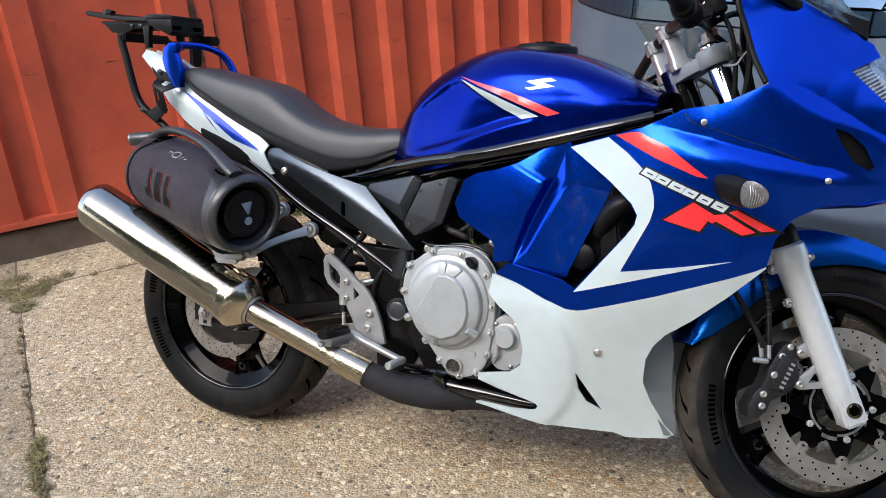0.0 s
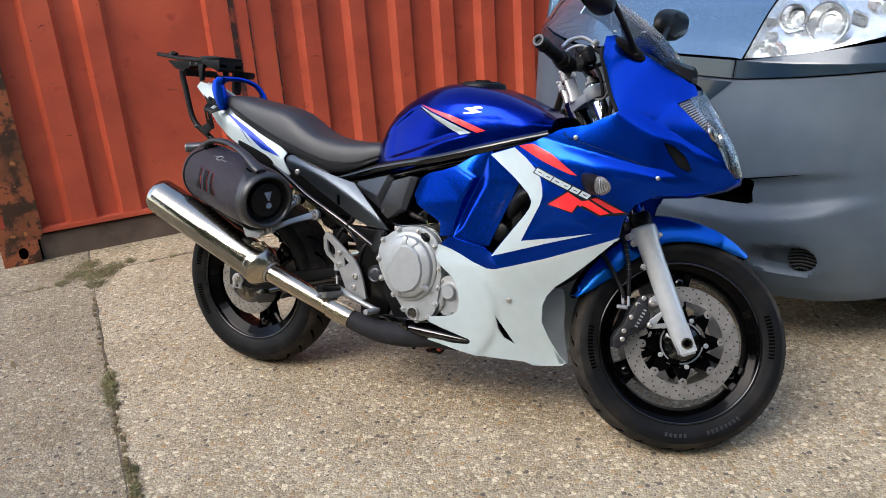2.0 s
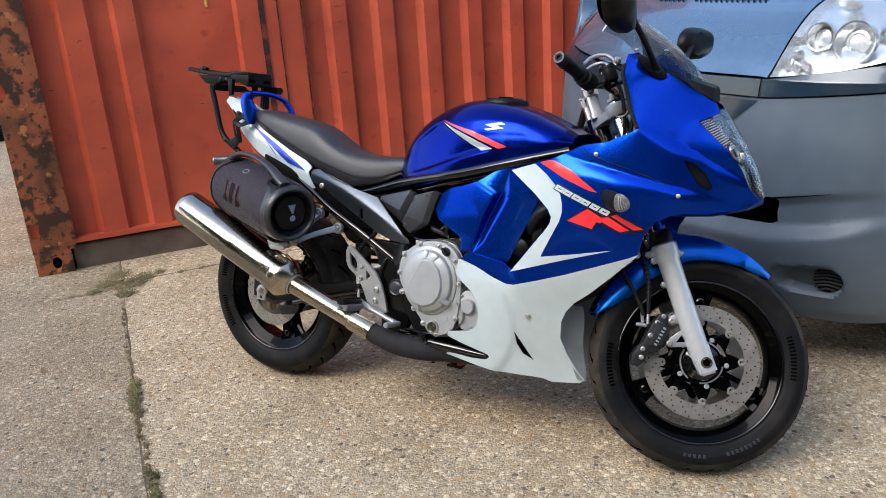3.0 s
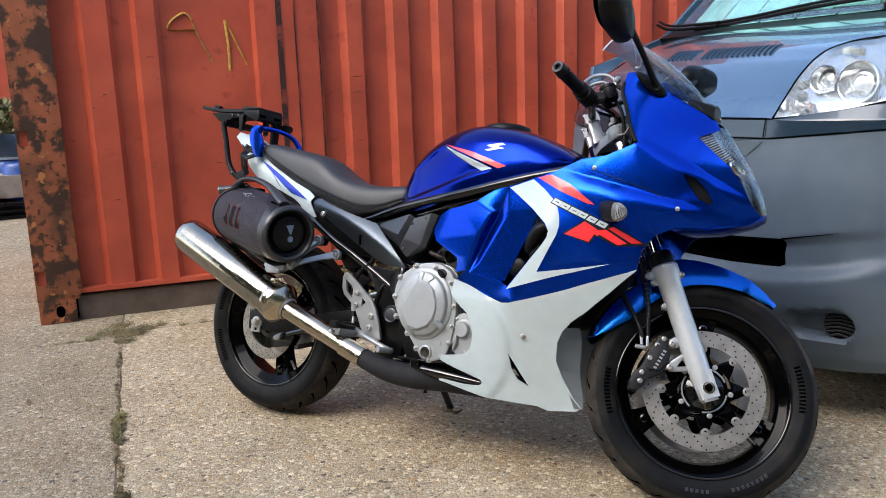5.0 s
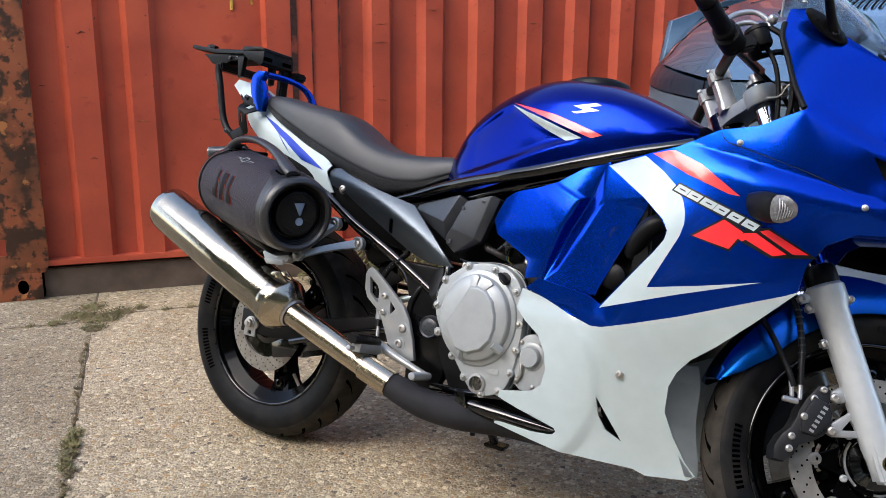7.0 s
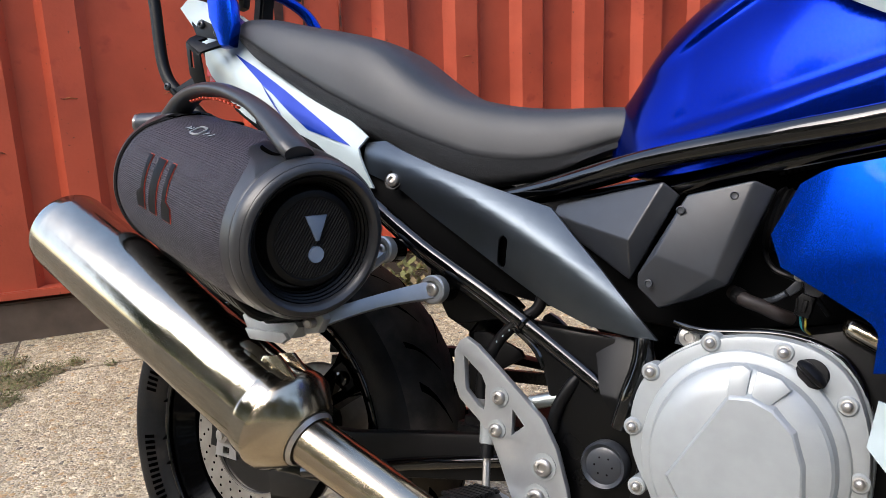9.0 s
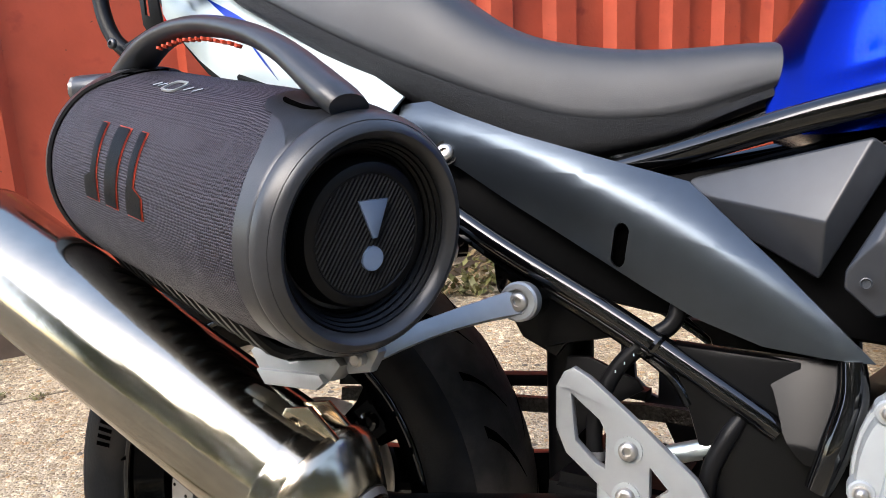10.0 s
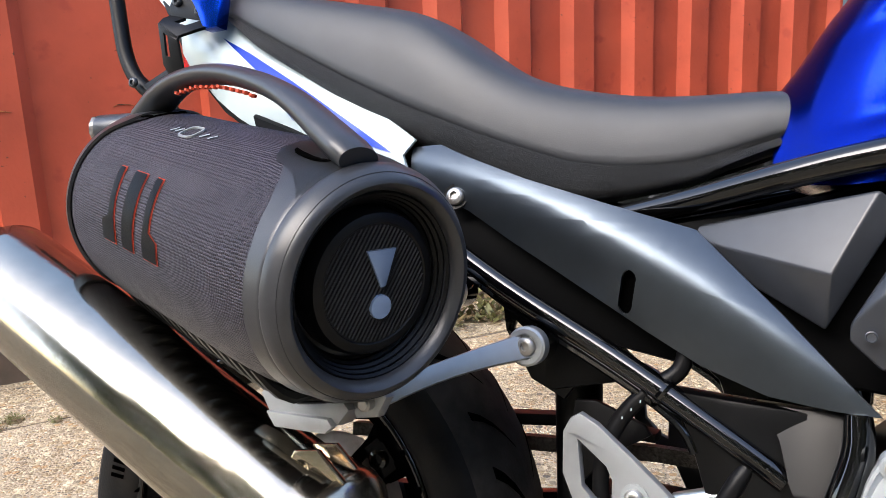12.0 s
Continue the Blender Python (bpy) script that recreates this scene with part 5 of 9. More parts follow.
# engine
def build_engine():
    eng = bike_part("engine", prism([(0.60, 0.50), (0.66, 0.56), (0.80, 0.60), (0.98, 0.70), (1.08, 0.66), (1.06, 0.50), (0.98, 0.42), (0.95, 0.30), (0.80, 0.24), (0.64, 0.25), (0.58, 0.36)], -0.13, 0.13, (), 0.02), dark_plastic, None, "black four cylinder engine block")
    outline = [(0.592, 0.470), (0.600, 0.515), (0.630, 0.548), (0.671, 0.570), (0.714, 0.578), (0.758, 0.572), (0.790, 0.548), (0.808, 0.505), (0.812, 0.455), (0.808, 0.40), (0.802, 0.360), (0.790, 0.322), (0.757, 0.298), (0.722, 0.293), (0.700, 0.305), (0.672, 0.340), (0.635, 0.385), (0.603, 0.430)]
    cov = [(p.x, p.y) for p in spline([(x, z, 0) for x, z in outline], 4, True)]
    bike_part("crankcase_flange", prism([(0.70 + (x - 0.70) * 1.02, 0.44 + (z - 0.44) * 1.02) for x, z in cov], -0.145, -0.12, (), 0.003), silver, eng)
    cc = bike_part("clutch_cover", prism(cov, -0.172, -0.146, (), 0.006), silver, eng, "silver cast clutch cover")
    hub = [(0.703 + 0.088 * math.cos(t), 0.458 + 0.097 * math.sin(t)) for t in np.linspace(0, 2 * math.pi, 57)[:-1]]
    bike_part("cover_dome", loft([[(0.703 + (x - 0.703) * q, -y, 0.458 + (z - 0.458) * q) for x, z in hub] for q, y in ((1.10, 0.168), (1.07, 0.176), (1.02, 0.179), (0.97, 0.180), (0.94, 0.190), (0.91, 0.193), (0.70, 0.201))]), silver, cc, "", 25)
    face = [(0.645, 0.438), (0.693, 0.521), (0.712, 0.523), (0.731, 0.516), (0.749, 0.499), (0.759, 0.472), (0.761, 0.446), (0.754, 0.420), (0.735, 0.398), (0.705, 0.386), (0.675, 0.392)]
    fr = [[(0.705 + (x - 0.705) * q, -y, 0.455 + (z - 0.455) * q) for x, z in face] for q, y in ((1.16, 0.190), (1.02, 0.206), (0.99, 0.2075), (0.5, 0.2085))]
    bike_part("cover_face", loft(fr), silver, cc, "", 20)
    for poly in ([(0.690, 0.516), (0.707, 0.518), (0.7085, 0.548), (0.700, 0.552), (0.690, 0.549)], [(0.711, 0.518), (0.724, 0.516), (0.744, 0.536), (0.734, 0.545), (0.713, 0.549)]):
        web = prism(poly, -0.2045, -0.180, (), 0.0025)
        for v in web.verts:
            v.co.y += 0.24 * max(0.0, math.hypot(v.co.x - 0.703, v.co.z - 0.458) - 0.062) if v.co.y < -0.19 else 0.0
        bike_part("cover_web", web, silver, cc)
    for a in (255, 320):
        c, s = math.cos(radians(a)), math.sin(radians(a))
        bike_part("cover_rib", rod((0.705 + 0.072 * c, -0.196, 0.458 + 0.072 * s), (0.705 + 0.092 * c, -0.184, 0.458 + 0.092 * s), 0.010, 8), silver, cc)
    bolts = [(0.597, 0.469), (0.610, 0.527), (0.665, 0.565), (0.731, 0.566), (0.788, 0.527), (0.804, 0.461), (0.803, 0.405), (0.797, 0.355), (0.775, 0.312), (0.735, 0.298), (0.688, 0.325), (0.652, 0.365), (0.607, 0.41)]
    for x, z in bolts:
        bike_part("boss", rod((x, -0.15, z), (x, -0.1745, z), 0.0092, 18, None, None, 0.0015), silver, cc)
        bike_part("cover_bolt", bolt_head((x, -0.1745, z), 0.0046, 0.0052, (0, -1, 0), None, False), bolt_steel, cc)
    fa = Vector((0.10, -0.95, 0.22)).normalized()
    bike_part("oil_filler", lathe([(0.0135, 0.0), (0.0145, 0.003), (0.0145, 0.008), (0.0125, 0.010), (0.0001, 0.0105)], 36, ((0.756, -0.166, 0.549), fa)), dark_plastic, cc, "black oil filler cap")
    wing = tube([(-0.0125, 0, 0), (-0.006, 0, 0.003), (0.006, 0, 0.003), (0.0125, 0, 0)], [0.004, 0.0052, 0.0052, 0.004], 10, 4, None, 1.6)
    wing.transform(Matrix.Translation(Vector((0.756, -0.166, 0.549)) + fa * 0.012) @ fa.to_track_quat("Z", "Y").to_matrix().to_4x4() @ Matrix.Rotation(radians(140), 4, "Z"))
    bike_part("filler_grip", wing, dark_plastic, cc)
    d = bike_part("sight_ring", lathe([(0.021, 0), (0.021, 0.005), (0.016, 0.006), (0.0155, -0.002)], 28, ((0.722, -0.172, 0.318), (0, -1, 0))), alu, cc)
    bike_part("sight_glass", lathe([(0.0155, 0.001), (0.0001, 0.002)], 24, ((0.722, -0.172, 0.318), (0, -1, 0))), mat("oil sight", (0.03, 0.028, 0.022), 0.08, 0, 0.5, 0.3, 200), d)
    bike_part("cast_label", box((0.742, -0.1745, 0.345), (0.772, -0.170, 0.357), 0.001), silver, cc)
    # starter side cover
    sm = [(0.806, 0.421), (0.833, 0.445), (0.860, 0.435), (0.885, 0.395), (0.882, 0.365), (0.852, 0.327), (0.806, 0.335)]
    small = bike_part("generator_cover", prism([(p.x, p.y) for p in spline([(x, z, 0) for x, z in sm], 3, True)], -0.165, -0.12, (), 0.004), silver, eng, "small silver engine cover")
    bike_part("cover_cap", lathe([(0.030, -0.002), (0.030, 0.002), (0.0275, 0.0035), (0.0225, 0.0035), (0.0220, 0.013), (0.0195, 0.016), (0.0001, 0.0165)], 32, ((0.838, -0.163, 0.398), (0, -1, 0))), silver, small)
    for x, z in ((0.813, 0.425), (0.858, 0.428), (0.880, 0.375), (0.850, 0.336), (0.812, 0.345)):
        bike_part("cover_bolt", bolt_head((x, -0.165, z), 0.0046, 0.005, (0, -1, 0), None, False), bolt_steel, small)
    bike_part("speed_cable", tube([(0.81, -0.165, 0.338), (0.822, -0.172, 0.36), (0.818, -0.168, 0.39)], 0.004, 8), bolt_steel, small)
    # radiator, hoses
    bike_part("radiator", box((1.02, -0.17, 0.50), (1.06, 0.17, 0.80), 0.006, None, Matrix.Translation((1.04, 0, 0.65)) @ Matrix.Rotation(radians(-8), 4, "Y") @ Matrix.Translation((-1.04, 0, -0.65))), dark_plastic, None, "black radiator")
    bike_part("radiator_shroud", prism([(1.06, 0.62), (1.24, 0.60), (1.19, 0.50), (1.155, 0.445), (1.10, 0.42), (1.06, 0.50)], -0.11, 0.11, (), 0.008), dark_plastic)
    bike_part("coolant_hose", tube([(1.10, -0.16, 0.715), (1.06, -0.175, 0.70), (1.035, -0.17, 0.67), (1.02, -0.15, 0.64)], 0.019, 14), rubber_hose)
    bike_part("water_fitting", lathe([(0.026, 0), (0.026, 0.015), (0.018, 0.02), (0.0001, 0.02)], 20, ((0.99, -0.155, 0.59), (0, -1, 0))), dark_plastic)
    stub = bike_part("drain_hose", tube([(0.668, -0.112, 0.612), (0.684, -0.125, 0.606), (0.699, -0.125, 0.602), (0.715, -0.122, 0.596), (0.726, -0.112, 0.592)], 0.0072, 14), mat("dusty brown rubber", (0.012, 0.0075, 0.0065), 0.6, 0.0, 0.0, 0.3, 50, 0.1, 400), None, "dusty brown rubber hose stub")
    bike_part("hose_band", tube([(0.673, -0.116, 0.610), (0.681, -0.122, 0.607)], 0.0086, 14, 1), rubber_hose, stub)
    sensor = bike_part("throttle_sensor", prism([(0.7375, 0.6329), (0.7434, 0.6398), (0.7539, 0.6321), (0.7585, 0.6265), (0.7521, 0.6177), (0.7396, 0.6190)], -0.143, -0.120, (), 0.0025), grey_plastic, None, "black throttle sensor with wired plug")
    plug = bike_part("plug", prism([(0.7385, 0.6209), (0.7495, 0.6172), (0.7457, 0.5975), (0.7323, 0.6001), (0.7347, 0.6175)], -0.149, -0.128, (), 0.0012), dark_plastic, sensor)
    bike_part("plug_latch", prism([(0.7405, 0.615), (0.7445, 0.614), (0.7425, 0.603), (0.7385, 0.604)], -0.1515, -0.148, (), 0.0008), dark_plastic, plug)
    for dx in (-0.0062, 0.0062):
        bike_part("plug_rib", box((0.7405 + dx - 0.0009, -0.151, 0.603), (0.7405 + dx + 0.0009, -0.147, 0.616), 0.0004), dark_plastic, plug)
    for dx, c in ((0.0, (0.01, 0.16, 0.17)), (0.0042, (0.30, 0.24, 0.03)), (0.002, (0.004, 0.004, 0.004))):
        bike_part("plug_wire", tube([(0.7375 + dx, -0.139, 0.600), (0.7383 + dx, -0.140, 0.593), (0.7405 + dx * 0.5, -0.136, 0.586), (0.746, -0.122, 0.580)], 0.0013, 6), mat("wire sheath", c, 0.45, 0, 0, 0.0), plug)
    tab = bike_part("throttle_lever", prism([(0.7212, 0.6210), (0.7303, 0.6319), (0.7365, 0.6320), (0.7350, 0.6233), (0.726, 0.6155)], -0.136, -0.130, (), 0.0015), grey_plastic, sensor)
    bike_part("sensor_eye", lathe([(0.0055, -0.010), (0.0055, 0.0), (0.0048, 0.001), (0.0030, 0.001), (0.0029, -0.002), (0.0001, -0.002)], 20, ((0.7339, -0.143, 0.636), (0, -1, 0))), bolt_steel, tab)
    bike_part("link_rod", tube([(0.700, -0.115, 0.606), (0.712, -0.130, 0.611), (0.722, -0.134, 0.618)], 0.0032, 8), grey_plastic, sensor)
    bike_part("clutch_cable", tube([(0.618, -0.130, 0.575), (0.6488, -0.140, 0.571), (0.6849, -0.141, 0.5745), (0.7109, -0.141, 0.5775), (0.7364, -0.141, 0.5769), (0.7615, -0.140, 0.571), (0.7799, -0.140, 0.5622), (0.796, -0.140, 0.540), (0.806, -0.140, 0.50)], [0.0032, 0.0044, 0.0044, 0.0044, 0.0044, 0.0048, 0.0048, 0.0048, 0.0048], 10), gloss_black, None, "black sheathed cable over the clutch cover")
    bike_part("cable_eye", lathe([(0.0105, -0.012), (0.0105, 0.0), (0.0080, 0.001), (0.0072, 0.001), (0.0072, 0.005), (0.0050, 0.0055), (0.0040, 0.0035), (0.0001, 0.0035)], 24, ((0.6337, -0.129, 0.5611), (0.1, -1, 0.1))), bolt_steel)
    bike_part("eye_tab", prism([(0.618, 0.552), (0.645, 0.549), (0.651, 0.566), (0.636, 0.574), (0.622, 0.570)], -0.126, -0.119, (), 0.002), grey_plastic)
    for x, z in ((0.7528, 0.5789), (0.764, 0.5775), (0.7807, 0.5697)):
        bike_part("head_bolt", rod((x, -0.120, z - 0.010), (x, -0.121, z + 0.002), 0.0034, 6), bolt_steel)
        bike_part("bolt_pad", rod((x, -0.120, z - 0.016), (x, -0.1205, z - 0.0035), 0.0068, 14), grey_plastic)
    bike_part("coolant_stub", tube([(0.7825, -0.126, 0.5925), (0.7837, -0.128, 0.592), (0.7987, -0.132, 0.5865), (0.815, -0.134, 0.580)], [0.0095, 0.0115, 0.0115, 0.0115], 18, 3), pipe_steel, None, "grey metal coolant stub")
    bike_part("wire", tube([(0.69, -0.09, 0.66), (0.705, -0.115, 0.640), (0.735, -0.118, 0.628), (0.76, -0.115, 0.60)], 0.0028, 8), rubber_hose)
    for k in range(6):
        bike_part("intake_boot", lathe([(0.030, -0.004), (0.0335, 0.0), (0.030, 0.004)], 24, ((0.700 + 0.006 * k, -0.095, 0.690 - 0.001 * k), (1, 0, -0.2))), rubber_hose)
    bike_part("belly_tube", tube([(0.56, -0.125, 0.245), (0.66, -0.15, 0.262), (0.75, -0.155, 0.262), (0.90, -0.14, 0.252), (0.98, -0.12, 0.25)], 0.016, 12), gloss_black)
    bike_part("belly_tube", tube([(0.58, -0.12, 0.275), (0.70, -0.15, 0.288), (0.80, -0.155, 0.30), (0.88, -0.15, 0.272)], 0.009, 10), gloss_black)
    for x, z in ((0.622, 0.262), (0.652, 0.265)):
        bike_part("stand_bolt", bolt_head((x, -0.165, z), 0.011, 0.008), gloss_black)
    bike_part("engine_bracket", prism([(0.672, 0.290), (0.698, 0.290), (0.706, 0.262), (0.698, 0.226), (0.686, 0.226), (0.676, 0.262)], -0.175, -0.15, (), 0.003), gloss_black)


build_engine()


# exhaust
def build_exhaust():
    a, b = Vector((-0.262, -0.222, 0.592)), Vector((0.205, -0.238, 0.403))
    u = (b - a).normalized()
    n = (b - a).length
    can = bike_part("silencer", lathe([(0.040, 0.004), (0.050, -0.002), (0.058, -0.002), (0.0605, 0.003), (0.0615, 0.02), (0.0615, n * 0.5), (0.0608, n - 0.028), (0.0595, n - 0.025)], 56, (a, u)), chrome, None, "polished steel silencer")
    bike_part("end_cap", lathe([(0.050, 0.0), (0.046, 0.012), (0.026, 0.03), (0.0001, 0.032)], 40, (a, u)), dark_plastic, can)
    bike_part("end_pipe", lathe([(0.020, 0.03), (0.022, -0.004), (0.018, -0.004), (0.017, 0.03)], 28, (a, u), None, True), chrome, can)
    bike_part("clamp_band", lathe([(0.0612, n - 0.034), (0.0645, n - 0.033), (0.0650, n - 0.030), (0.0650, n - 0.012), (0.0645, n - 0.010)], 64, (a, u)), chrome, can, "bright steel clamp band")
    bike_part("cone", lathe([(0.0645, n - 0.011), (0.0672, n - 0.009), (0.0672, n - 0.004), (0.064, n + 0.004), (0.041, n + 0.031), (0.037, n + 0.033), (0.031, n + 0.030)], 64, (a, u)), pipe_steel, can, "warm toned steel cone", 30)
    bike_part("weld_bead", lathe([(0.033, n + 0.030), (0.0365, n + 0.035), (0.033, n + 0.040)], 40, (a, u)), bolt_steel, can)
    k = a + u * (n - 0.022) + Vector((0.012, 0, 0.040))
    tab = [(k.x - 0.034, k.z + 0.004), (k.x - 0.020, k.z + 0.030), (k.x + 0.002, k.z + 0.034), (k.x + 0.030, k.z + 0.012), (k.x + 0.026, k.z - 0.012), (k.x - 0.026, k.z - 0.012)]
    bike_part("clamp_tab", prism(tab, -0.262, -0.255, [[(k.x - 0.012 + 0.006 * math.cos(t), k.z + 0.017 + 0.006 * math.sin(t)) for t in np.linspace(0, 2 * math.pi, 13)[:-1]]], 0.0018), pipe_steel, can)
    bike_part("clamp_tab", prism(tab, -0.236, -0.229, (), 0.0018), pipe_steel, can)
    p1 = a + u * (n + 0.034)
    bike_part("link_pipe", tube([p1, p1.lerp(Vector((0.50, -0.215, 0.286)), 0.4), p1.lerp(Vector((0.50, -0.215, 0.286)), 0.7), Vector((0.50, -0.215, 0.286))], [0.0305, 0.0295, 0.0275, 0.026], 28, 6), pipe_steel, can, "polished link pipe, warm toned")
    collar = bike_part("heat_shield", tube([Vector((0.452, -0.219, 0.304)), Vector((0.455, -0.219, 0.303)), Vector((0.527, -0.211, 0.277)), Vector((0.530, -0.211, 0.276))], [0.026, 0.0305, 0.0305, 0.026], 28, 1), pipe_steel, can, "bright steel sleeve")
    bike_part("collector", tube([(0.520, -0.211, 0.278), (0.60, -0.186, 0.249), (0.68, -0.155, 0.238), (0.77, -0.105, 0.236), (0.90, -0.085, 0.236), (1.02, -0.07, 0.240)], [0.028, 0.0335, 0.035, 0.034, 0.034, 0.034], 28, 6), matte_black, can, "matte black collector box")
    bike_part("collector_floor", prism([(0.62, 0.25), (0.75, 0.255), (0.95, 0.25), (1.04, 0.235), (1.0, 0.214), (0.80, 0.204), (0.68, 0.208), (0.60, 0.228)], -0.12, 0.12, (), 0.012), matte_black, can)
    bike_part("drain_screw", rod((0.70, -0.12, 0.215), (0.70, -0.12, 0.190), 0.006, 8), dark_plastic, can)


build_exhaust()


# wheels
def tyre_profile(R, rim, half):
    pts = [(rim - 0.006, 0.70), (rim + 0.004, 0.86), (rim + 0.02, 0.95), (rim + 0.45 * (R - rim), 1.0), (rim + 0.68 * (R - rim), 0.94), (rim + 0.85 * (R - rim), 0.72), (rim + 0.955 * (R - rim), 0.40), (R - 0.0005, 0.14)]
    full = [(r, -h * half) for r, h in pts] + [(R, 0.0)] + [(r, h * half) for r, h in pts[::-1]]
    return [(p.x, p.y) for p in spline([(r, h, 0) for r, h in full], 4)]


def arc_text(string, radius, angle, y, size, depth=0.0006):
    """Lettering bent round the wheel's side; angle in degrees from ahead, through the top."""
    bm = text_mesh(string, size, depth)
    for v in bm.verts:
        r, a = radius + v.co.y, radians(angle) - v.co.x / radius
        v.co = (r * math.cos(a), y - v.co.z, r * math.sin(a))
    return bm


def build_wheel(name, R, rim, half, spokes, marks, label):
    """A wheel in its own frame: axle along y, right side at negative y."""
    w = bike_part(name, lathe([(rim - 0.012, -0.66 * half), (rim - 0.004, -0.74 * half), (rim + 0.004, -0.74 * half), (rim + 0.004, -0.66 * half), (rim - 0.022, -0.45 * half), (rim - 0.030, -0.15 * half), (rim - 0.030, 0.15 * half), (rim - 0.022, 0.45 * half), (rim + 0.004, 0.66 * half), (rim + 0.004, 0.74 * half), (rim - 0.004, 0.74 * half), (rim - 0.012, 0.66 * half), (rim - 0.036, 0.42 * half), (rim - 0.042, 0.0), (rim - 0.036, -0.42 * half)], 72, ((0, 0, 0), (0, 1, 0)), None, True), rim_black, None, label)
    prof = tyre_profile(R, rim, half)
    tyre = part("tyre", lathe(prof, 96), rubber, w, "worn black road tyre")
    part("tread_band", lathe([(r + 0.0007, h) for r, h in prof if r > rim + 0.66 * (R - rim)], 96), tread_rubber, tyre, "dusty worn tread")
    # tread grooves: short slanted cuts laid along the crown
    bm = bmesh.new()
    for k in range(26):
        for side in (-1, 1):
            a0 = 2 * math.pi * (k + 0.25 * (side + 1)) / 26
            pts = []
            for j in range(7):
                t = j / 6
                h = side * half * (0.12 + 0.84 * t)
                a = a0 + 0.17 * t + 0.05 * math.sin(3 * t) + (0.05 if k % 2 else 0) * t
                r = float(np.interp(abs(h), [p[1] for p in prof[len(prof) // 2:]], [p[0] for p in prof[len(prof) // 2:]]))
                pts.append((r, a, h))
            wd = [0.001, 0.003, 0.005, 0.006, 0.0065, 0.005, 0.001] if k % 2 else [0.001, 0.002, 0.003, 0.004, 0.005, 0.004, 0.001]
            L, Rr = [], []
            for (r, a, h), q in zip(pts, wd):
                L.append(bm.verts.new(((r + 0.0017) * math.cos(a - q / r), h, (r + 0.0017) * math.sin(a - q / r))))
                Rr.append(bm.verts.new(((r + 0.0017) * math.cos(a + q / r), h, (r + 0.0017) * math.sin(a + q / r))))
            for j in range(6):
                bm.faces.new((L[j], L[j + 1], Rr[j + 1], Rr[j]))
    g = part("tread_groove", bm, hole_black, tyre)
    tagged(g, kind="stuff")
    # ladder marks on the sidewall
    for a in marks:
        for k in range(13):
            t = radians(a + 2.2 * (k - 6))
            r0, r1 = rim + 0.20 * (R - rim), rim + 0.40 * (R - rim)
            h0, h1 = [float(np.interp(r, [p[0] for p in prof[: len(prof) // 2]], [p[1] for p in prof[: len(prof) // 2]])) - 0.0009 for r in (r0, r1)]
            bm = bmesh.new()
            bm.faces.new([bm.verts.new((r * math.cos(t + s * 0.0026 / r), h, r * math.sin(t + s * 0.0026 / r))) for r, h, s in ((r0, h0, -1), (r0, h0, 1), (r1, h1, 1), (r1, h1, -1))])
            bmesh.ops.solidify(bm, geom=bm.faces[:], thickness=0.0006)
            part("sidewall_mark", bm, hole_black, tyre)
    for s in (-1, 1):
        part("rim_lip", lathe([(rim - 0.003 + 0.0045 * math.cos(t), s * 0.80 * half + 0.0045 * math.sin(t)) for t in np.linspace(0, 2 * math.pi, 11)[:-1]], 96, ((0, 0, 0), (0, 1, 0)), None, True), gloss_black, w)
    hub = part("hub", lathe([(0.030, -0.075), (0.048, -0.07), (0.050, -0.04), (0.040, -0.02), (0.040, 0.02), (0.050, 0.04), (0.048, 0.07), (0.030, 0.075)], 36), gloss_black, w)
    for a in spokes:
        t = radians(a)
        for s in (-1, 1):
            q = t + s * 0.13
            m = Matrix.Rotation(-q, 4, "Y")
            part("spoke", loft([[m @ Vector((r, h * k, z * k)) for h, z in ((-0.030, -0.009), (-0.030, 0.009), (0.030, 0.009), (0.030, -0.009))] for r, k in ((0.035, 1.1), (0.11, 0.8), (rim - 0.06, 0.8), (rim - 0.032, 1.15))]), rim_black, w)
        m = Matrix.Rotation(-t, 4, "Y")
        part("spoke_web", box((rim - 0.075, -0.03, -0.028), (rim - 0.034, 0.03, 0.028), 0.008, None, m), rim_black, w)
        part("spoke_boss", lathe([(0.011, 0), (0.011, 0.004), (0.007, 0.005), (0.0065, -0.006)], 16, (m @ Vector((rim - 0.058, -0.03, 0)), (0, -1, 0))), gloss_black, w)
    part("valve", rod(Matrix.Rotation(radians(60), 4, "Y") @ Vector((rim - 0.035, -0.012, 0)), Matrix.Rotation(radians(60), 4, "Y") @ Vector((rim - 0.075, -0.02, 0)), 0.0042, 8), bolt_steel, w)
    return w, tyre


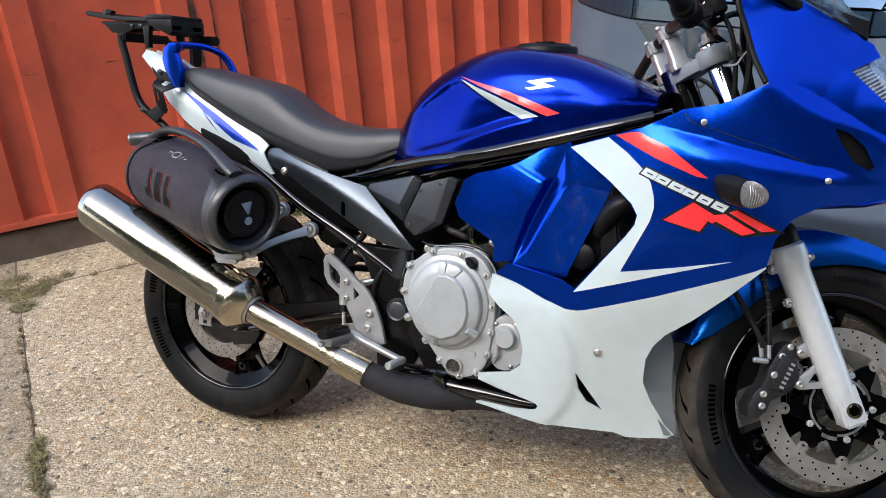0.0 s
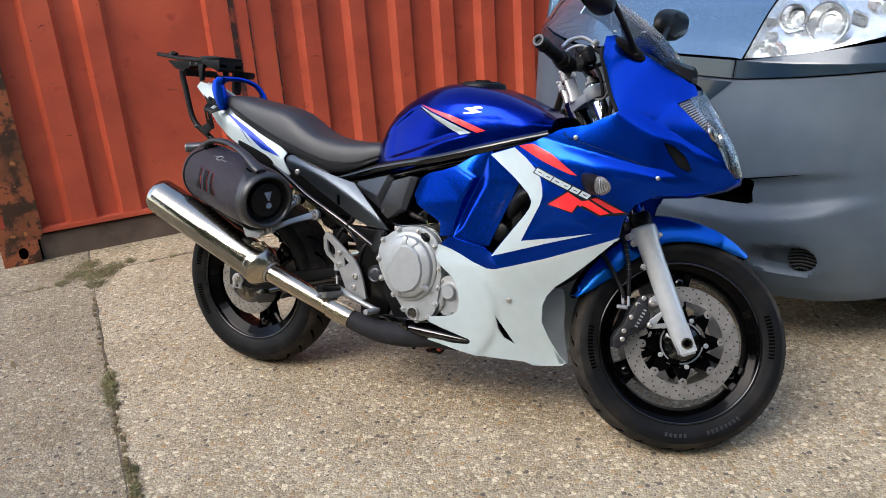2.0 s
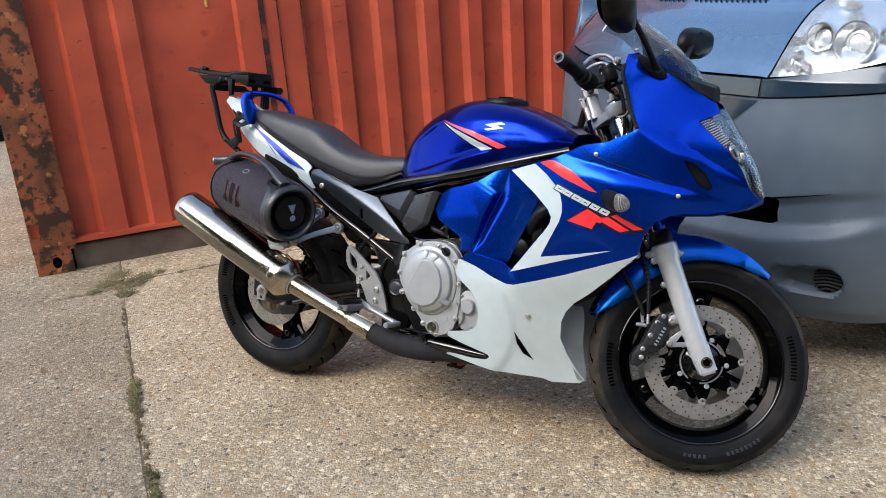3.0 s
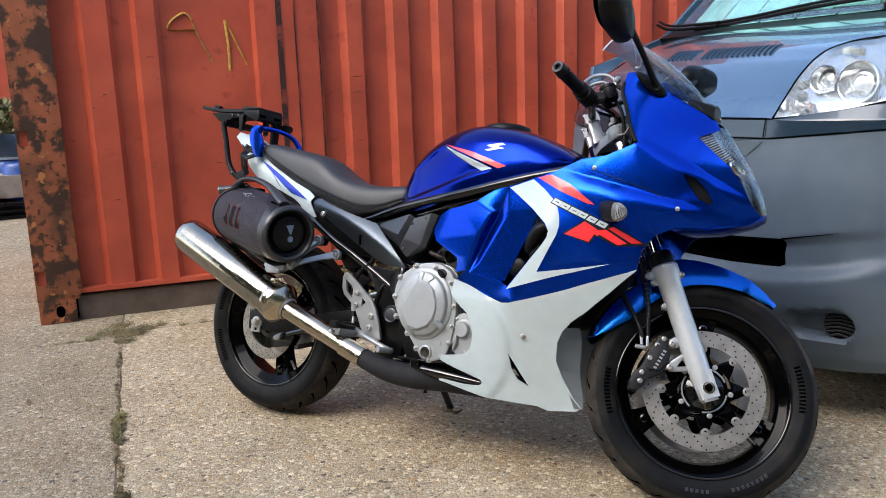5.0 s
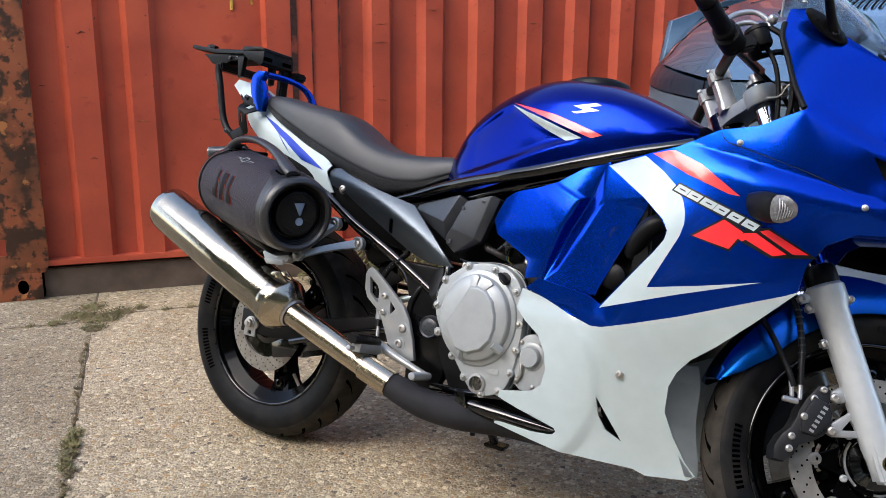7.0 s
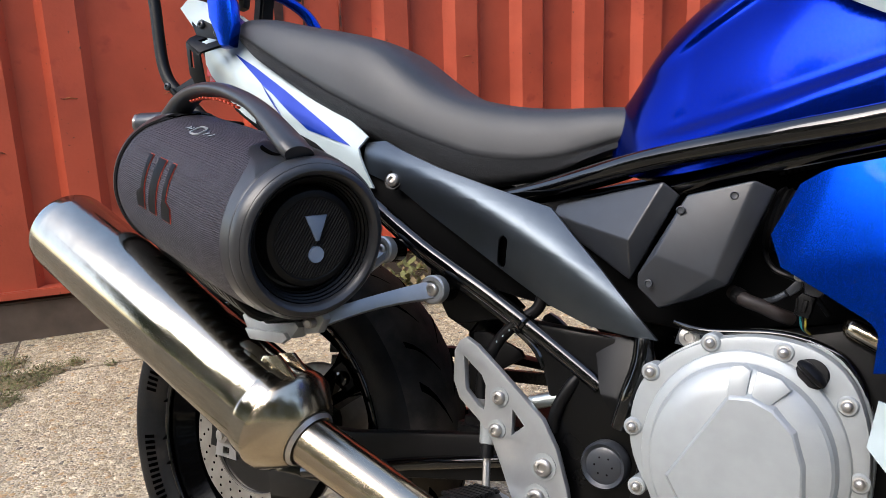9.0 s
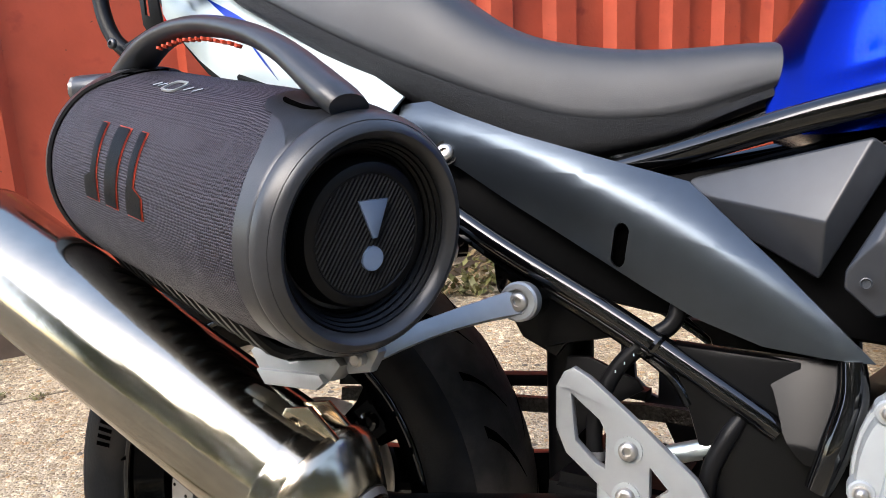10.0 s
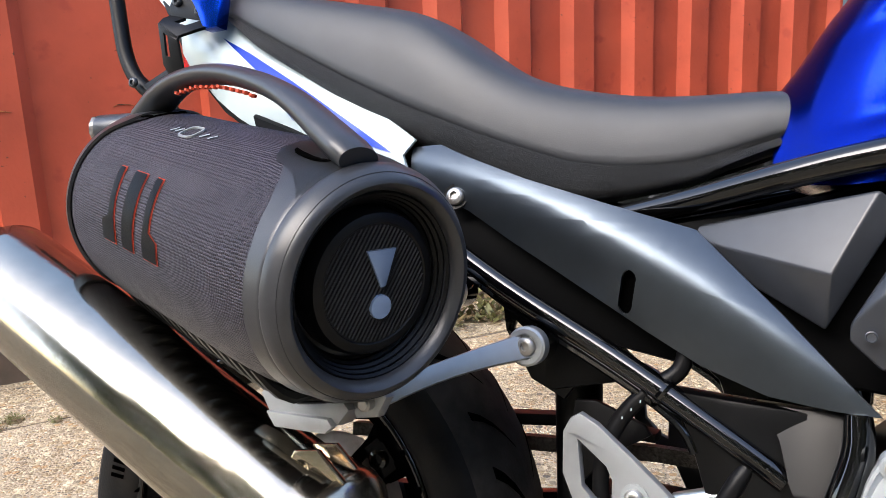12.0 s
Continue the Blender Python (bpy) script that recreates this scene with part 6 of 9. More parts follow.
def build_disc(R, r_in, y, parent, bobbins, carrier_r, bolts_n, side=-1, holes=True):
    d = part("brake_disc", lathe([(r_in, -0.0025), (R - 0.001, -0.0025), (R, -0.0015), (R, 0.0015), (R - 0.001, 0.0025), (r_in, 0.0025)], 72, ((0, y, 0), (0, side, 0)), None, True), disc_steel, parent, "drilled steel brake disc")
    if holes:
        bm = bmesh.new()
        rows = [(r_in + (R - r_in) * f, o) for f, o in ((0.18, 0.0), (0.42, 0.33), (0.66, 0.66), (0.88, 1.0))]
        n = 24
        for k in range(n):
            for r, o in rows:
                a = 2 * math.pi * (k + o * 0.9) / n
                lathe([(0.0022, 0.0), (0.0001, 0.0)], 8, ((r * math.cos(a), y + side * 0.0029, r * math.sin(a)), (0, side, 0)), bm)
        tagged(part("disc_hole", bm, hole_black, d), kind="stuff")
    if bobbins:
        star = []
        for k in range(bobbins * 8):
            a = 2 * math.pi * k / (bobbins * 8) + radians(-17)
            star.append(((carrier_r + 0.018 * math.cos(bobbins * (a + radians(17)))) * math.cos(a), (carrier_r + 0.018 * math.cos(bobbins * (a + radians(17)))) * math.sin(a)))
        inner = [(0.050 * math.cos(t), 0.050 * math.sin(t)) for t in np.linspace(0, 2 * math.pi, 25)[:-1]]
        slots = []
        for k in range(bolts_n):
            a0 = 2 * math.pi * (k + 0.5) / bolts_n + radians(47)
            arc = [(0.060 * math.cos(a0 + t), 0.060 * math.sin(a0 + t)) for t in np.linspace(-0.38, 0.38, 7)] + [(0.068 * math.cos(a0 + t), 0.068 * math.sin(a0 + t)) for t in np.linspace(0.38, -0.38, 7)]
            slots.append(arc)
        car = part("disc_carrier", prism(star, y - 0.003, y + 0.003, [inner] + slots, 0.0008), rim_black, d)
        for k in range(bobbins):
            a = 2 * math.pi * k / bobbins + radians(-17)
            p = (0.1055 * R / 0.152 * math.cos(a), y, 0.1055 * R / 0.152 * math.sin(a))
            part("bobbin", lathe([(0.0115, -0.003), (0.0115, 0.0045), (0.006, 0.005), (0.0055, 0.002), (0.0001, 0.002)], 20, (p, (0, side, 0))), disc_steel, d)
        for k in range(3):
            a0 = 2 * math.pi * k / 3 + 0.5
            part("carrier_arc", lathe([(0.0540, 0.0), (0.0545, 0.006), (0.0585, 0.006), (0.0590, 0.0)], 14, ((0, y, 0), (0, side, 0)), None, False, (a0, a0 + 1.5)), alu, d)
        for k in range(bolts_n):
            a = 2 * math.pi * k / bolts_n + radians(47)
            part("disc_bolt", bolt_head((0.066 * math.cos(a), y + side * 0.003, 0.066 * math.sin(a)), 0.007, 0.005, (0, side, 0)), silver, d)
    return d


rear_wheel, rear_tyre = build_wheel("rear_wheel", 0.302, 0.214, 0.075, (282, 42, 162), (205, 160), "gloss black three spoke rear wheel")
rear_wheel.matrix_local = pose(0.004, 0, 0.308)
build_disc(0.120, 0.082, -0.075, rear_wheel, 0, 0.07, 5)
part("disc_hub", lathe([(0.083, -0.078), (0.083, -0.072), (0.03, -0.07)], 32), gloss_black, rear_wheel)
part("sprocket", lathe([(0.092, 0.078), (0.096, 0.075), (0.092, 0.072), (0.04, 0.072), (0.04, 0.078)], 44, ((0, 0, 0), (0, 1, 0)), None, True), bolt_steel, rear_wheel)


def build_swingarm():
    for side in (-1, 1):
        arm = bike_part("swingarm", prism([(-0.062, 0.288), (-0.062, 0.350), (0.06, 0.352), (0.20, 0.365), (0.40, 0.405), (0.47, 0.417), (0.48, 0.365), (0.42, 0.35), (0.20, 0.305), (0.06, 0.287)], side * 0.080, side * 0.104, (), 0.006), gloss_black if side > 0 else dark_plastic, None, "black box section swingarm")
        adj = [(-0.022 + 0.019 * math.cos(t), 0.315 + 0.019 * math.sin(t)) for t in np.linspace(0, math.pi, 9)] + [(-0.043, 0.280), (-0.001, 0.280)]
        p = bike_part("chain_adjuster", prism(adj, side * 0.104, side * 0.110, [[(-0.028, 0.285), (-0.016, 0.285), (-0.016, 0.295), (-0.028, 0.295)]], 0.0015), alu, arm)
        bike_part("axle_nut", lathe([(0.015, 0), (0.015, 0.003), (0.0115, 0.004), (0.0115, 0.011), (0.006, 0.012), (0.006, 0.016), (0.0001, 0.016)], 6 * 4, ((-0.022, side * 0.110, 0.315), (0, side, 0))), bolt_steel, arm)
    bike_part("axle", rod((-0.006, -0.11, 0.312), (-0.006, 0.11, 0.312), 0.011), bolt_steel)
    cal = bike_part("rear_caliper", prism([(0.06, 0.235), (0.13, 0.25), (0.15, 0.285), (0.10, 0.30), (0.05, 0.275)], -0.10, -0.06, (), 0.008), gloss_black, None, "black rear brake caliper")
    bike_part("torque_arm", tube([(0.12, -0.10, 0.29), (0.30, -0.105, 0.345), (0.45, -0.105, 0.385)], 0.009, 10, 3), gloss_black)
    bike_part("swingarm_brace", box((0.345, -0.09, 0.375), (0.47, 0.09, 0.415), 0.01), dark_plastic)
    bike_part("chain", loft([[(x, 0.076 + y, z + h) for y, h in ((-0.007, -0.008), (0.007, -0.008), (0.007, 0.008), (-0.007, 0.008))] for x, z in ((0.02, 0.412), (0.2, 0.43), (0.4, 0.447), (0.56, 0.45))]), mat("oily chain", (0.09, 0.08, 0.07), 0.45, 0.8, 0, 0.4, 300, 0.8, 300), None, "oily drive chain")
    bike_part("chain_lower", loft([[(x, 0.076 + y, z + h) for y, h in ((-0.007, -0.008), (0.007, -0.008), (0.007, 0.008), (-0.007, 0.008))] for x, z in ((0.02, 0.224), (0.3, 0.30), (0.56, 0.38))]), bpy.data.materials["oily chain"], None, "oily drive chain")
    bike_part("chain_guard", prism([(0.02, 0.44), (0.30, 0.475), (0.40, 0.47), (0.40, 0.46), (0.30, 0.462), (0.02, 0.425)], 0.062, 0.092, (), 0.002), dark_plastic)
    bike_part("shock", rod((0.350, 0.0, 0.33), (0.326, 0.0, 0.60), 0.024, 20, None, None, 0.004), dark_plastic)


build_swingarm()


# footrest plate, pedal, passenger peg hangers
def build_footrests():
    out = [(0.364, 0.505), (0.370, 0.518), (0.378, 0.523), (0.393, 0.516), (0.428, 0.490), (0.484, 0.446), (0.504, 0.416), (0.520, 0.375), (0.532, 0.326), (0.518, 0.322), (0.485, 0.334), (0.454, 0.350), (0.437, 0.384), (0.419, 0.417), (0.400, 0.432), (0.376, 0.450), (0.366, 0.470)]
    holes = [[(0.378, 0.500), (0.403, 0.482), (0.409, 0.471), (0.410, 0.443), (0.402, 0.446), (0.384, 0.462)], [(0.447, 0.449), (0.462, 0.434), (0.448, 0.421)]]
    plate = bike_part("heel_plate", prism(out, -0.138, -0.127, holes, 0.0022), silver_paint, None, "silver footrest hanger plate")
    for x, z, r in ((0.429, 0.461, 0.0080), (0.429, 0.423, 0.0080), (0.491, 0.394, 0.0105), (0.486, 0.358, 0.0105)):
        bike_part("plate_washer", rod((x, -0.136, z), (x, -0.1395, z), r * 1.45, 20), silver, plate)
        bike_part("plate_bolt", bolt_head((x, -0.1395, z), r, 0.006), bolt_steel, plate)
    peg = bike_part("footpeg", loft([[(0.444 + 0.014 * x, y, z0 + h) for x, h in ((-1, 0.004), (-0.7, -0.014), (0.7, -0.014), (1, 0.004), (0.9, 0.012), (-0.9, 0.012))] for y, z0 in ((-0.168, 0.340), (-0.20, 0.344), (-0.235, 0.349), (-0.246, 0.351))]), silver_paint, plate, "rider footpeg with ribbed black rubber", 30)
    bike_part("peg_rubber", loft([[(0.444 + w * math.cos(t), y, z0 + 0.011 * math.sin(t)) for t in np.linspace(0, 2 * math.pi, 17)[:-1]] for y, z0, w in ((-0.170, 0.355, 0.013), (-0.176, 0.357, 0.019), (-0.22, 0.363, 0.021), (-0.258, 0.368, 0.020), (-0.266, 0.369, 0.013))]), rubber_hose, peg, "ribbed black rubber")
    for k in range(7):
        y = -0.182 - 0.0115 * k
        bike_part("peg_rib", box((0.428, y - 0.003, 0.3665 + 0.0016 * k), (0.460, y + 0.003, 0.3705 + 0.0016 * k), 0.001), rubber_hose, peg)
    bike_part("peg_clip", rod((0.444, -0.258, 0.346), (0.444, -0.276, 0.349), 0.007, 6, None, None, 0.001), alu, peg)
    bike_part("peg_pivot", rod((0.444, -0.135, 0.338), (0.444, -0.172, 0.340), 0.013, 14, None, None, 0.002), silver, peg)
    ped = bike_part("brake_pedal", tube([(0.430, -0.142, 0.345), (0.470, -0.150, 0.334), (0.53, -0.156, 0.318), (0.585, -0.158, 0.302)], [0.017, 0.0145, 0.0115, 0.0115], 14, 5, None, 0.72), silver_paint, plate, "silver brake pedal")
    bike_part("pedal_tip", rod((0.587, -0.152, 0.302), (0.590, -0.230, 0.311), 0.0088, 16, None, None, 0.002), silver_paint, ped)
    for k in range(9):
        bike_part("tip_rib", lathe([(0.0088, -0.0012), (0.0096, 0.0), (0.0088, 0.0012)], 14, ((0.5875 + 0.0003 * k, -0.164 - 0.0072 * k, 0.3034 + 0.0008 * k), (0.04, -1, 0.11))), silver_paint, ped)
    bike_part("brake_cylinder", rod((0.412, -0.125, 0.435), (0.415, -0.128, 0.400), 0.011, 14, None, None, 0.003), silver, plate)
    bike_part("push_rod", rod((0.415, -0.13, 0.395), (0.424, -0.142, 0.350), 0.0045, 8), bolt_steel, plate)
    bike_part("rubber_boot", rod((0.415, -0.13, 0.402), (0.417, -0.134, 0.386), 0.008, 12), rubber_hose, plate)
    res = bike_part("reservoir_hose", tube([(0.398, -0.118, 0.435), (0.394, -0.116, 0.475), (0.405, -0.112, 0.515), (0.428, -0.108, 0.545), (0.452, -0.104, 0.566), (0.456, -0.10, 0.60)], 0.0075, 10), rubber_hose, plate, "black rubber hose with small white print")
    for k, w in ((0, 0.006), (1, 0.006), (2, 0.004), (3, 0.006)):
        bike_part("hose_print", box((0.4090 + 0.007 * k, -0.1195 + 0.0009 * k, 0.5195 + 0.0078 * k), (0.4100 + 0.007 * k, -0.1185 + 0.0009 * k, 0.5218 + 0.0078 * k)), white, res)
    bike_part("hose_clip", lathe([(0.0085, 0), (0.0085, 0.008)], 16, ((0.397, -0.117, 0.443), (-0.05, 0, 1))), alu, plate)
    bike_part("breather_hose", tube([(0.52, -0.10, 0.51), (0.505, -0.115, 0.485), (0.492, -0.118, 0.455), (0.488, -0.115, 0.43)], 0.0075, 10), rubber_hose)
    bike_part("hose_fitting", rod((0.455, -0.11, 0.455), (0.492, -0.108, 0.468), 0.0085, 10, None, None, 0.002), mat("zinc fitting", (0.45, 0.50, 0.50), 0.35, 0.9, 0, 0.1, 100))
    bike_part("cable_tie", lathe([(0.013, -0.003), (0.0145, 0), (0.013, 0.003)], 16, ((0.440, -0.111, 0.545), (0.6, 0.02, -0.4))), gloss_black)
    # passenger hanger: two arms meeting at the folded peg
    def arm(a, b, w0, w1, t):
        a, b = Vector(a), Vector(b)
        d = (b - a).normalized()
        n = d.cross(Vector((0, -1, 0))).normalized()
        o = n.cross(d).normalized()
        R = []
        for k in range(9):
            q = k / 8
            p, w = a.lerp(b, q) + n * 0.004 * math.sin(math.pi * q), w0 + (w1 - w0) * q - 0.0025 * math.sin(math.pi * q)
            R.append([p + n * w * x + o * t * y for x, y in ((-1, -0.3), (-0.75, -0.9), (0.0, -1.0), (0.6, -0.8), (1, -0.1), (0.9, 0.7), (0, 0.8), (-0.9, 0.7))])
        return loft(R)

    h = bike_part("peg_hanger", arm((0.326, -0.126, 0.573), (0.236, -0.245, 0.528), 0.0125, 0.0095, 0.008), silver_paint, None, "silver cast passenger peg hanger", 30)
    bike_part("hanger_arm", arm((0.240, -0.118, 0.613), (0.238, -0.238, 0.540), 0.0125, 0.0095, 0.008), silver_paint, h, "", 30)
    bike_part("hanger_fork", prism([(0.226, 0.540), (0.246, 0.546), (0.256, 0.535), (0.248, 0.518), (0.228, 0.514), (0.222, 0.526)], -0.252, -0.238, [], 0.003), silver_paint, h)
    for x, y, z, r in ((0.326, -0.130, 0.573, 0.0175), (0.240, -0.122, 0.613, 0.0175)):
        e = bike_part("hanger_eye", lathe([(r - 0.002, -0.004), (r, 0.0), (r, 0.012), (r - 0.002, 0.014), (r * 0.65, 0.014), (r * 0.62, 0.010), (0.0001, 0.010)], 28, ((x, y + 0.004, z), (0, -1, 0))), silver_paint, h)
        bike_part("hanger_bolt", bolt_head((x, y - 0.006, z), 0.0085, 0.006), bolt_steel, h)
        bike_part("hanger_spacer", rod((x, y + 0.03, z), (x, y, z), 0.016, 20), gloss_black, h)
    block = bike_part("folded_peg", prism([(0.138, 0.524), (0.146, 0.532), (0.178, 0.520), (0.222, 0.528), (0.228, 0.522), (0.218, 0.508), (0.160, 0.501), (0.148, 0.509)], -0.262, -0.236, (), 0.004), silver_paint, h, "silver folded passenger peg")
    bike_part("peg_ledge", prism([(0.150, 0.511), (0.212, 0.514), (0.218, 0.508), (0.210, 0.501), (0.160, 0.499)], -0.269, -0.260, (), 0.003), silver_paint, block)
    bike_part("peg_rubber", prism([(0.140, 0.530), (0.150, 0.542), (0.205, 0.545), (0.226, 0.538), (0.224, 0.528), (0.178, 0.521)], -0.260, -0.232, (), 0.004), rubber_hose, block, "black rubber pad")
    bike_part("peg_pivot", rod((0.240, -0.235, 0.530), (0.240, -0.262, 0.528), 0.006, 16, None, None, 0.002), bolt_steel, block)
    bike_part("hanger_plate", prism([(0.318, 0.585), (0.322, 0.534), (0.330, 0.526), (0.392, 0.542), (0.405, 0.556), (0.36, 0.59)], -0.075, -0.03, (), 0.006), dark_plastic)
    bike_part("linkage_plate", prism([(0.352, 0.520), (0.372, 0.522), (0.418, 0.506), (0.424, 0.498), (0.388, 0.474), (0.36, 0.44), (0.345, 0.44)], -0.07, -0.062, (), 0.002), dark_plastic)
    bike_part("far_heel_plate", prism([(x - 0.01, z + 0.01) for x, z in out], 0.127, 0.138, [[(x - 0.01, z + 0.01) for x, z in h] for h in holes], 0.0022), grey_plastic, None, "heel plate on the far side")
    bike_part("rear_bracket", prism([(0.265, 0.60), (0.30, 0.585), (0.345, 0.53), (0.335, 0.515), (0.30, 0.53), (0.27, 0.575)], -0.05, -0.043, [[(0.28, 0.585), (0.30, 0.57), (0.295, 0.562), (0.278, 0.577)]], 0.001), frame_black)


build_footrests()


# front end, turned to the left on its steering axis
FRONT_C = Vector((1.455, 0.047, 0.299))
_r = Vector((0.388, -0.880, 0.256)).normalized()
_u = Vector((-0.405, 0.035, 0.914))
_u = (_u - _r * _u.dot(_r)).normalized()
_f = _u.cross(_r) * -1
if _f.x < 0:
    _f = -_f
FRONT = Matrix(((_f.x, -_r.x, _u.x, FRONT_C.x), (_f.y, -_r.y, _u.y, FRONT_C.y), (_f.z, -_r.z, _u.z, FRONT_C.z), (0, 0, 0, 1)))


def front_part(name, bm, material, parent=None, label="", smooth=40):
    bmesh.ops.transform(bm, matrix=FRONT, verts=bm.verts[:])
    return part(name, bm, material, parent or bike, label, smooth)


front_wheel, front_tyre = build_wheel("front_wheel", 0.298, 0.224, 0.060, (70, 190, 310), (165, 346), "gloss black three spoke front wheel")
front_wheel.matrix_local = FRONT @ pose(0, 0, 0)
for side in (-1, 1):
    build_disc(0.155, 0.114, side * 0.066, front_wheel, 8, 0.088, 5, side)
for string, ang, size in (("120/70 ZR 17", 60, 0.017),):
    part("size_lettering", arc_text(string, 0.252, ang, -0.0605, size), void_plastic, front_tyre, "raised tyre size lettering")
for a0, n in ((268, 8), (242, 5)):
    for k in range(n):
        t = radians(a0 + 2.9 * k)
        bm = box((0.248, -0.0612, -0.0034), (0.257, -0.058, 0.0034), 0.0, None, Matrix.Rotation(-t, 4, "Y"))
        part("sidewall_bar", bm, grey_plastic, front_tyre)


def build_fork():
    for side in (-1, 1):
        y, x = side * 0.108, -0.004
        leg = front_part("fork_leg", lathe([(0.018, -0.03), (0.022, -0.02), (0.0275, 0.03), (0.0285, 0.10), (0.0292, 0.22), (0.0300, 0.285), (0.0355, 0.300), (0.0355, 0.330), (0.030, 0.336), (0.0225, 0.337)], 32, ((x, y, 0.0), (0, 0, 1))), fork_silver, None, "silver fork leg")
        lug = front_part("axle_lug", box((-0.024, y - 0.024, -0.032), (0.022, y + 0.024, 0.05), 0.006), fork_silver, leg)
        front_part("axle_end", lathe([(0.0150, 0), (0.0150, 0.003), (0.012, 0.0032), (0.0115, 0.001), (0.0001, 0.001)], 24, ((0, y + side * 0.024, 0), (0, side, 0))), pipe_steel, lug)
        front_part("axle_socket", lathe([(0.0105, 0.0005), (0.0001, 0.0005)], 6, ((0, y + side * 0.0272, 0), (0, side, 0))), hole_black, lug)
        front_part("dust_seal", lathe([(0.0295, 0.334), (0.0305, 0.338), (0.0305, 0.365), (0.026, 0.373), (0.0215, 0.374)], 28, ((x, y, 0), (0, 0, 1))), dark_plastic, leg)
        front_part("stanchion", lathe([(0.0205, 0.33), (0.0205, 0.752), (0.018, 0.756), (0.009, 0.756), (0.0085, 0.762), (0.0001, 0.762)], 28, ((x, y, 0), (0, 0, 1))), fork_chrome, leg, "chrome fork tube")
        for zz, dx in ((0.298, 0.036), (0.298, -0.042), (0.318, -0.05), (0.228, -0.036)):
            front_part("guard_lug", box((x + min(0, dx) - 0.005, y - 0.009, zz - 0.009), (x + max(0, dx) + 0.005, y + 0.009, zz + 0.009), 0.004), fork_silver, leg)
            front_part("lug_bolt", bolt_head((x + dx, y + side * 0.009, zz), 0.007, 0.006, (0, side, 0)), bolt_steel, leg)
        front_part("caliper_ear", prism([(-0.02, 0.050), (-0.075, 0.064), (-0.084, 0.074), (-0.074, 0.086), (-0.034, 0.099), (-0.02, 0.11)], y - side * 0.008, y + side * 0.004, [[(-0.03, 0.066), (-0.055, 0.072), (-0.035, 0.086)]], 0.003), silver_paint, leg)
        front_part("caliper_ear", prism([(-0.02, 0.118), (-0.05, 0.118), (-0.060, 0.130), (-0.05, 0.142), (-0.02, 0.15)], y - side * 0.008, y + side * 0.004, (), 0.003), silver_paint, leg)
        shape = [(-0.089, 0.146), (-0.072, 0.157), (-0.059, 0.156), (-0.052, 0.144), (-0.059, 0.127), (-0.066, 0.118), (-0.062, 0.105), (-0.072, 0.082), (-0.089, 0.070), (-0.107, 0.065), (-0.136, 0.063), (-0.150, 0.048), (-0.172, 0.040), (-0.188, 0.050), (-0.180, 0.071), (-0.161, 0.088), (-0.142, 0.096), (-0.125, 0.112), (-0.118, 0.123), (-0.101, 0.138)]
        cal = front_part("brake_caliper", prism(shape, y - side * 0.045, y + side * 0.006, (), 0.004), caliper_grey, None, "dark grey four piston brake caliper")
        front_part("caliper_bridge", prism([(-0.085, 0.140), (-0.064, 0.120), (-0.070, 0.088), (-0.105, 0.072), (-0.128, 0.085), (-0.118, 0.112)], y + side * 0.004, y + side * 0.013, (), 0.004), caliper_grey, cal)
        for bx, bz, up in ((-0.065, 0.148, 0.006), (-0.086, 0.137, 0.006), (-0.115, 0.110, 0.012), (-0.145, 0.081, 0.006), (-0.156, 0.061, 0.006)):
            front_part("caliper_bolt", bolt_head((bx, y + side * up, bz), 0.0068, 0.005, (0, side, 0)), bolt_steel, cal)
        for k in range(6):
            c = Vector((-0.110 + 0.0072 * k, y + side * 0.0132, 0.083 + 0.0066 * k))
            m = Matrix.Translation(c) @ Matrix.Rotation(radians(-43), 4, "Y")
            front_part("maker_bar", box((-0.0024, -0.0006, -0.0042), (0.0024, 0.0006, 0.0042), 0.0, None, m), silver_paint, cal)
        for bx, bz in ((-0.073, 0.075), (-0.049, 0.130)):
            front_part("ear_bolt", bolt_head((bx, y + side * 0.004, bz), 0.009, 0.007, (0, side, 0)), bolt_steel, cal)
        front_part("brake_hose", tube([(-0.117, y + side * 0.008, 0.165), (-0.115, y + side * 0.008, 0.185), (-0.117, y + side * 0.004, 0.215), (-0.124, y, 0.27), (-0.128, y - side * 0.02, 0.31)], 0.0058, 10), rubber_hose, cal, "black brake hose")
        front_part("brake_hose", tube([(-0.102, y + side * 0.008, 0.165), (-0.094, y + side * 0.008, 0.19), (-0.079, y + side * 0.006, 0.23), (-0.067, y, 0.28), (-0.060, y - side * 0.01, 0.32), (-0.05, y - side * 0.03, 0.37)], 0.0058, 10), rubber_hose, cal, "black brake hose")
        for k in range(9):
            z = 0.195 + 0.013 * k
            front_part("hose_coil", lathe([(0.0064, -0.0015), (0.0068, 0), (0.0064, 0.0015)], 10, ((lerp(z, [0.19, 0.23, 0.28, 0.32], [-0.094, -0.079, -0.067, -0.060]), y + side * 0.006, z), (0.25, 0, 1))), grey_plastic, cal)
        for (x0, z0), (x1, z1) in (((-0.124, 0.148), (-0.115, 0.185)), ((-0.112, 0.140), (-0.095, 0.188))):
            front_part("banjo", rod((x0, y + side * 0.008, z0), (x1, y + side * 0.008, z1), 0.0042, 10, None, None, 0.0015), alu, cal)
        front_part("banjo_bolt", rod((-0.142, y + side * 0.010, 0.150), (-0.116, y + side * 0.010, 0.137), 0.0056, 12, None, None, 0.002), alu, cal)
    front_part("wheel_axle", rod((0, -0.12, 0), (0, 0.12, 0), 0.012), bolt_steel)
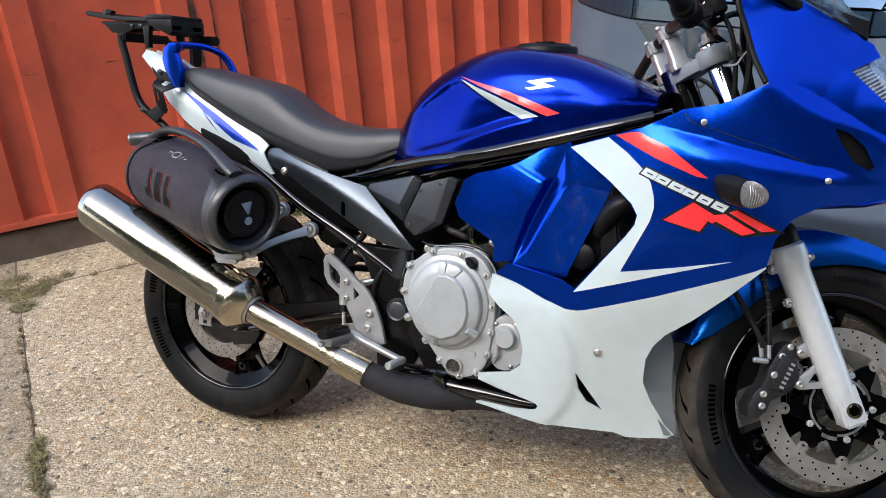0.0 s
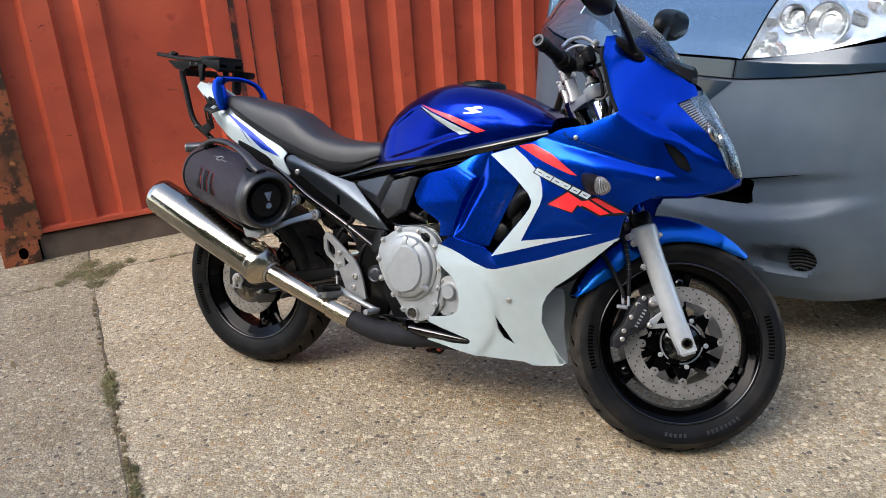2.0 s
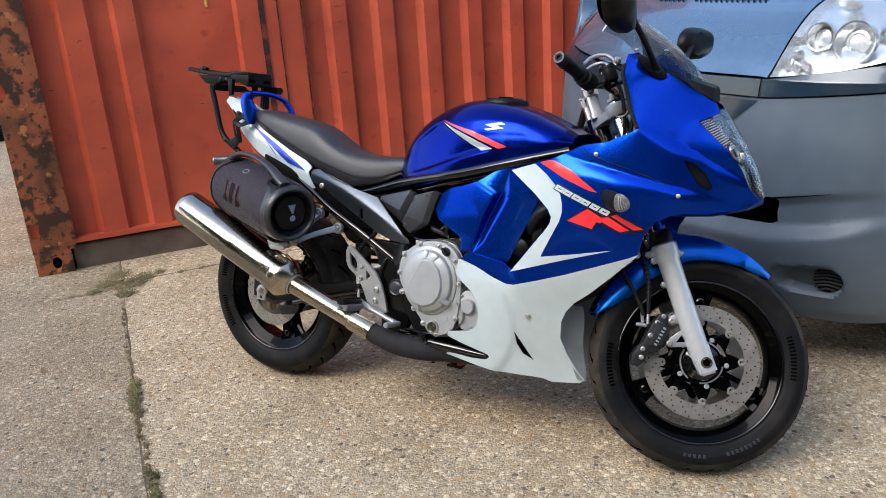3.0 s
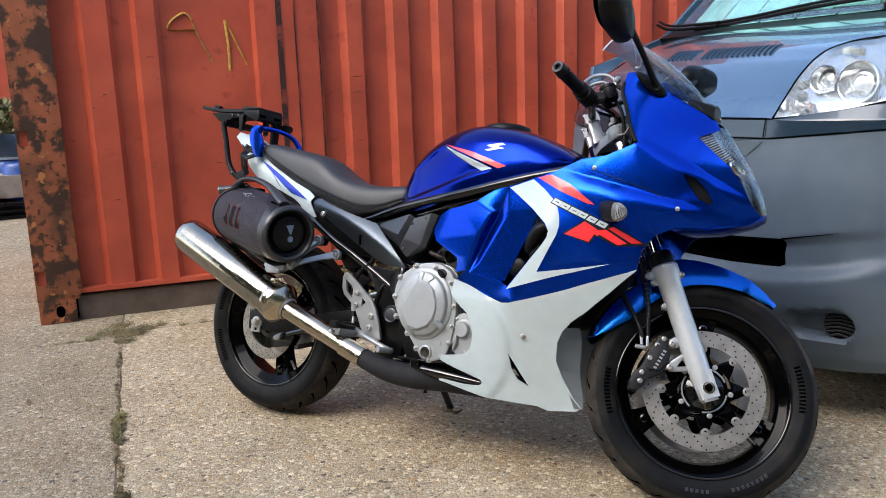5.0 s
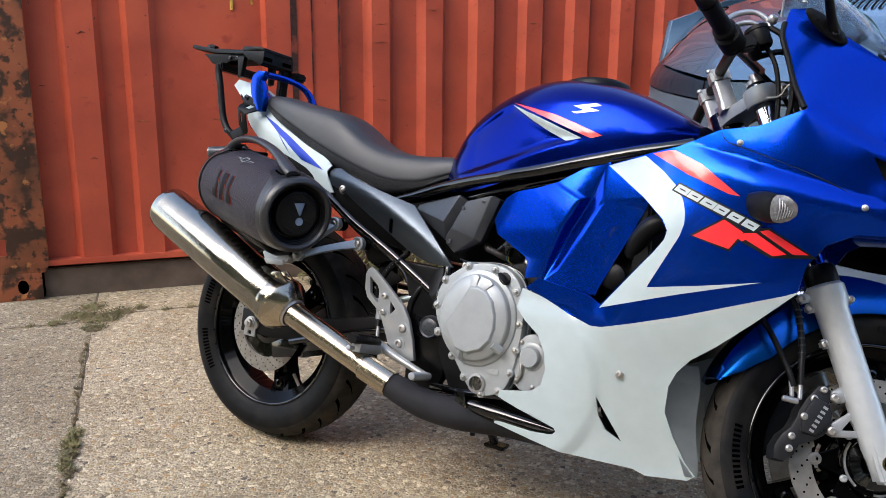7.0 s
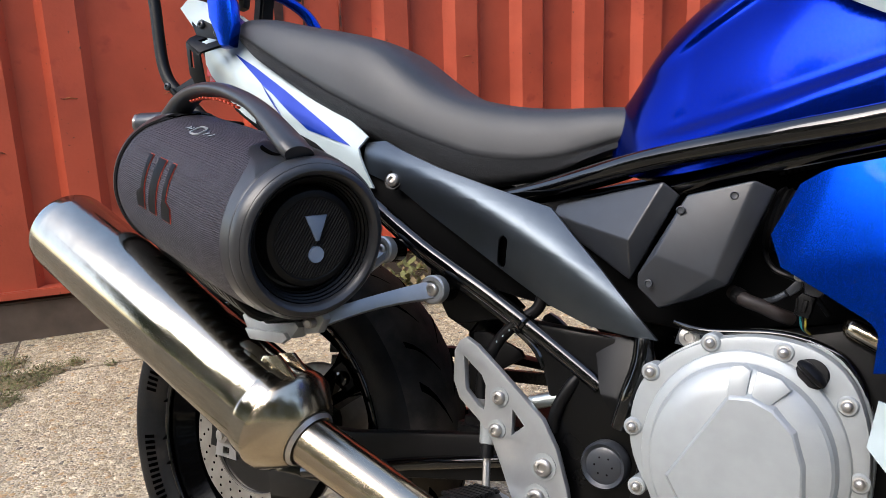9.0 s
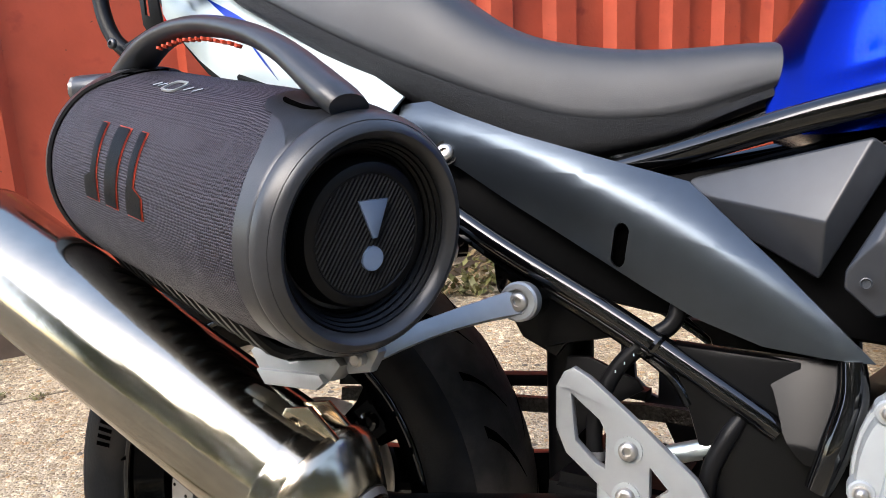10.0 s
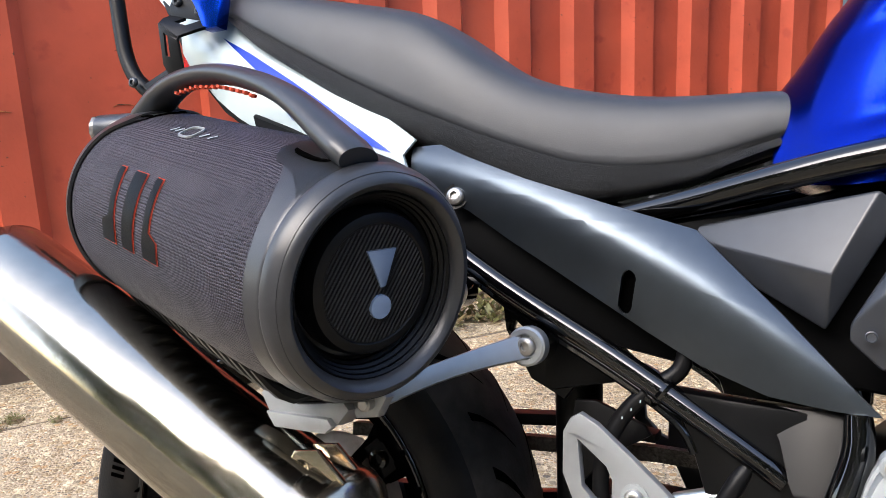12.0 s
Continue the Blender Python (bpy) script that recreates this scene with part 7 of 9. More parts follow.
    # mudguard
    def strip(a0, a1, n, w0, drop, crest):
        R = []
        for k in range(n):
            t = k / (n - 1)
            deg = a0 + (a1 - a0) * t
            a = radians(deg)
            w, r0 = w0(t), crest(deg)
            ring = []
            low = 0.314 - drop(t) - r0
            for y, dr in ((-w, low), (-w, min(-0.012, 0.55 * low)), (-w * 0.86, 0.0), (-w * 0.45, 0.008), (0, 0.010), (w * 0.45, 0.008), (w * 0.86, 0.0), (w, min(-0.012, 0.55 * low)), (w, low), (w - 0.004, low), (w * 0.84, -0.006), (0, 0.005), (-w * 0.84, -0.006), (-w + 0.004, low)):
                r = r0 + dr
                ring.append((r * math.cos(a), y, r * math.sin(a)))
            R.append(ring)
        return loft(R)
    drop = lambda t: lerp(t, [0, 0.08, 0.2, 0.45, 0.55, 0.82, 0.93, 1.0], [0.010, 0.026, 0.032, 0.036, 0.052, 0.056, 0.034, 0.006])
    crest = lambda d: lerp(d, [32, 45, 58, 70, 80, 87, 93, 100, 138], [0.314, 0.320, 0.330, 0.343, 0.354, 0.356, 0.338, 0.320, 0.318])
    front_part("front_mudguard", strip(32.5, 138, 60, lambda t: 0.072 - 0.050 * max(0, 0.16 - t) / 0.16 - 0.03 * max(0, t - 0.8), drop, crest), azure, None, "glossy blue front mudguard")
    # yokes
    up = front_part("upper_yoke", prism([(-0.030, -0.108), (0.018, -0.100), (0.006, -0.05), (-0.004, 0.0), (0.006, 0.05), (0.018, 0.100), (-0.030, 0.108), (-0.060, 0.06), (-0.072, 0.02), (-0.072, -0.02), (-0.060, -0.06)], 0.0, 0.026, (), 0.004, None, Matrix.Translation((0, 0, 0.728)) @ Matrix(((1, 0, 0, 0), (0, 0, 1, 0), (0, -1, 0, 0), (0, 0, 0, 1))) @ Matrix.Translation((0, -0.014, 0))), silver, None, "silver cast top yoke")
    for side in (-1, 1):
        front_part("fork_clamp", lathe([(0.0215, -0.018), (0.030, -0.018), (0.032, -0.015), (0.032, 0.015), (0.030, 0.018), (0.0215, 0.018)], 32, ((-0.004, side * 0.108, 0.730), (0, 0, 1)), None, True), silver, up)
        front_part("pinch_lug", box((0.018, side * 0.118 - 0.012, 0.714), (0.044, side * 0.118 + 0.012, 0.744), 0.004), silver, up)
        front_part("fork_cap", lathe([(0.020, 0.0), (0.020, 0.008), (0.011, 0.010), (0.011, 0.022), (0.0001, 0.023)], 24, ((-0.004, side * 0.108, 0.758), (0, 0, 1))), alu, up)
        front_part("pinch_bolt", bolt_head((0.033, side * 0.130, 0.729), 0.008, 0.006, (0.3, side, 0)), bolt_steel, up)
        front_part("riser", loft([[(-0.052 + 0.018 * q * math.copysign(abs(math.cos(t)) ** 0.35, math.cos(t)), side * 0.05 + 0.015 * q * math.copysign(abs(math.sin(t)) ** 0.35, math.sin(t)), z) for t in np.linspace(0, 2 * math.pi, 25)[:-1]] for z, q in ((0.738, 1.12), (0.750, 1.12), (0.756, 0.95), (0.800, 0.95), (0.806, 0.90))]), silver_paint, up, "silver handlebar riser")
        clamp = front_part("riser_clamp", box((-0.073, side * 0.05 - 0.017, 0.799), (-0.031, side * 0.05 + 0.017, 0.833), 0.006), silver_paint, up)
        for dx in (-0.017, 0.017):
            front_part("clamp_bolt", bolt_head((-0.052 + dx, side * 0.05, 0.832), 0.0055, 0.006, (0, 0, 1)), bolt_steel, clamp)
    front_part("steering_nut", lathe([(0.02, 0.0), (0.02, 0.012), (0.012, 0.014), (0.0001, 0.014)], 6, ((-0.045, 0, 0.755), (0, 0, 1))), alu, up)
    low = front_part("lower_yoke", box((-0.075, -0.14, 0.555), (0.025, 0.14, 0.595), 0.01), dark_plastic)
    front_part("steering_head", rod((-0.048, 0, 0.55), (-0.048, 0, 0.75), 0.032, 24), gloss_black)


build_fork()


# handlebar and controls
def build_bars():
    inv = FRONT.inverted()
    end, grip = inv @ Vector((1.138, -0.304, 1.092)), inv @ Vector((1.152, -0.208, 1.063))
    for side in (-1, 1):
        k = Vector((1, -side, 1))
        e, g = Vector((end.x, side * abs(end.y), end.z)), Vector((grip.x, side * abs(grip.y), grip.z))
        d = (e - g).normalized()
        mid = g - d * 0.05
        bar = front_part("handlebar", tube([(-0.052, side * 0.02, 0.819), (-0.052, side * 0.07, 0.821), mid, g, e], 0.011, 14, 6), dark_plastic, None, "black handlebar")
        front_part("grip", tube([g - d * 0.005, g, g + d * 0.008, g + d * 0.012, e - d * 0.012, e - d * 0.008], [0.014, 0.021, 0.021, 0.0165, 0.0165, 0.019], 20, 1), rubber_hose, bar, "black rubber grip")
        front_part("bar_end", lathe([(0.0165, -0.006), (0.0175, 0.0), (0.0165, 0.016), (0.0145, 0.022), (0.007, 0.022), (0.006, 0.016), (0.0001, 0.016)], 24, (e, d)), dark_plastic, bar)
        front_part("end_ring", lathe([(0.0150, 0.0215), (0.0148, 0.0232), (0.0105, 0.0232), (0.0103, 0.0215)], 24, (e, d)), grey_plastic, bar)
        sw = front_part("switch_housing", tube([g - d * 0.050, g - d * 0.047, g - d * 0.010, g - d * 0.006], [0.018, 0.024, 0.024, 0.018], 16, 1), dark_plastic, bar)
        front_part("switch_button", rod(g - d * 0.03 + Vector((-0.012, 0, 0.022)), g - d * 0.03 + Vector((-0.016, 0, 0.030)), 0.006, 10), mat("red switch", (0.6, 0.01, 0.01), 0.4) if side < 0 else bpy.data.materials["red switch"], sw)
        a = g - d * 0.055 + Vector((0.03, 0, 0.0))
        if side > 0:
            lev = front_part("lever", tube([a + Vector((0.020, 0, 0.012)), a + d * 0.02 + Vector((0.034, 0, 0.014)), a + d * 0.05 + Vector((0.040, 0, 0.006)), a + d * 0.10 + Vector((0.038, 0, -0.004)), a + d * 0.155 + Vector((0.030, 0, -0.008))], [0.007, 0.0065, 0.006, 0.0055, 0.007], 10, 5, None, 0.7), alu, bar, "silver hand lever")
        mc = front_part("master_cylinder", rod(a - d * 0.05 + Vector((-0.004, 0, 0.0)), a + d * 0.004, 0.012, 14, None, None, 0.004), dark_plastic, bar)
        front_part("clamp_bracket", box((a.x - 0.022, a.y - 0.012, a.z - 0.014), (a.x + 0.006, a.y + 0.012, a.z + 0.014), 0.004), dark_plastic, bar)
        front_part("cable", tube([a - d * 0.05, a - d * 0.09 + Vector((0.05, 0, 0.015)), (0.08, side * 0.06, 0.74), (0.06, side * 0.05, 0.60), (0.02, side * 0.07, 0.52)], 0.006, 8), rubber_hose, bar)
        front_part("cable", tube([g - d * 0.03 + Vector((0.0, 0, -0.022)), (-0.02, side * 0.16, 0.78), (0.05, side * 0.09, 0.70), (0.035, side * 0.075, 0.55)], 0.005, 8), rubber_hose, bar)
    near = bike_part("lever_bracket", tube([(1.132, -0.145, 1.098), (1.141, -0.125, 1.114), (1.158, -0.112, 1.123), (1.178, -0.104, 1.124), (1.198, -0.100, 1.112), (1.204, -0.10, 1.098)], [0.004, 0.0055, 0.0055, 0.005, 0.005, 0.006], 10, 5), alu, None, "silver lever and clamp on the bars")
    bike_part("lever_arm", tube([(1.137, -0.14, 1.082), (1.150, -0.125, 1.096), (1.170, -0.115, 1.103), (1.190, -0.108, 1.098)], [0.004, 0.005, 0.005, 0.004], 10, 5), alu, near)
    bike_part("clamp_knob", lathe([(0.004, -0.010), (0.009, -0.006), (0.0105, 0.0), (0.008, 0.007), (0.0001, 0.010)], 18, ((1.208, -0.10, 1.112), (0.3, -0.3, 0.9))), alu, near)
    bike_part("pivot_block", box((1.165, -0.115, 1.070), (1.205, -0.092, 1.092), 0.005), dark_plastic, near)
    for p, r in (((1.178, -0.118, 1.074), 0.006), ((1.196, -0.118, 1.066), 0.005), ((1.160, -0.120, 1.062), 0.005)):
        bike_part("clamp_screw", bolt_head(p, r, 0.004), bolt_steel, near)
    bike_part("front_cable", tube([(1.20, -0.10, 1.10), (1.235, -0.10, 1.075), (1.255, -0.10, 1.02), (1.262, -0.10, 0.96), (1.256, -0.10, 0.90)], 0.0058, 8), rubber_hose, near)
    bike_part("front_cable", tube([(1.195, -0.09, 1.07), (1.222, -0.09, 1.03), (1.236, -0.09, 0.97), (1.24, -0.09, 0.90)], 0.0048, 8), rubber_hose, near)
    bike_part("wire_guide", tube([(1.215, -0.095, 0.965), (1.238, -0.098, 0.968), (1.250, -0.10, 0.985), (1.258, -0.10, 0.993)], 0.0022, 6), bolt_steel, near)
    rv = inv @ Vector((1.19, -0.105, 1.075))
    front_part("brake_reservoir", lathe([(0.018, -0.02), (0.021, -0.015), (0.021, 0.012), (0.023, 0.013), (0.023, 0.020), (0.0001, 0.022)], 20, (rv, (0, 0, 1))), dark_plastic, None, "black brake fluid reservoir")
    front_part("reservoir_screw", bolt_head(rv + Vector((0.0, -0.012, 0.021)), 0.005, 0.003, (0, 0, 1)), bolt_steel)
    bike_part("instrument_panel", box((-0.045, -0.11, -0.055), (0.02, 0.11, 0.055), 0.012, None, Matrix.Translation((1.30, 0.0, 1.03)) @ Matrix.Rotation(radians(-30), 4, "Y")), dark_plastic, None, "black instrument cluster")
    case = bike_part("phone_mount", box((-0.008, -0.05, -0.028), (0.008, 0.05, 0.028), 0.004, None, Matrix.Translation((1.155, 0.01, 1.055)) @ Matrix.Rotation(radians(-50), 4, "Y") @ Matrix.Rotation(radians(25), 4, "X")), brown_leather, None, "reddish brown phone case on the bars")


build_bars()
bike_part("side_stand", tube([(0.55, 0.12, 0.28), (0.56, 0.20, 0.16), (0.565, 0.265, 0.075)], 0.012, 10, 4), gloss_black, None, "black side stand")
bike_part("stand_foot", box((0.54, 0.25, 0.060), (0.60, 0.30, 0.072), 0.003, None, pose(0, 0, 0)), gloss_black)


# ---------- loudspeaker on the passenger peg ----------
def build_speaker():
    u = Vector((0.9238, -0.3553, -0.1427)).normalized()
    v = Vector((0.0, -0.28, 0.96))
    v = (v - u * v.dot(u)).normalized()
    w = v.cross(u)
    c = Vector((0.270, -0.300, 0.6255))
    m = Matrix(((u.x, w.x, v.x, c.x), (u.y, w.y, v.y, c.y), (u.z, w.z, v.z, c.z), (0, 0, 0, 1)))
    s = thing("portable_loudspeaker", BIKE @ m, "black cylindrical portable loudspeaker with carry handle strapped on the motorcycle", "loudspeaker")
    ax = ((0, 0, 0), (1, 0, 0))
    hull = [(0.084, -0.004), (0.0885, -0.0085), (0.0925, -0.03), (0.0968, -0.07), (0.0980, -0.13), (0.0980, -0.20), (0.0985, -0.28), (0.0990, -0.33), (0.0965, -0.375), (0.0925, -0.398), (0.087, -0.408)]
    part("cloth_body", lathe(hull, 96, ax), mesh_cloth, s, "black woven cloth cover")
    rad = lambda x: lerp(-x, [-h for _, h in hull], [r for r, _ in hull])

    def on(x, a, r=None):
        r = r or rad(x)
        return Vector((x, -r * math.sin(a), r * math.cos(a)))

    # smooth saddle under each handle foot
    for x0, x1 in ((-0.080, -0.006), (-0.404, -0.340)):
        bm = bmesh.new()
        g = []
        for i in range(13):
            x = x0 + (x1 - x0) * i / 12
            t = i / 12 if x0 > -0.2 else 1 - i / 12
            half = radians(13 + 8 * min(1, t * 5) + 18 * t**3)
            g.append([bm.verts.new(on(x, half * k / 10, rad(x) + 0.0016)) for k in range(-10, 11)])
        for a, b in zip(g, g[1:]):
            for k in range(20):
                bm.faces.new((a[k], a[k + 1], b[k + 1], b[k]))
        bmesh.ops.solidify(bm, geom=bm.faces[:], thickness=0.004)
        part("handle_saddle", bm, spk_rubber, s)
    # smooth collar behind each end ring, its edge scalloped into the cloth
    for sign, base in ((1, 0.0), (-1, -0.412)):
        bm = bmesh.new()
        g = []
        for k in range(97):
            a = 2 * math.pi * k / 96
            deg = math.degrees(min(a, 2 * math.pi - a))
            back = lerp(deg, [0, 20, 30, 42, 60, 90, 125, 180], [0.060, 0.056, 0.040, 0.030, 0.026, 0.0255, 0.029, 0.031])
            g.append([bm.verts.new(on(base - sign * (0.006 + (back - 0.006) * j / 6), a, rad(base - sign * (0.006 + (back - 0.006) * j / 6)) + 0.0013)) for j in range(7)])
        for a, b in zip(g, g[1:]):
            for j in range(6):
                bm.faces.new((a[j], a[j + 1], b[j + 1], b[j]))
        bmesh.ops.remove_doubles(bm, verts=bm.verts[:], dist=1e-5)
        bmesh.ops.solidify(bm, geom=bm.faces[:], thickness=0.003)
        part("end_collar", bm, spk_rubber, s, "smooth black rubber collar")
    for sign, base in ((1, 0.0), (-1, -0.412)):
        f = lambda prof: [(r, base + sign * h) for r, h in prof]
        bez = part("end_bezel", lathe(f([(0.085, -0.010), (0.0898, -0.0095), (0.0902, -0.006), (0.0875, 0.0005), (0.0848, 0.0046), (0.0842, 0.0046), (0.0836, 0.0058), (0.0805, 0.0088), (0.077, 0.0094), (0.0735, 0.007), (0.0712, 0.002), (0.069, -0.006), (0.0655, -0.016), (0.060, -0.023), (0.055, -0.024)]), 80, ax), spk_rubber, s, "black rubber end ring")
        for k in range(5):
            part("bellow_ring", lathe(f([(0.0715 - 0.0023 * k, -0.001 - 0.0045 * k), (0.0690 - 0.0023 * k, 0.0008 - 0.0045 * k), (0.0672 - 0.0023 * k, -0.001 - 0.0045 * k)]), 56, ax), dark_plastic, bez)
        face = part("radiator_face", lathe(f([(0.057, -0.024), (0.0555, -0.011), (0.0530, -0.0058), (0.0500, -0.0045), (0.0460, -0.0042), (0.0450, -0.0052), (0.0001, -0.005)]), 56, ((0, 0.003, 0), (1, 0, 0))), dark_plastic, s, "round black passive radiator")
        if sign > 0:
            for k in range(27):
                d = -0.0430 + 0.0033 * k
                h = math.sqrt(max(0, 0.0440**2 - d * d))
                if h > 0.004:
                    t = radians(52)
                    a, b = Vector((math.cos(t), math.sin(t))), Vector((-math.sin(t), math.cos(t)))
                    p, q = d * b - h * a, d * b + h * a
                    part("face_ridge", tube([(-0.0050, p.x + 0.003, p.y), (-0.0050, q.x + 0.003, q.y)], 0.00105, 5, 1), dark_plastic, face)
            wedge = [(-0.0045, 0.0275), (0.0215, 0.0245), (0.0095, -0.0025), (0.0055, -0.0025)]
            part("badge_wedge", prism(wedge, -0.0025, 0.0, (), 0.0006, None, Matrix.Translation((-0.0038, 0, 0)) @ Matrix.Rotation(radians(90), 4, "Z")), badge_blue, face, "pale blue wedge badge")
            part("badge_dot", lathe([(0.0095, -0.0050), (0.009, -0.0022), (0.0001, -0.0020)], 28, ((0, 0.0048, -0.0178), (1, 0, 0))), badge_blue, face, "pale blue round badge")
    # arched handle with orange nubs beneath
    arch = [(-0.010, 0, 0.0915), (-0.022, 0, 0.0975), (-0.044, 0, 0.1075), (-0.080, 0, 0.1240), (-0.115, 0, 0.1345), (-0.155, 0, 0.1405), (-0.20, 0, 0.143), (-0.25, 0, 0.140), (-0.30, 0, 0.131), (-0.345, 0, 0.1155), (-0.392, 0, 0.0915)]
    hd = part("carry_handle", tube(arch, [0.0185, 0.0205, 0.0195, 0.0165, 0.015, 0.0145, 0.0145, 0.0145, 0.015, 0.017, 0.019], 20, 6, None, 0.60), spk_rubber, s, "arched black carry handle")
    for k in range(14):
        x = -0.145 - 0.0115 * k
        z = lerp(-x, [0.115, 0.155, 0.20, 0.25, 0.30, 0.345], [0.1345, 0.1405, 0.143, 0.140, 0.131, 0.1155]) - 0.0095
        part("grip_nub", lathe([(0.0036, 0), (0.0032, 0.0025), (0.0001, 0.0032)], 8, ((x, -0.006, z + 0.001), (0, -0.4, -1))), orange, hd)
    for x in (-0.046, -0.360):
        part("foot_recess", loft([[(x + 0.024 * math.copysign(abs(math.cos(t)) ** 0.6, math.cos(t)), 0.0225 * math.copysign(abs(math.sin(t)) ** 0.6, math.sin(t)), rad(x + 0.024 * math.cos(t)) + z) for t in np.linspace(0, 2 * math.pi, 33)[:-1]] for z in (-0.008, 0.0006)]), hole_black, hd)
    # button marks on top
    ang = radians(16)
    part("power_button", prism([(0.014 * math.copysign(abs(math.cos(t)) ** 0.6, math.cos(t)), 0.010 * math.copysign(abs(math.sin(t)) ** 0.6, math.sin(t))) for t in np.linspace(0, 2 * math.pi, 33)[:-1]], -0.0008, 0.0008, [[(0.0118 * math.copysign(abs(math.cos(t)) ** 0.6, math.cos(t)), 0.0078 * math.copysign(abs(math.sin(t)) ** 0.6, math.sin(t))) for t in np.linspace(0, 2 * math.pi, 33)[:-1]]], 0.0, None, Matrix.Translation(on(-0.226, ang, rad(-0.226) + 0.0008)) @ Matrix.Rotation(ang, 4, "X") @ Matrix.Rotation(radians(90), 4, "X")), silver, s, "rounded button outline")
    for x, n in ((-0.262, 1), (-0.252, 0), (-0.202, 2), (-0.186, 0)):
        part("button_mark", rod(on(x, ang + 0.04, rad(x) + 0.0006), on(x + 0.007, ang - 0.03, rad(x) + 0.0006), 0.0009, 6), satin_grey, s)
    # maker mark as three plain slanted blocks with orange edge
    for k, (xt, xb) in enumerate(((-0.2725, -0.258), (-0.230, -0.222), (-0.191, -0.181))):
        for grow, mm, lift in ((0.0012, orange, 0.0), (0.0, dark_plastic, 0.0008)):
            bm = bmesh.new()
            L, R = [], []
            for j in range(13):
                t = j / 12
                a = radians(48 + 39 * t) + (-grow if j == 0 else grow if j == 12 else 0) * 10
                x = xt + (xb - xt) * t
                wd = 0.0145 if (k == 0 and t > 0.7) or (k == 2 and t > 0.72) else 0.0125 if k == 1 else 0.0060
                sh = -0.007 if k == 0 and t > 0.7 else 0.007 if k == 2 and t > 0.72 else 0.0
                L.append(bm.verts.new(on(x + sh - wd - grow * 0.3, a, rad(x) + 0.0006 + lift)))
                R.append(bm.verts.new(on(x + sh + wd + grow * 1.6, a, rad(x) + 0.0006 + lift)))
            for j in range(12):
                bm.faces.new((L[j], L[j + 1], R[j + 1], R[j]))
            bmesh.ops.solidify(bm, geom=bm.faces[:], thickness=0.0006)
            part("brand_block", bm, mm, s)
    # ribbed foot under the barrel
    for k in range(14):
        x = -0.07 - 0.02 * k
        part("foot_rib", tube([on(x, radians(132), 0.095), on(x, radians(158), 0.106), on(x, radians(190), 0.098)], [0.003, 0.007, 0.003], 8, 4), rubber_hose, s)
    return s


speaker = build_speaker()


# ---------- parked van ----------
VAN = pose(0.83, 2.50, 0, 0, 0, -47)  # x across its nose, y backwards into it


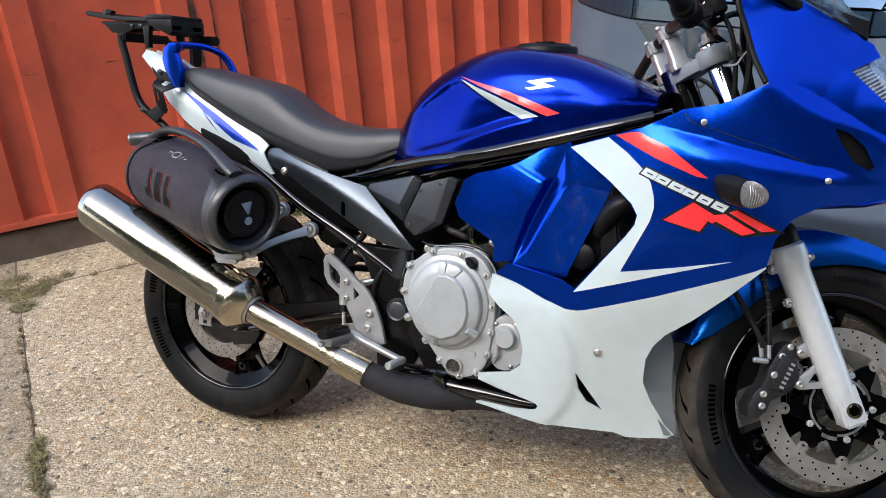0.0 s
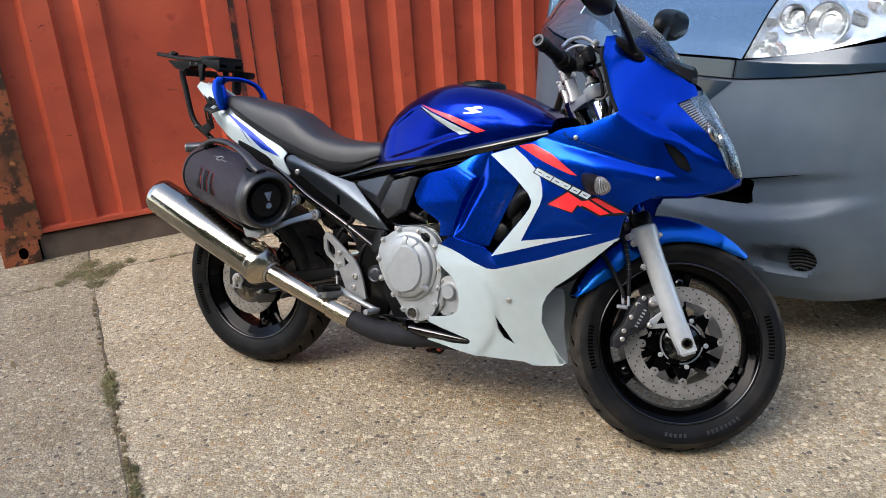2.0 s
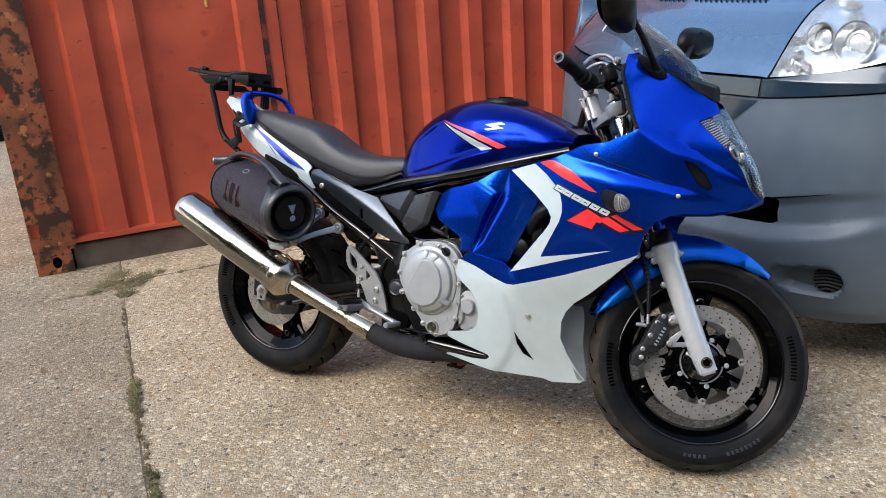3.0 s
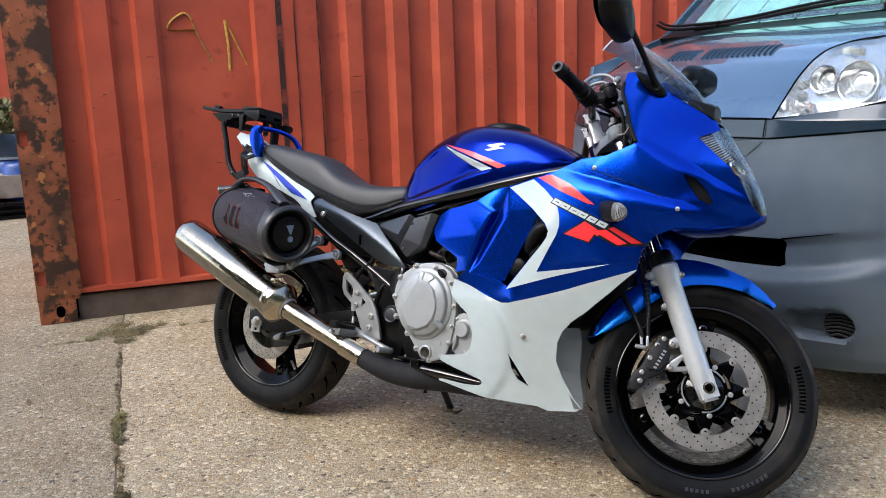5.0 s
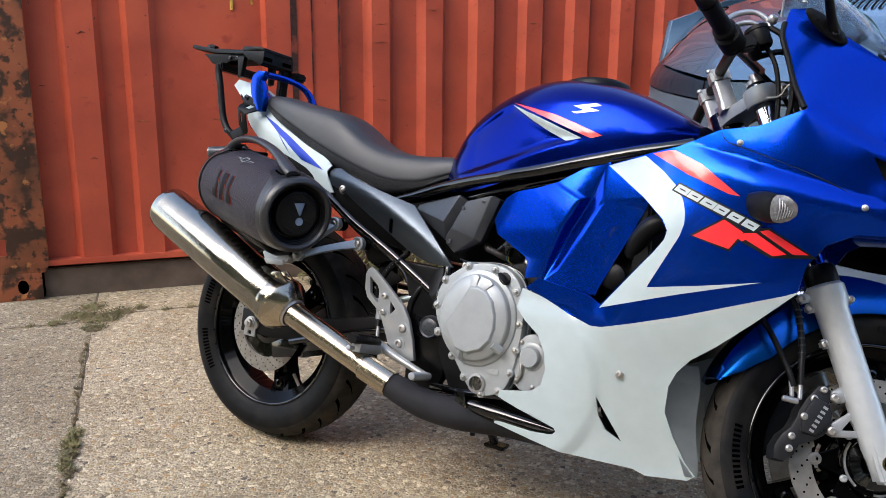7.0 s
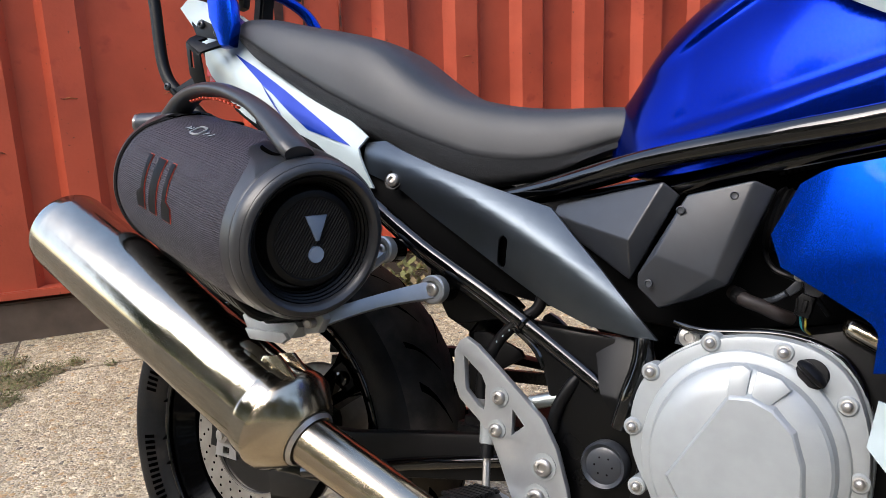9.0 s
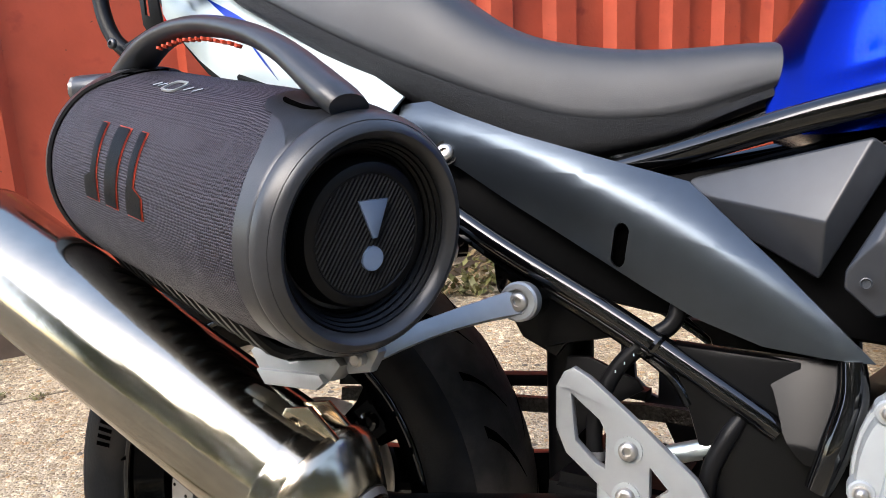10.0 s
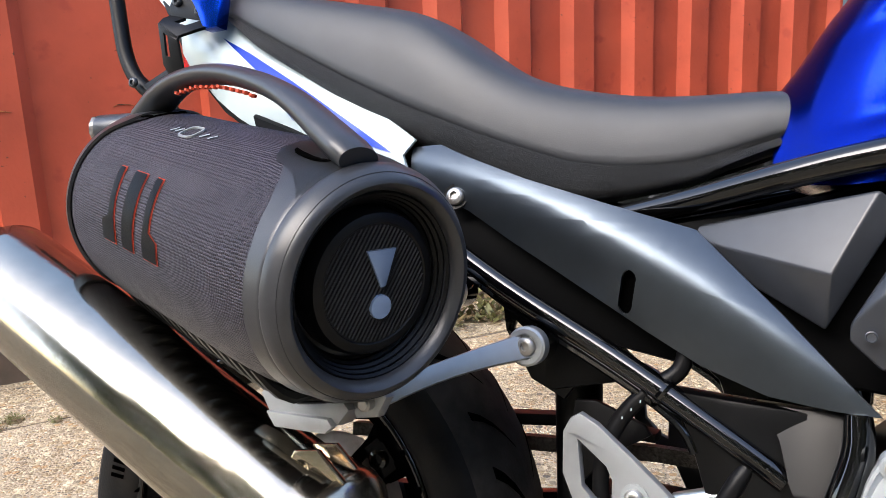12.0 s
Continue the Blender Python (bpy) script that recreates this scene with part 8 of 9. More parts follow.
def build_van():
    van = thing("van", VAN, "blue grey panel van with weathered grey bumper, parked nose on", "van")
    zs = [0.18, 0.24, 0.32, 0.45, 0.60, 0.78, 0.90, 0.965, 1.02, 1.08, 1.14, 1.19, 1.23, 1.262, 1.285, 1.30]
    ys = [0.06, 0.02, 0.0, -0.015, -0.01, 0.005, 0.02, 0.03, 0.07, 0.14, 0.235, 0.355, 0.49, 0.62, 0.72, 0.80]

    def depth(x, z):
        q = abs(x) / 0.88
        push = 0.05 * q**2 + 0.30 * q**5
        y = float(np.interp(z, zs, ys)) + push * (1 if z < 1.05 else max(0.35, 1 - (z - 1.05) * 2.2))
        ax = abs(x)
        step = lambda v: max(0.0, min(1.0, v)) ** 2 * (3 - 2 * max(0.0, min(1.0, v)))
        fold = lerp(ax, [0, 0.44, 0.54, 0.76], [0.578, 0.606, 0.627, 0.662])
        ledge = lerp(ax, [0.25, 0.43, 0.58, 0.78], [0.488, 0.495, 0.520, 0.577])
        y += 0.016 * step((0.80 - ax) / 0.22) * step((fold - z) / 0.034)
        y -= 0.040 * step((0.84 - ax) / 0.22) * step((ledge + 0.020 - z) / 0.056)
        y += 0.030 * step((0.40 - z) / 0.22)
        t = max(0.0, min(1.0, (ax - 0.50) / 0.105))
        d = math.hypot(ax - (0.50 + 0.105 * t), z - (0.344 + 0.006 * t)) / (0.036 + 0.010 * t)
        y += 0.050 * step((1.30 - d) / 0.62)
        return y

    H = lambda x, z: -depth(x, z)
    rise = lambda x: 0.16 * max(0.0, abs(x) - 0.37)
    xs = np.linspace(-0.88, 0.88, 45)
    lowline = [(x, 0.18 + 0.05 * (abs(x) / 0.88) ** 4) for x in xs]
    seam = [(x, 0.905 + rise(x) * 0.6) for x in xs]
    bandtop = [(x, 0.965 + rise(x)) for x in xs]
    near_half = [(0.25, 0.500), (0.425, 0.508), (0.449, 0.520), (0.445, 0.555), (0.452, 0.592), (0.440, 0.602), (0.22, 0.589)]
    intake = near_half + [(-x, z) for x, z in near_half[::-1]]
    bumper = part("bumper", shell(lowline + seam[::-1], H, 0.01, -1, 0.0125, 0.0, [intake]), van_bumper, van, "weathered unpainted grey plastic bumper")
    for poly, d in ((intake, -0.07),):
        cx, cz = sum(x for x, _ in poly) / len(poly), sum(z for _, z in poly) / len(poly)
        part("opening_back", shell([(cx + (x - cx) * 1.08, cz + (z - cz) * 1.15) for x, z in poly], H, 0.004, -1, 0.06, d), hole_black, bumper)
    for s in (1, -1):
        f = part("fog_grille", lathe([(0.046, -0.012), (0.046, 0.004), (0.042, 0.006), (0.0001, 0.004)], 28, ((0.604 * s, depth(0.604, 0.35) - 0.004, 0.350), (0.45 * s, -1, 0))), dark_plastic, bumper)
        for k in range(7):
            z = 0.350 + 0.0115 * (k - 3)
            h = math.sqrt(max(0.0, 0.041**2 - (z - 0.350) ** 2))
            y0 = depth(0.604, 0.35) - 0.012
            part("grille_bar", tube([((0.604 - h) * s, y0 - 0.45 * h, z - 0.004), (0.604 * s, y0 - 0.003, z + 0.005), ((0.604 + h) * s, y0 + 0.45 * h, z - 0.002)], 0.0032, 6, 3), grey_plastic, bumper)
    for s in (1, -1):
        part("bumper_seam", tube([(s * x, depth(x, z) - 0.001, z) for x, z in ((0.44, 0.601), (0.48, 0.610), (0.54, 0.622), (0.60, 0.634))], [0.003, 0.002, 0.0014, 0.0006], 6, 4), hole_black, bumper)
        part("band_seam", tube([(s * 0.352, depth(0.352, z) - 0.0135, z) for z in (0.912, 0.94, 0.968)], 0.0018, 6, 2), hole_black, van)
    part("shaded_nose", shell([(-0.345, 0.898), (-0.25, 0.815), (0.25, 0.815), (0.345, 0.898)], H, 0.004, -1, 0.03, 0.003), van_dark, van, "shaded blue grey paint below the bonnet")
    part("band", shell([(x, z + 0.006) for x, z in seam] + bandtop[::-1], H, 0.01, -1, 0.03, 0.008), van_dark, van, "dark painted strip above the bumper")
    # bonnet between the lamps
    lamp_in = [(0.366, 0.969), (0.371, 1.0), (0.369, 1.05), (0.360, 1.10), (0.350, 1.15), (0.350, 1.180), (0.385, 1.203), (0.45, 1.213), (0.58, 1.220)]
    hood = [(-(0.66 + (x - 0.36) * 0.44), z) for x, z in lamp_in[::-1]] + [(-0.64, 1.012), (-0.34, 0.972), (0.34, 0.972)] + lamp_in + [(0.74, 1.20), (0.80, 1.235), (0.80, 1.30), (0.40, 1.30), (0, 1.30), (-0.40, 1.30), (-0.80, 1.30), (-0.80, 1.235), (-0.74, 1.20)]
    bonnet = part("bonnet", shell(hood, H, 0.008, -1, 0.02, 0.004), van_paint, van, "glossy blue grey bonnet", 30)
    for x0, n in ((-0.155, 14), (-0.33, 6)):
        for k in range(n):
            x = x0 + 0.023 * k
            pts = [(x - 0.03 * t, depth(x - 0.03 * t, 1.172 + 0.035 * t) - 0.0035, 1.172 + 0.035 * t + 0.002) for t in (0, 0.5, 1)]
            part("bonnet_slot", tube(pts, 0.0036, 6, 2), hole_black, bonnet)
            part("slot_edge", tube([(a + 0.007, b - 0.002, c) for a, b, c in pts], 0.0022, 5, 2), van_paint, bonnet)
    # headlamps
    outline = lamp_in + [(0.70, 1.215), (0.80, 1.185), (0.835, 1.15), (0.84, 1.085), (0.737, 1.042), (0.64, 1.012), (0.539, 0.989), (0.44, 0.976)]
    for s in (1, -1):
        o = [(x, z) if s > 0 else (-(0.66 + (x - 0.36) * 0.44), z) for x, z in outline]
        lamp = part("headlamp", shell(o, lambda x, z: H(x, z) * 1.0, 0.004, -1, 0.03, -0.045), reflector, van, "large clear headlamp with chrome bowls")
        for x, z, r in ((0.556, 1.066, 0.058), (0.715, 1.105, 0.060), (0.452, 1.078, 0.040)) if s > 0 else ():
            y = depth(x, z)
            part("bowl", lathe([(0.004, 0.0), (r * 0.45, 0.004), (r * 0.8, 0.02), (r, 0.045), (r * 1.08, 0.046), (r * 1.12, 0.03)], 36, ((x * s, y + 0.042, z), (0.1 * s, -1, 0.15))), reflector, lamp)
            part("projector", lathe([(r * 0.62, 0.0), (r * 0.62, 0.012), (r * 0.5, 0.014), (r * 0.45, 0.008), (r * 0.2, 0.010), (0.0001, 0.012)], 28, ((x * s, y + 0.036, z), (0.1 * s, -1, 0.15))), mat("projector glass", (0.62, 0.65, 0.67), 0.25, 0.6, 0.3, 0.2, 60, 0.4, 60) if "projector glass" not in bpy.data.materials else bpy.data.materials["projector glass"], lamp)
        rr = random.Random(7)
        for k in range(60 if s > 0 else 0):
            x, z = rr.uniform(0.38, 0.80), rr.uniform(0.985, 1.19)
            if z < 0.992 + (x - 0.37) * 0.2 or min(math.hypot(x - a, z - b) for a, b in ((0.556, 1.066), (0.715, 1.105), (0.452, 1.078))) < 0.062:
                continue
            part("facet", box((-0.024, 0.022, -0.013), (0.024, 0.034, 0.013), 0.003, None, Matrix.Translation((x, depth(x, z), z)) @ Matrix.Rotation(rr.uniform(-0.5, 0.5), 4, "X") @ Matrix.Rotation(rr.uniform(-0.5, 0.5), 4, "Y") @ Matrix.Rotation(rr.uniform(-0.4, 0.4), 4, "Z")), reflector, lamp)
        lens = part("lens", shell(o, H, 0.004, -1, 0.025, 0.003), clear_glass, lamp, "clear plastic lens")
        lens.visible_shadow = False
        edge = [(x, depth(x, z) - 0.004, z) for x, z in o]
        part("lamp_seam", tube(edge + [edge[0]], 0.0025, 6, 2), hole_black, lamp)
        bm = bmesh.new()
        f0, f1 = [[bm.verts.new((x, y + d, z)) for x, y, z in edge] for d in (0.006, 0.052)]
        for k in range(len(edge)):
            bm.faces.new((f0[k], f0[(k + 1) % len(edge)], f1[(k + 1) % len(edge)], f1[k]))
        part("lamp_wall", bm, reflector, lamp)
    # sides with wheel arches, screen, roof
    for s in (1, -1):
        arch = [(0.80 + 0.37 * math.cos(t), 0.33 + 0.37 * math.sin(t)) for t in np.linspace(math.pi * 1.12, -0.12 * math.pi, 17)]
        poly = [(0.36, 0.22)] + [(y, z) for y, z in arch] + [(1.2, 0.20), (4.2, 0.25), (4.25, 1.85), (1.75, 1.86), (1.45, 1.80), (0.84, 1.30), (0.40, 1.17), (0.36, 1.0)]
        part("side_panel", prism(poly, -0.012, 0.012, (), 0.004, None, Matrix.Translation((0.872 * s, 0, 0)) @ Matrix(((0, 1, 0, 0), (1, 0, 0, 0), (0, 0, 1, 0), (0, 0, 0, 1)))), van_paint, van)
        part("bumper_corner", prism([(0.34, 0.22), (0.34, 0.95), (0.46, 0.93), (0.50, 0.62), (0.44, 0.45), (0.43, 0.24)], -0.01, 0.018, (), 0.006, None, Matrix.Translation((0.872 * s, 0, 0)) @ Matrix(((0, s, 0, 0), (1, 0, 0, 0), (0, 0, 1, 0), (0, 0, 0, 1)))), van_bumper, van)
        t = part("wheel", lathe(tyre_profile(0.31, 0.20, 0.10), 56, ((0.78 * s, 0.80, 0.31), (1, 0, 0))), rubber, van, "black van tyre")
        part("wheel_rim", lathe([(0.198, -0.05), (0.198, 0.05), (0.16, 0.02), (0.06, 0.03), (0.0001, 0.03)], 36, ((0.78 * s, 0.80, 0.31), (s, 0, 0))), bolt_steel, t)
    part("underbody", box((-0.80, 0.30, 0.20), (0.80, 4.2, 0.62), 0.05), dark_plastic, van)
    part("engine_bay", box((-0.70, 0.22, 0.45), (0.70, 0.80, 0.95), 0.03), dark_plastic, van)
    part("scuttle", loft([[(x, y, z) for y, z in ((0.78, 1.292), (0.88, 1.325), (0.90, 1.315), (0.80, 1.26))] for x in (-0.83, 0, 0.83)]), dark_plastic, van)
    bm = bmesh.new()
    g = [[bm.verts.new((x, 0.86 + 0.62 * t - 0.08 * (1 - (x / 0.8) ** 2) * (1 - t * 0.5), 1.325 + 0.50 * t)) for t in np.linspace(0, 1, 7)] for x in np.linspace(-0.80, 0.80, 13)]
    for a, b in zip(g, g[1:]):
        for k in range(6):
            bm.faces.new((a[k], b[k], b[k + 1], a[k + 1]))
    bmesh.ops.solidify(bm, geom=bm.faces[:], thickness=0.005)
    glass = part("windscreen", bm, clear_glass, van, "windscreen with turquoise sun shade behind")
    glass.visible_shadow = False
    for k in range(8):
        x0, x1 = -0.74 + 0.185 * k, -0.74 + 0.185 * (k + 1)
        part("sun_shade", loft([[(x, 0.93 + 0.58 * t - 0.05 * (1 - (x / 0.8) ** 2) + (0.02 if (x == x0) else 0.0), 1.335 + 0.47 * t + dz) for x, dz in ((x0, 0), (x1, 0), (x1, -0.006), (x0, -0.006))] for t in (0, 0.5, 1)]), shade_foil, glass)
    part("roof", loft([[(x * q, y, z) for x, z in ((-0.86, 1.80), (-0.78, 1.86), (0, 1.89), (0.78, 1.86), (0.86, 1.80), (0, 1.78))] for y, q in ((1.46, 0.95), (2.0, 1.0), (4.25, 1.0))]), van_paint, van)
    part("back_wall", box((-0.86, 4.2, 0.25), (0.86, 4.25, 1.85)), van_paint, van)
    part("cabin_inside", box((-0.80, 1.60, 0.9), (0.80, 1.65, 1.80)), dark_plastic, van)
    for pts in ([(-0.64, 0.81, 1.318), (-0.35, 0.81, 1.335), (-0.05, 0.82, 1.362), (0.25, 0.83, 1.372), (0.55, 0.85, 1.355)], [(-0.92, 0.86, 1.362), (-0.78, 0.81, 1.330), (-0.50, 0.79, 1.325)]):
        wp = part("wiper", tube(pts, 0.008, 8, 4), dark_plastic, van, "black wiper arm and blade")
        part("wiper_blade", tube([(x, y + 0.012, z + 0.016) for x, y, z in pts], 0.006, 6, 3), rubber_hose, wp)
    part("washer_jet", lathe([(0.03, 0), (0.03, 0.02), (0.02, 0.035), (0.0001, 0.036)], 16, ((0.28, 0.80, 1.325), (0, -0.3, 1))), dark_plastic, van)
    for s in (1, -1):
        part("door_mirror", box((0.90 * s - 0.08, 1.15, 1.25), (0.90 * s + 0.13 * s * s, 1.28, 1.48), 0.04), dark_plastic, van)
    return van


van = build_van()


# ---------- weeds, leaves, clutter ----------
def leaf_mesh(spots, seed, size=(0.006, 0.02), height=0.04):
    """Small pointed leaves scattered round spots of (x, y, radius, count)."""
    rr = random.Random(seed)
    V, F = [], []
    for x, y, rad, n in spots:
        for _ in range(n):
            a, r = rr.uniform(0, 6.283), rad * rr.random() ** 0.7
            c = Vector((x + r * math.cos(a), y + r * math.sin(a), rr.random() ** 2 * height + 0.001))
            t, tilt, L = rr.uniform(0, 6.283), rr.uniform(0.1, 1.1), rr.uniform(*size)
            d = Vector((math.cos(t) * math.cos(tilt), math.sin(t) * math.cos(tilt), math.sin(tilt)))
            s = Vector((-math.sin(t), math.cos(t), 0)) * L * 0.28
            i = len(V)
            V += [c, c + d * L * 0.5 + s, c + d * L, c + d * L * 0.5 - s]
            F.append((i, i + 1, i + 2, i + 3))
    me = bpy.data.meshes.new("leaves")
    me.from_pydata(V, [], F)
    return me


def stuff(name, me, material, m, label, category):
    me.materials.append(material)
    ob = new(name, me)
    ob.matrix_world = m
    return tagged(ob, label, category, kind="stuff")


AT = WALL
# local y is into the container, so the yard lies at negative y
clump = [(0.25, -0.385, 0.035, 240), (0.32, -0.31, 0.06, 500), (0.38, -0.20, 0.06, 420), (0.42, -0.36, 0.085, 900), (0.395, -0.49, 0.05, 380), (0.49, -0.30, 0.05, 320), (0.56, -0.266, 0.03, 160), (0.66, -0.325, 0.02, 60), (0.76, -0.318, 0.02, 60), (0.16, -0.39, 0.02, 60)]
rj = random.Random(41)
joint_x = lambda y: lerp(-y, [0.9, 1.25, 1.50, 1.80, 2.20, 3.0], [0.376, 0.379, 0.385, 0.387, 0.407, 0.40])
seam = []
for y0, y1, n, r0, r1 in ((-0.60, -1.42, 20, 0.005, 0.011), (-1.45, -1.69, 16, 0.013, 0.024), (-1.70, -2.08, 12, 0.006, 0.012), (-2.08, -2.31, 12, 0.010, 0.020), (-2.33, -3.2, 14, 0.006, 0.012)):
    for k in range(n):
        y, r = y0 + (y1 - y0) * (k + rj.random()) / n, rj.uniform(r0, r1)
        seam.append((joint_x(y) + rj.uniform(-0.5, 0.5) * r, y, r, int(r * 4200)))
stuff("weed_patch", leaf_mesh(clump + [c for c in seam if c[2] > 0.012], 3, (0.003, 0.010), 0.014), leaf, AT, "low green moss and weeds on the concrete joint", "weeds")
stuff("dry_weeds", leaf_mesh([(x + 0.008, y, r * 1.1, n // 2) for x, y, r, n in clump] + seam, 5, (0.003, 0.010), 0.010), dry_leaf, AT, "dry brown weeds and moss in the joint", "weeds")


def moss_mats():
    """Flat uneven cushions of soil and moss over the joint."""
    V, F = [], []
    for x, y, r, n in clump + seam:
        if n < 34:
            continue
        i, m = len(V), 22
        V.append((x, y, 0.006))
        for ring, (q, h) in enumerate(((0.55, 0.0055), (0.95, 0.0012))):
            for k in range(m):
                a = 2 * math.pi * k / m
                rr = 0.85 * r * q * (1 + 0.8 * noise.noise(Vector((x * 9 + math.cos(a) * 1.7, y * 9 + math.sin(a) * 1.7, ring * 0.4))))
                V.append((x + rr * math.cos(a), y + rr * math.sin(a), h))
        for k in range(m):
            j = (k + 1) % m
            F.append((i, i + 1 + k, i + 1 + j))
            F.append((i + 1 + k, i + 1 + m + k, i + 1 + m + j, i + 1 + j))
    me = bpy.data.meshes.new("moss_mat")
    me.from_pydata(V, [], F)
    return me


stuff("moss_mat", moss_mats(), moss_soil, AT, "brown soil and moss cushions over the joint", "moss")
base = [(1.3 + 0.06 * k, -0.10 - 0.05 * (k % 3), 0.06, 60) for k in range(24)]
stuff("weed_strip", leaf_mesh(base, 8, (0.015, 0.05), 0.16), leaf, AT, "tall green weeds along the foot of the container", "weeds")
stuff("weed_strip_dry", leaf_mesh([(x + 0.02, y - 0.02, r, n // 2) for x, y, r, n in base], 9, (0.015, 0.045), 0.16), dry_leaf, AT, "yellowed weeds along the foot of the container", "weeds")
rl = random.Random(12)
stuff("fallen_leaves", leaf_mesh([(rl.uniform(-4, 1), rl.uniform(-3, 0.2), 0.3, 3) for _ in range(30)], 10, (0.015, 0.04), 0.004), dry_leaf, AT, "scattered fallen leaves on the yard", "leaves")


def build_clutter():
    at = lambda x, y, z=0, r=40: pose(x, y, z, 0, 0, r)
    d = thing("plastic_drum", at(-5.50, 6.95), "blue plastic drum behind the container", "drum", "drums")
    part("drum_body", lathe([(0.001, 0.001), (0.16, 0.0), (0.18, 0.03), (0.175, 0.16), (0.185, 0.18), (0.185, 0.34), (0.175, 0.36), (0.18, 0.48), (0.15, 0.52), (0.001, 0.53)], 32, ((0, 0, 0), (0, 0, 1))), blue_plastic, d)
    for x, y in ((-5.82, 7.18), (-5.18, 6.72), (-6.15, 7.40)):
        copy_thing(d, at(x, y, 0.0, 10))
    pal = thing("pallet_stack", at(-5.50, 6.50), "dark stacked pallets on the ground", "pallets")
    for k in range(3):
        for j in range(5):
            part("board", box((-0.7, -0.4 + 0.17 * j, 0.005 + 0.06 * k), (0.7, -0.29 + 0.17 * j, 0.035 + 0.06 * k), 0.003), dark_plastic, pal)
        for x in (-0.65, 0.0, 0.65):
            part("bearer", box((x - 0.045, -0.4, 0.035 + 0.06 * k), (x + 0.045, 0.39, 0.065 + 0.06 * k), 0.003), dark_plastic, pal)
    bx = part("pale_crate", box((-0.45, -0.2, 0.185), (0.45, 0.2, 0.41), 0.01), pale_board)
    bx.matrix_world = at(-5.45, 6.50)
    tagged(bx, "pale board crate resting on the pallets", "crate")
    sh = part("white_plank", box((-0.9, -0.2, 0.532), (0.9, 0.25, 0.56), 0.005), white)
    sh.matrix_world = at(-5.60, 7.00)
    tagged(sh, "white plank lying on the drums", "plank")
    bm = loft([[(x, -0.15 + 0.35 * t, 0.562 + h * math.sin(math.pi * t) ** 0.5 + 0.02 * math.sin(9 * x + 7 * t)) for t in np.linspace(0, 1, 9)] for x, h in ((-0.8, 0.05), (-0.6, 0.20), (-0.3, 0.24), (0.0, 0.27), (0.35, 0.22), (0.6, 0.18), (0.8, 0.04))])
    cb = part("grey_sheet", bm, van_bumper)
    cb.matrix_world = at(-5.62, 7.02)
    tagged(cb, "grey covered pile on the plank", "pile")
    me = leaf_mesh([(-5.85 + 0.15 * k, 6.95 - 0.08 * k, 0.18, 200) for k in range(6)], 14, (0.05, 0.12), 0.30)
    stuff("shrub", me, leaf, pose(0, 0, 0.80), "leafy green shrub on top of the pile", "shrub")
    far = part("far_container", box((-3, -1.2, 0.0), (3, 1.2, 2.6), 0.02), cont_red)
    far.matrix_world = pose(-8.6, 9.2, 0, 0, 0, 40)
    tagged(far, "dark red container standing further back", "shipping container")


build_clutter()


# trees across the yard, behind the camera's side
def build_trees():
    rr = random.Random(21)
    V, F = [], []
    for _ in range(100000):
        x = rr.uniform(-24, 24)
        top = 11.6 + 1.5 * math.sin(x * 0.7) + 0.8 * math.sin(x * 1.9 + 1)
        z = 0.3 + (top - 0.3) * rr.random() ** 0.8
        c = Vector((x, -11.5 + rr.gauss(0, 1.0) + 0.02 * x * x * 0.4, z))
        L = rr.uniform(0.10, 0.26)
        a, b = Vector((rr.gauss(0, 1), rr.gauss(0, 1), rr.gauss(0, 1))).normalized(), Vector((rr.gauss(0, 1), rr.gauss(0, 1), rr.gauss(0, 1)))
        b = (b - a * b.dot(a)).normalized()
        i = len(V)
        V += [c - a * L, c + b * L * 0.5, c + a * L, c - b * L * 0.5]
        F.append((i, i + 1, i + 2, i + 3))
    me = bpy.data.meshes.new("tree_row")
    me.from_pydata(V, [], F)
    stuff("tree_row", me, leaf, Matrix(), "row of leafy green trees across the yard", "trees")


build_trees()


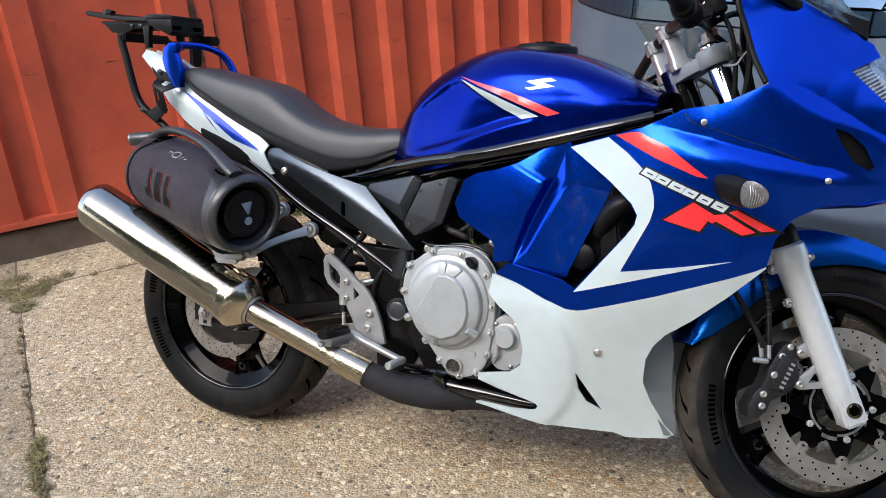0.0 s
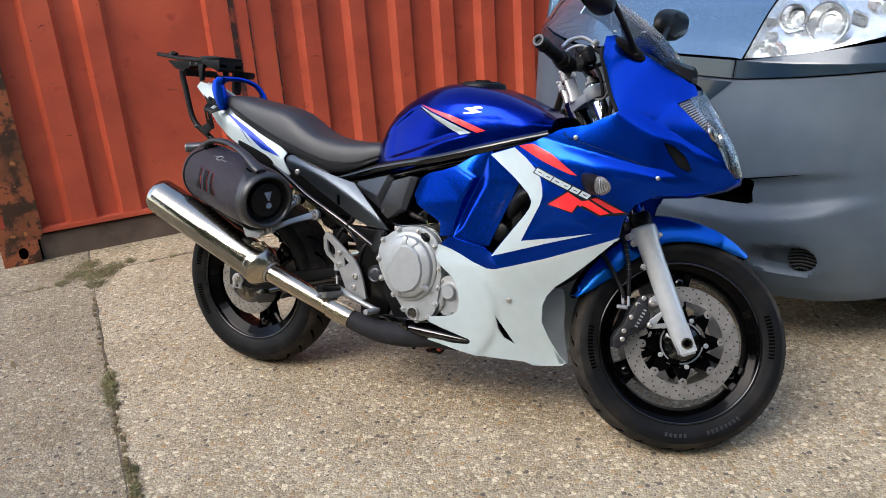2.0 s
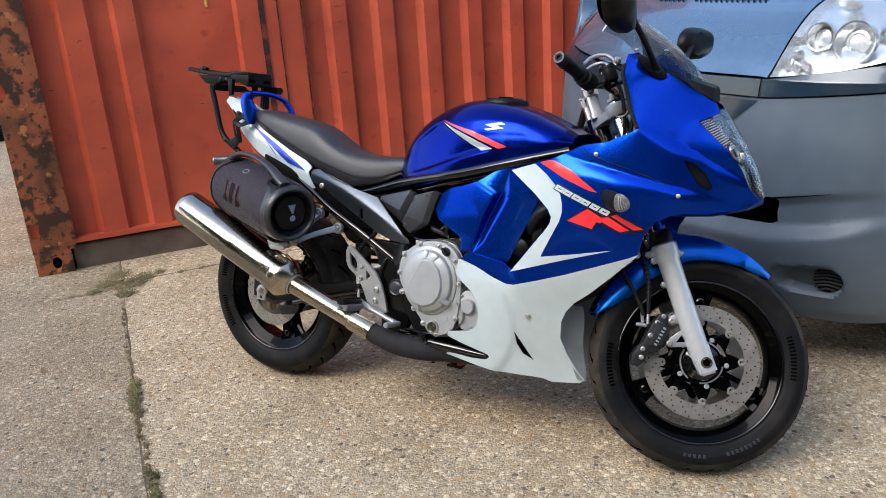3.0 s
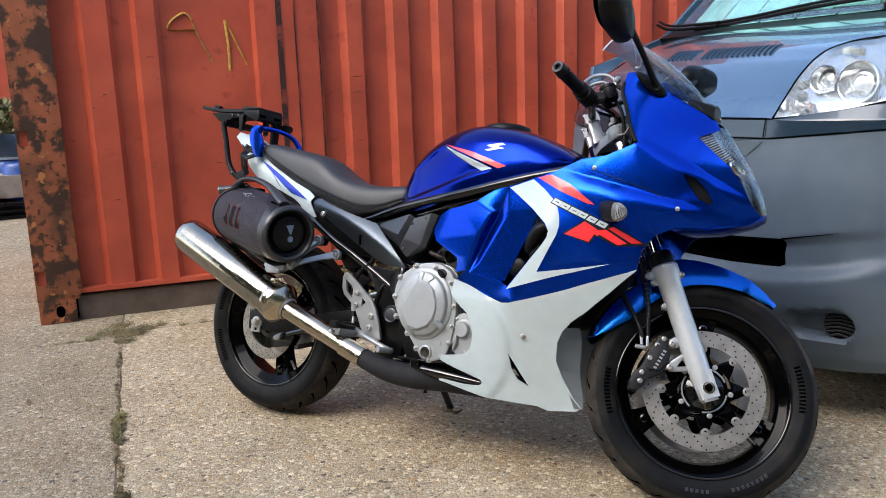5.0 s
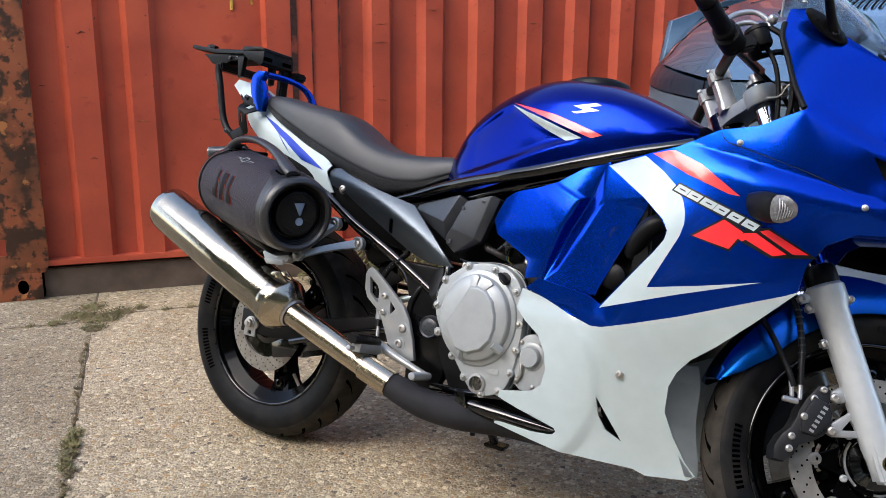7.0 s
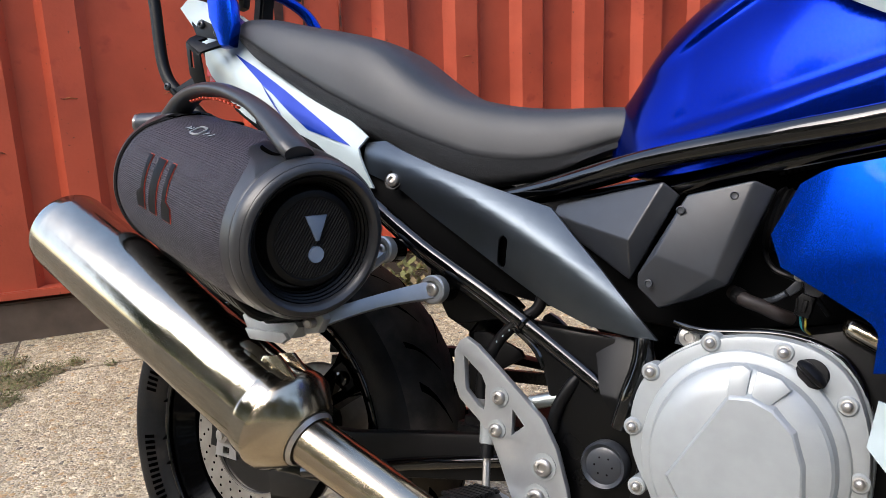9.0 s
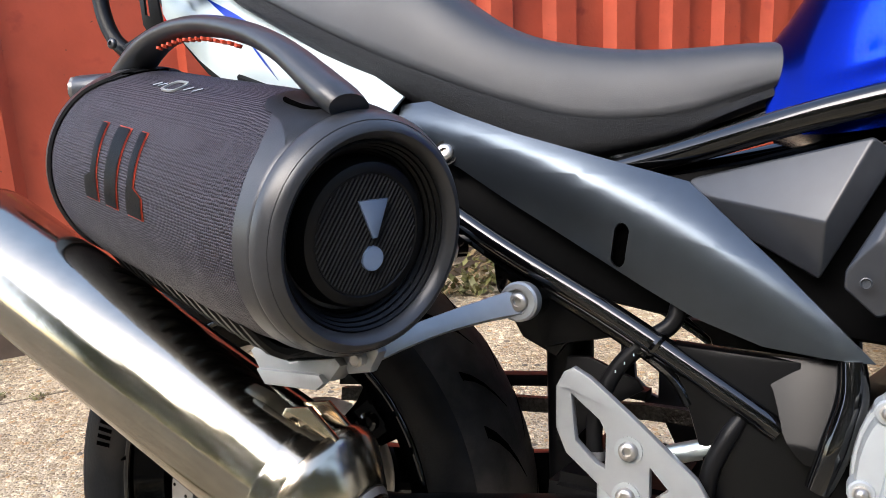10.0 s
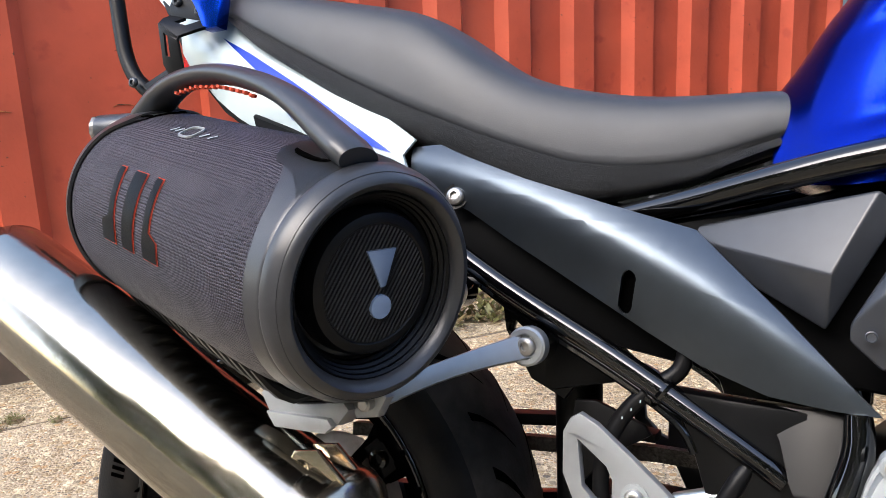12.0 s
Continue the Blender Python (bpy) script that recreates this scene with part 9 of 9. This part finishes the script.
# ---------- paving slabs ----------
def build_slabs():
    rr = random.Random(2)
    cols = [(-9.0, -3.4), (-3.392, 0.381), (0.389, 4.3), (4.308, 9.5)]
    rows = {0: [(-0.385, 6.0), (-4.6, -0.393), (-9.0, -4.615)], 1: [(-0.385, 6.0), (-4.6, -0.393), (-9.0, -4.615)], 2: [(-0.305, 6.0), (-4.2, -0.32), (-9.0, -4.215)], 3: [(-0.305, 6.0), (-4.2, -0.32), (-9.0, -4.215)]}
    for c, (x0, x1) in enumerate(cols):
        for y0, y1 in rows[c]:
            edge = []
            for a, b in (((x0, y0), (x1, y0)), ((x1, y0), (x1, y1)), ((x1, y1), (x0, y1)), ((x0, y1), (x0, y0))):
                n = max(2, int(math.hypot(b[0] - a[0], b[1] - a[1]) / 0.08))
                n = min(n, 60)
                for k in range(n):
                    t = k / n
                    j = 0.004 if k else 0.0
                    edge.append((a[0] + (b[0] - a[0]) * t + rr.uniform(-j, j), a[1] + (b[1] - a[1]) * t + rr.uniform(-j, j)))
            bm = bmesh.new()
            top = [bm.verts.new((x, y, 0)) for x, y in edge]
            low = [bm.verts.new((x, y, -0.0135)) for x, y in edge]
            bm.faces.new(top)
            for i in range(len(top)):
                k = (i + 1) % len(top)
                bm.faces.new((top[i], low[i], low[k], top[k]))
            s = part("slab", bm, dark_concrete if c < 2 else concrete, ground, smooth=0)
            s.matrix_parent_inverse = Matrix()
            s.matrix_world = WALL
    strip = part("joint_soil", merge(box((0.372, -6.0, -0.0138), (0.398, 4.0, -0.0025)), merge(box((-6, -0.396, -0.0138), (0.385, -0.382, -0.0025)), box((0.385, -0.322, -0.0138), (6, -0.302, -0.0025)))), dirt, ground)
    strip.matrix_world = WALL

    # hairline cracks
    for pts in ([(0.143, -1.098), (0.19, -1.07), (0.239, -1.042), (0.29, -1.035), (0.36, -1.014)], [(-0.30, -0.90), (-0.20, -0.96), (-0.08, -1.02), (0.02, -1.09), (0.143, -1.098)]):
        path = spline([(x, y, 0.0006) for x, y in pts], 6)
        bm = bmesh.new()
        L, Rr = [], []
        for k, p in enumerate(path):
            w = 0.0022 * (0.6 + abs(noise.noise(p * 40)))
            j = 0.004 * noise.noise(p * 70)
            L.append(bm.verts.new((p.x, p.y + j + w, p.z)))
            Rr.append(bm.verts.new((p.x, p.y + j - w, p.z)))
        for k in range(len(L) - 1):
            bm.faces.new((L[k], L[k + 1], Rr[k + 1], Rr[k]))
        c = part("crack", bm, dirt, ground, smooth=0)
        c.matrix_world = WALL


build_slabs()
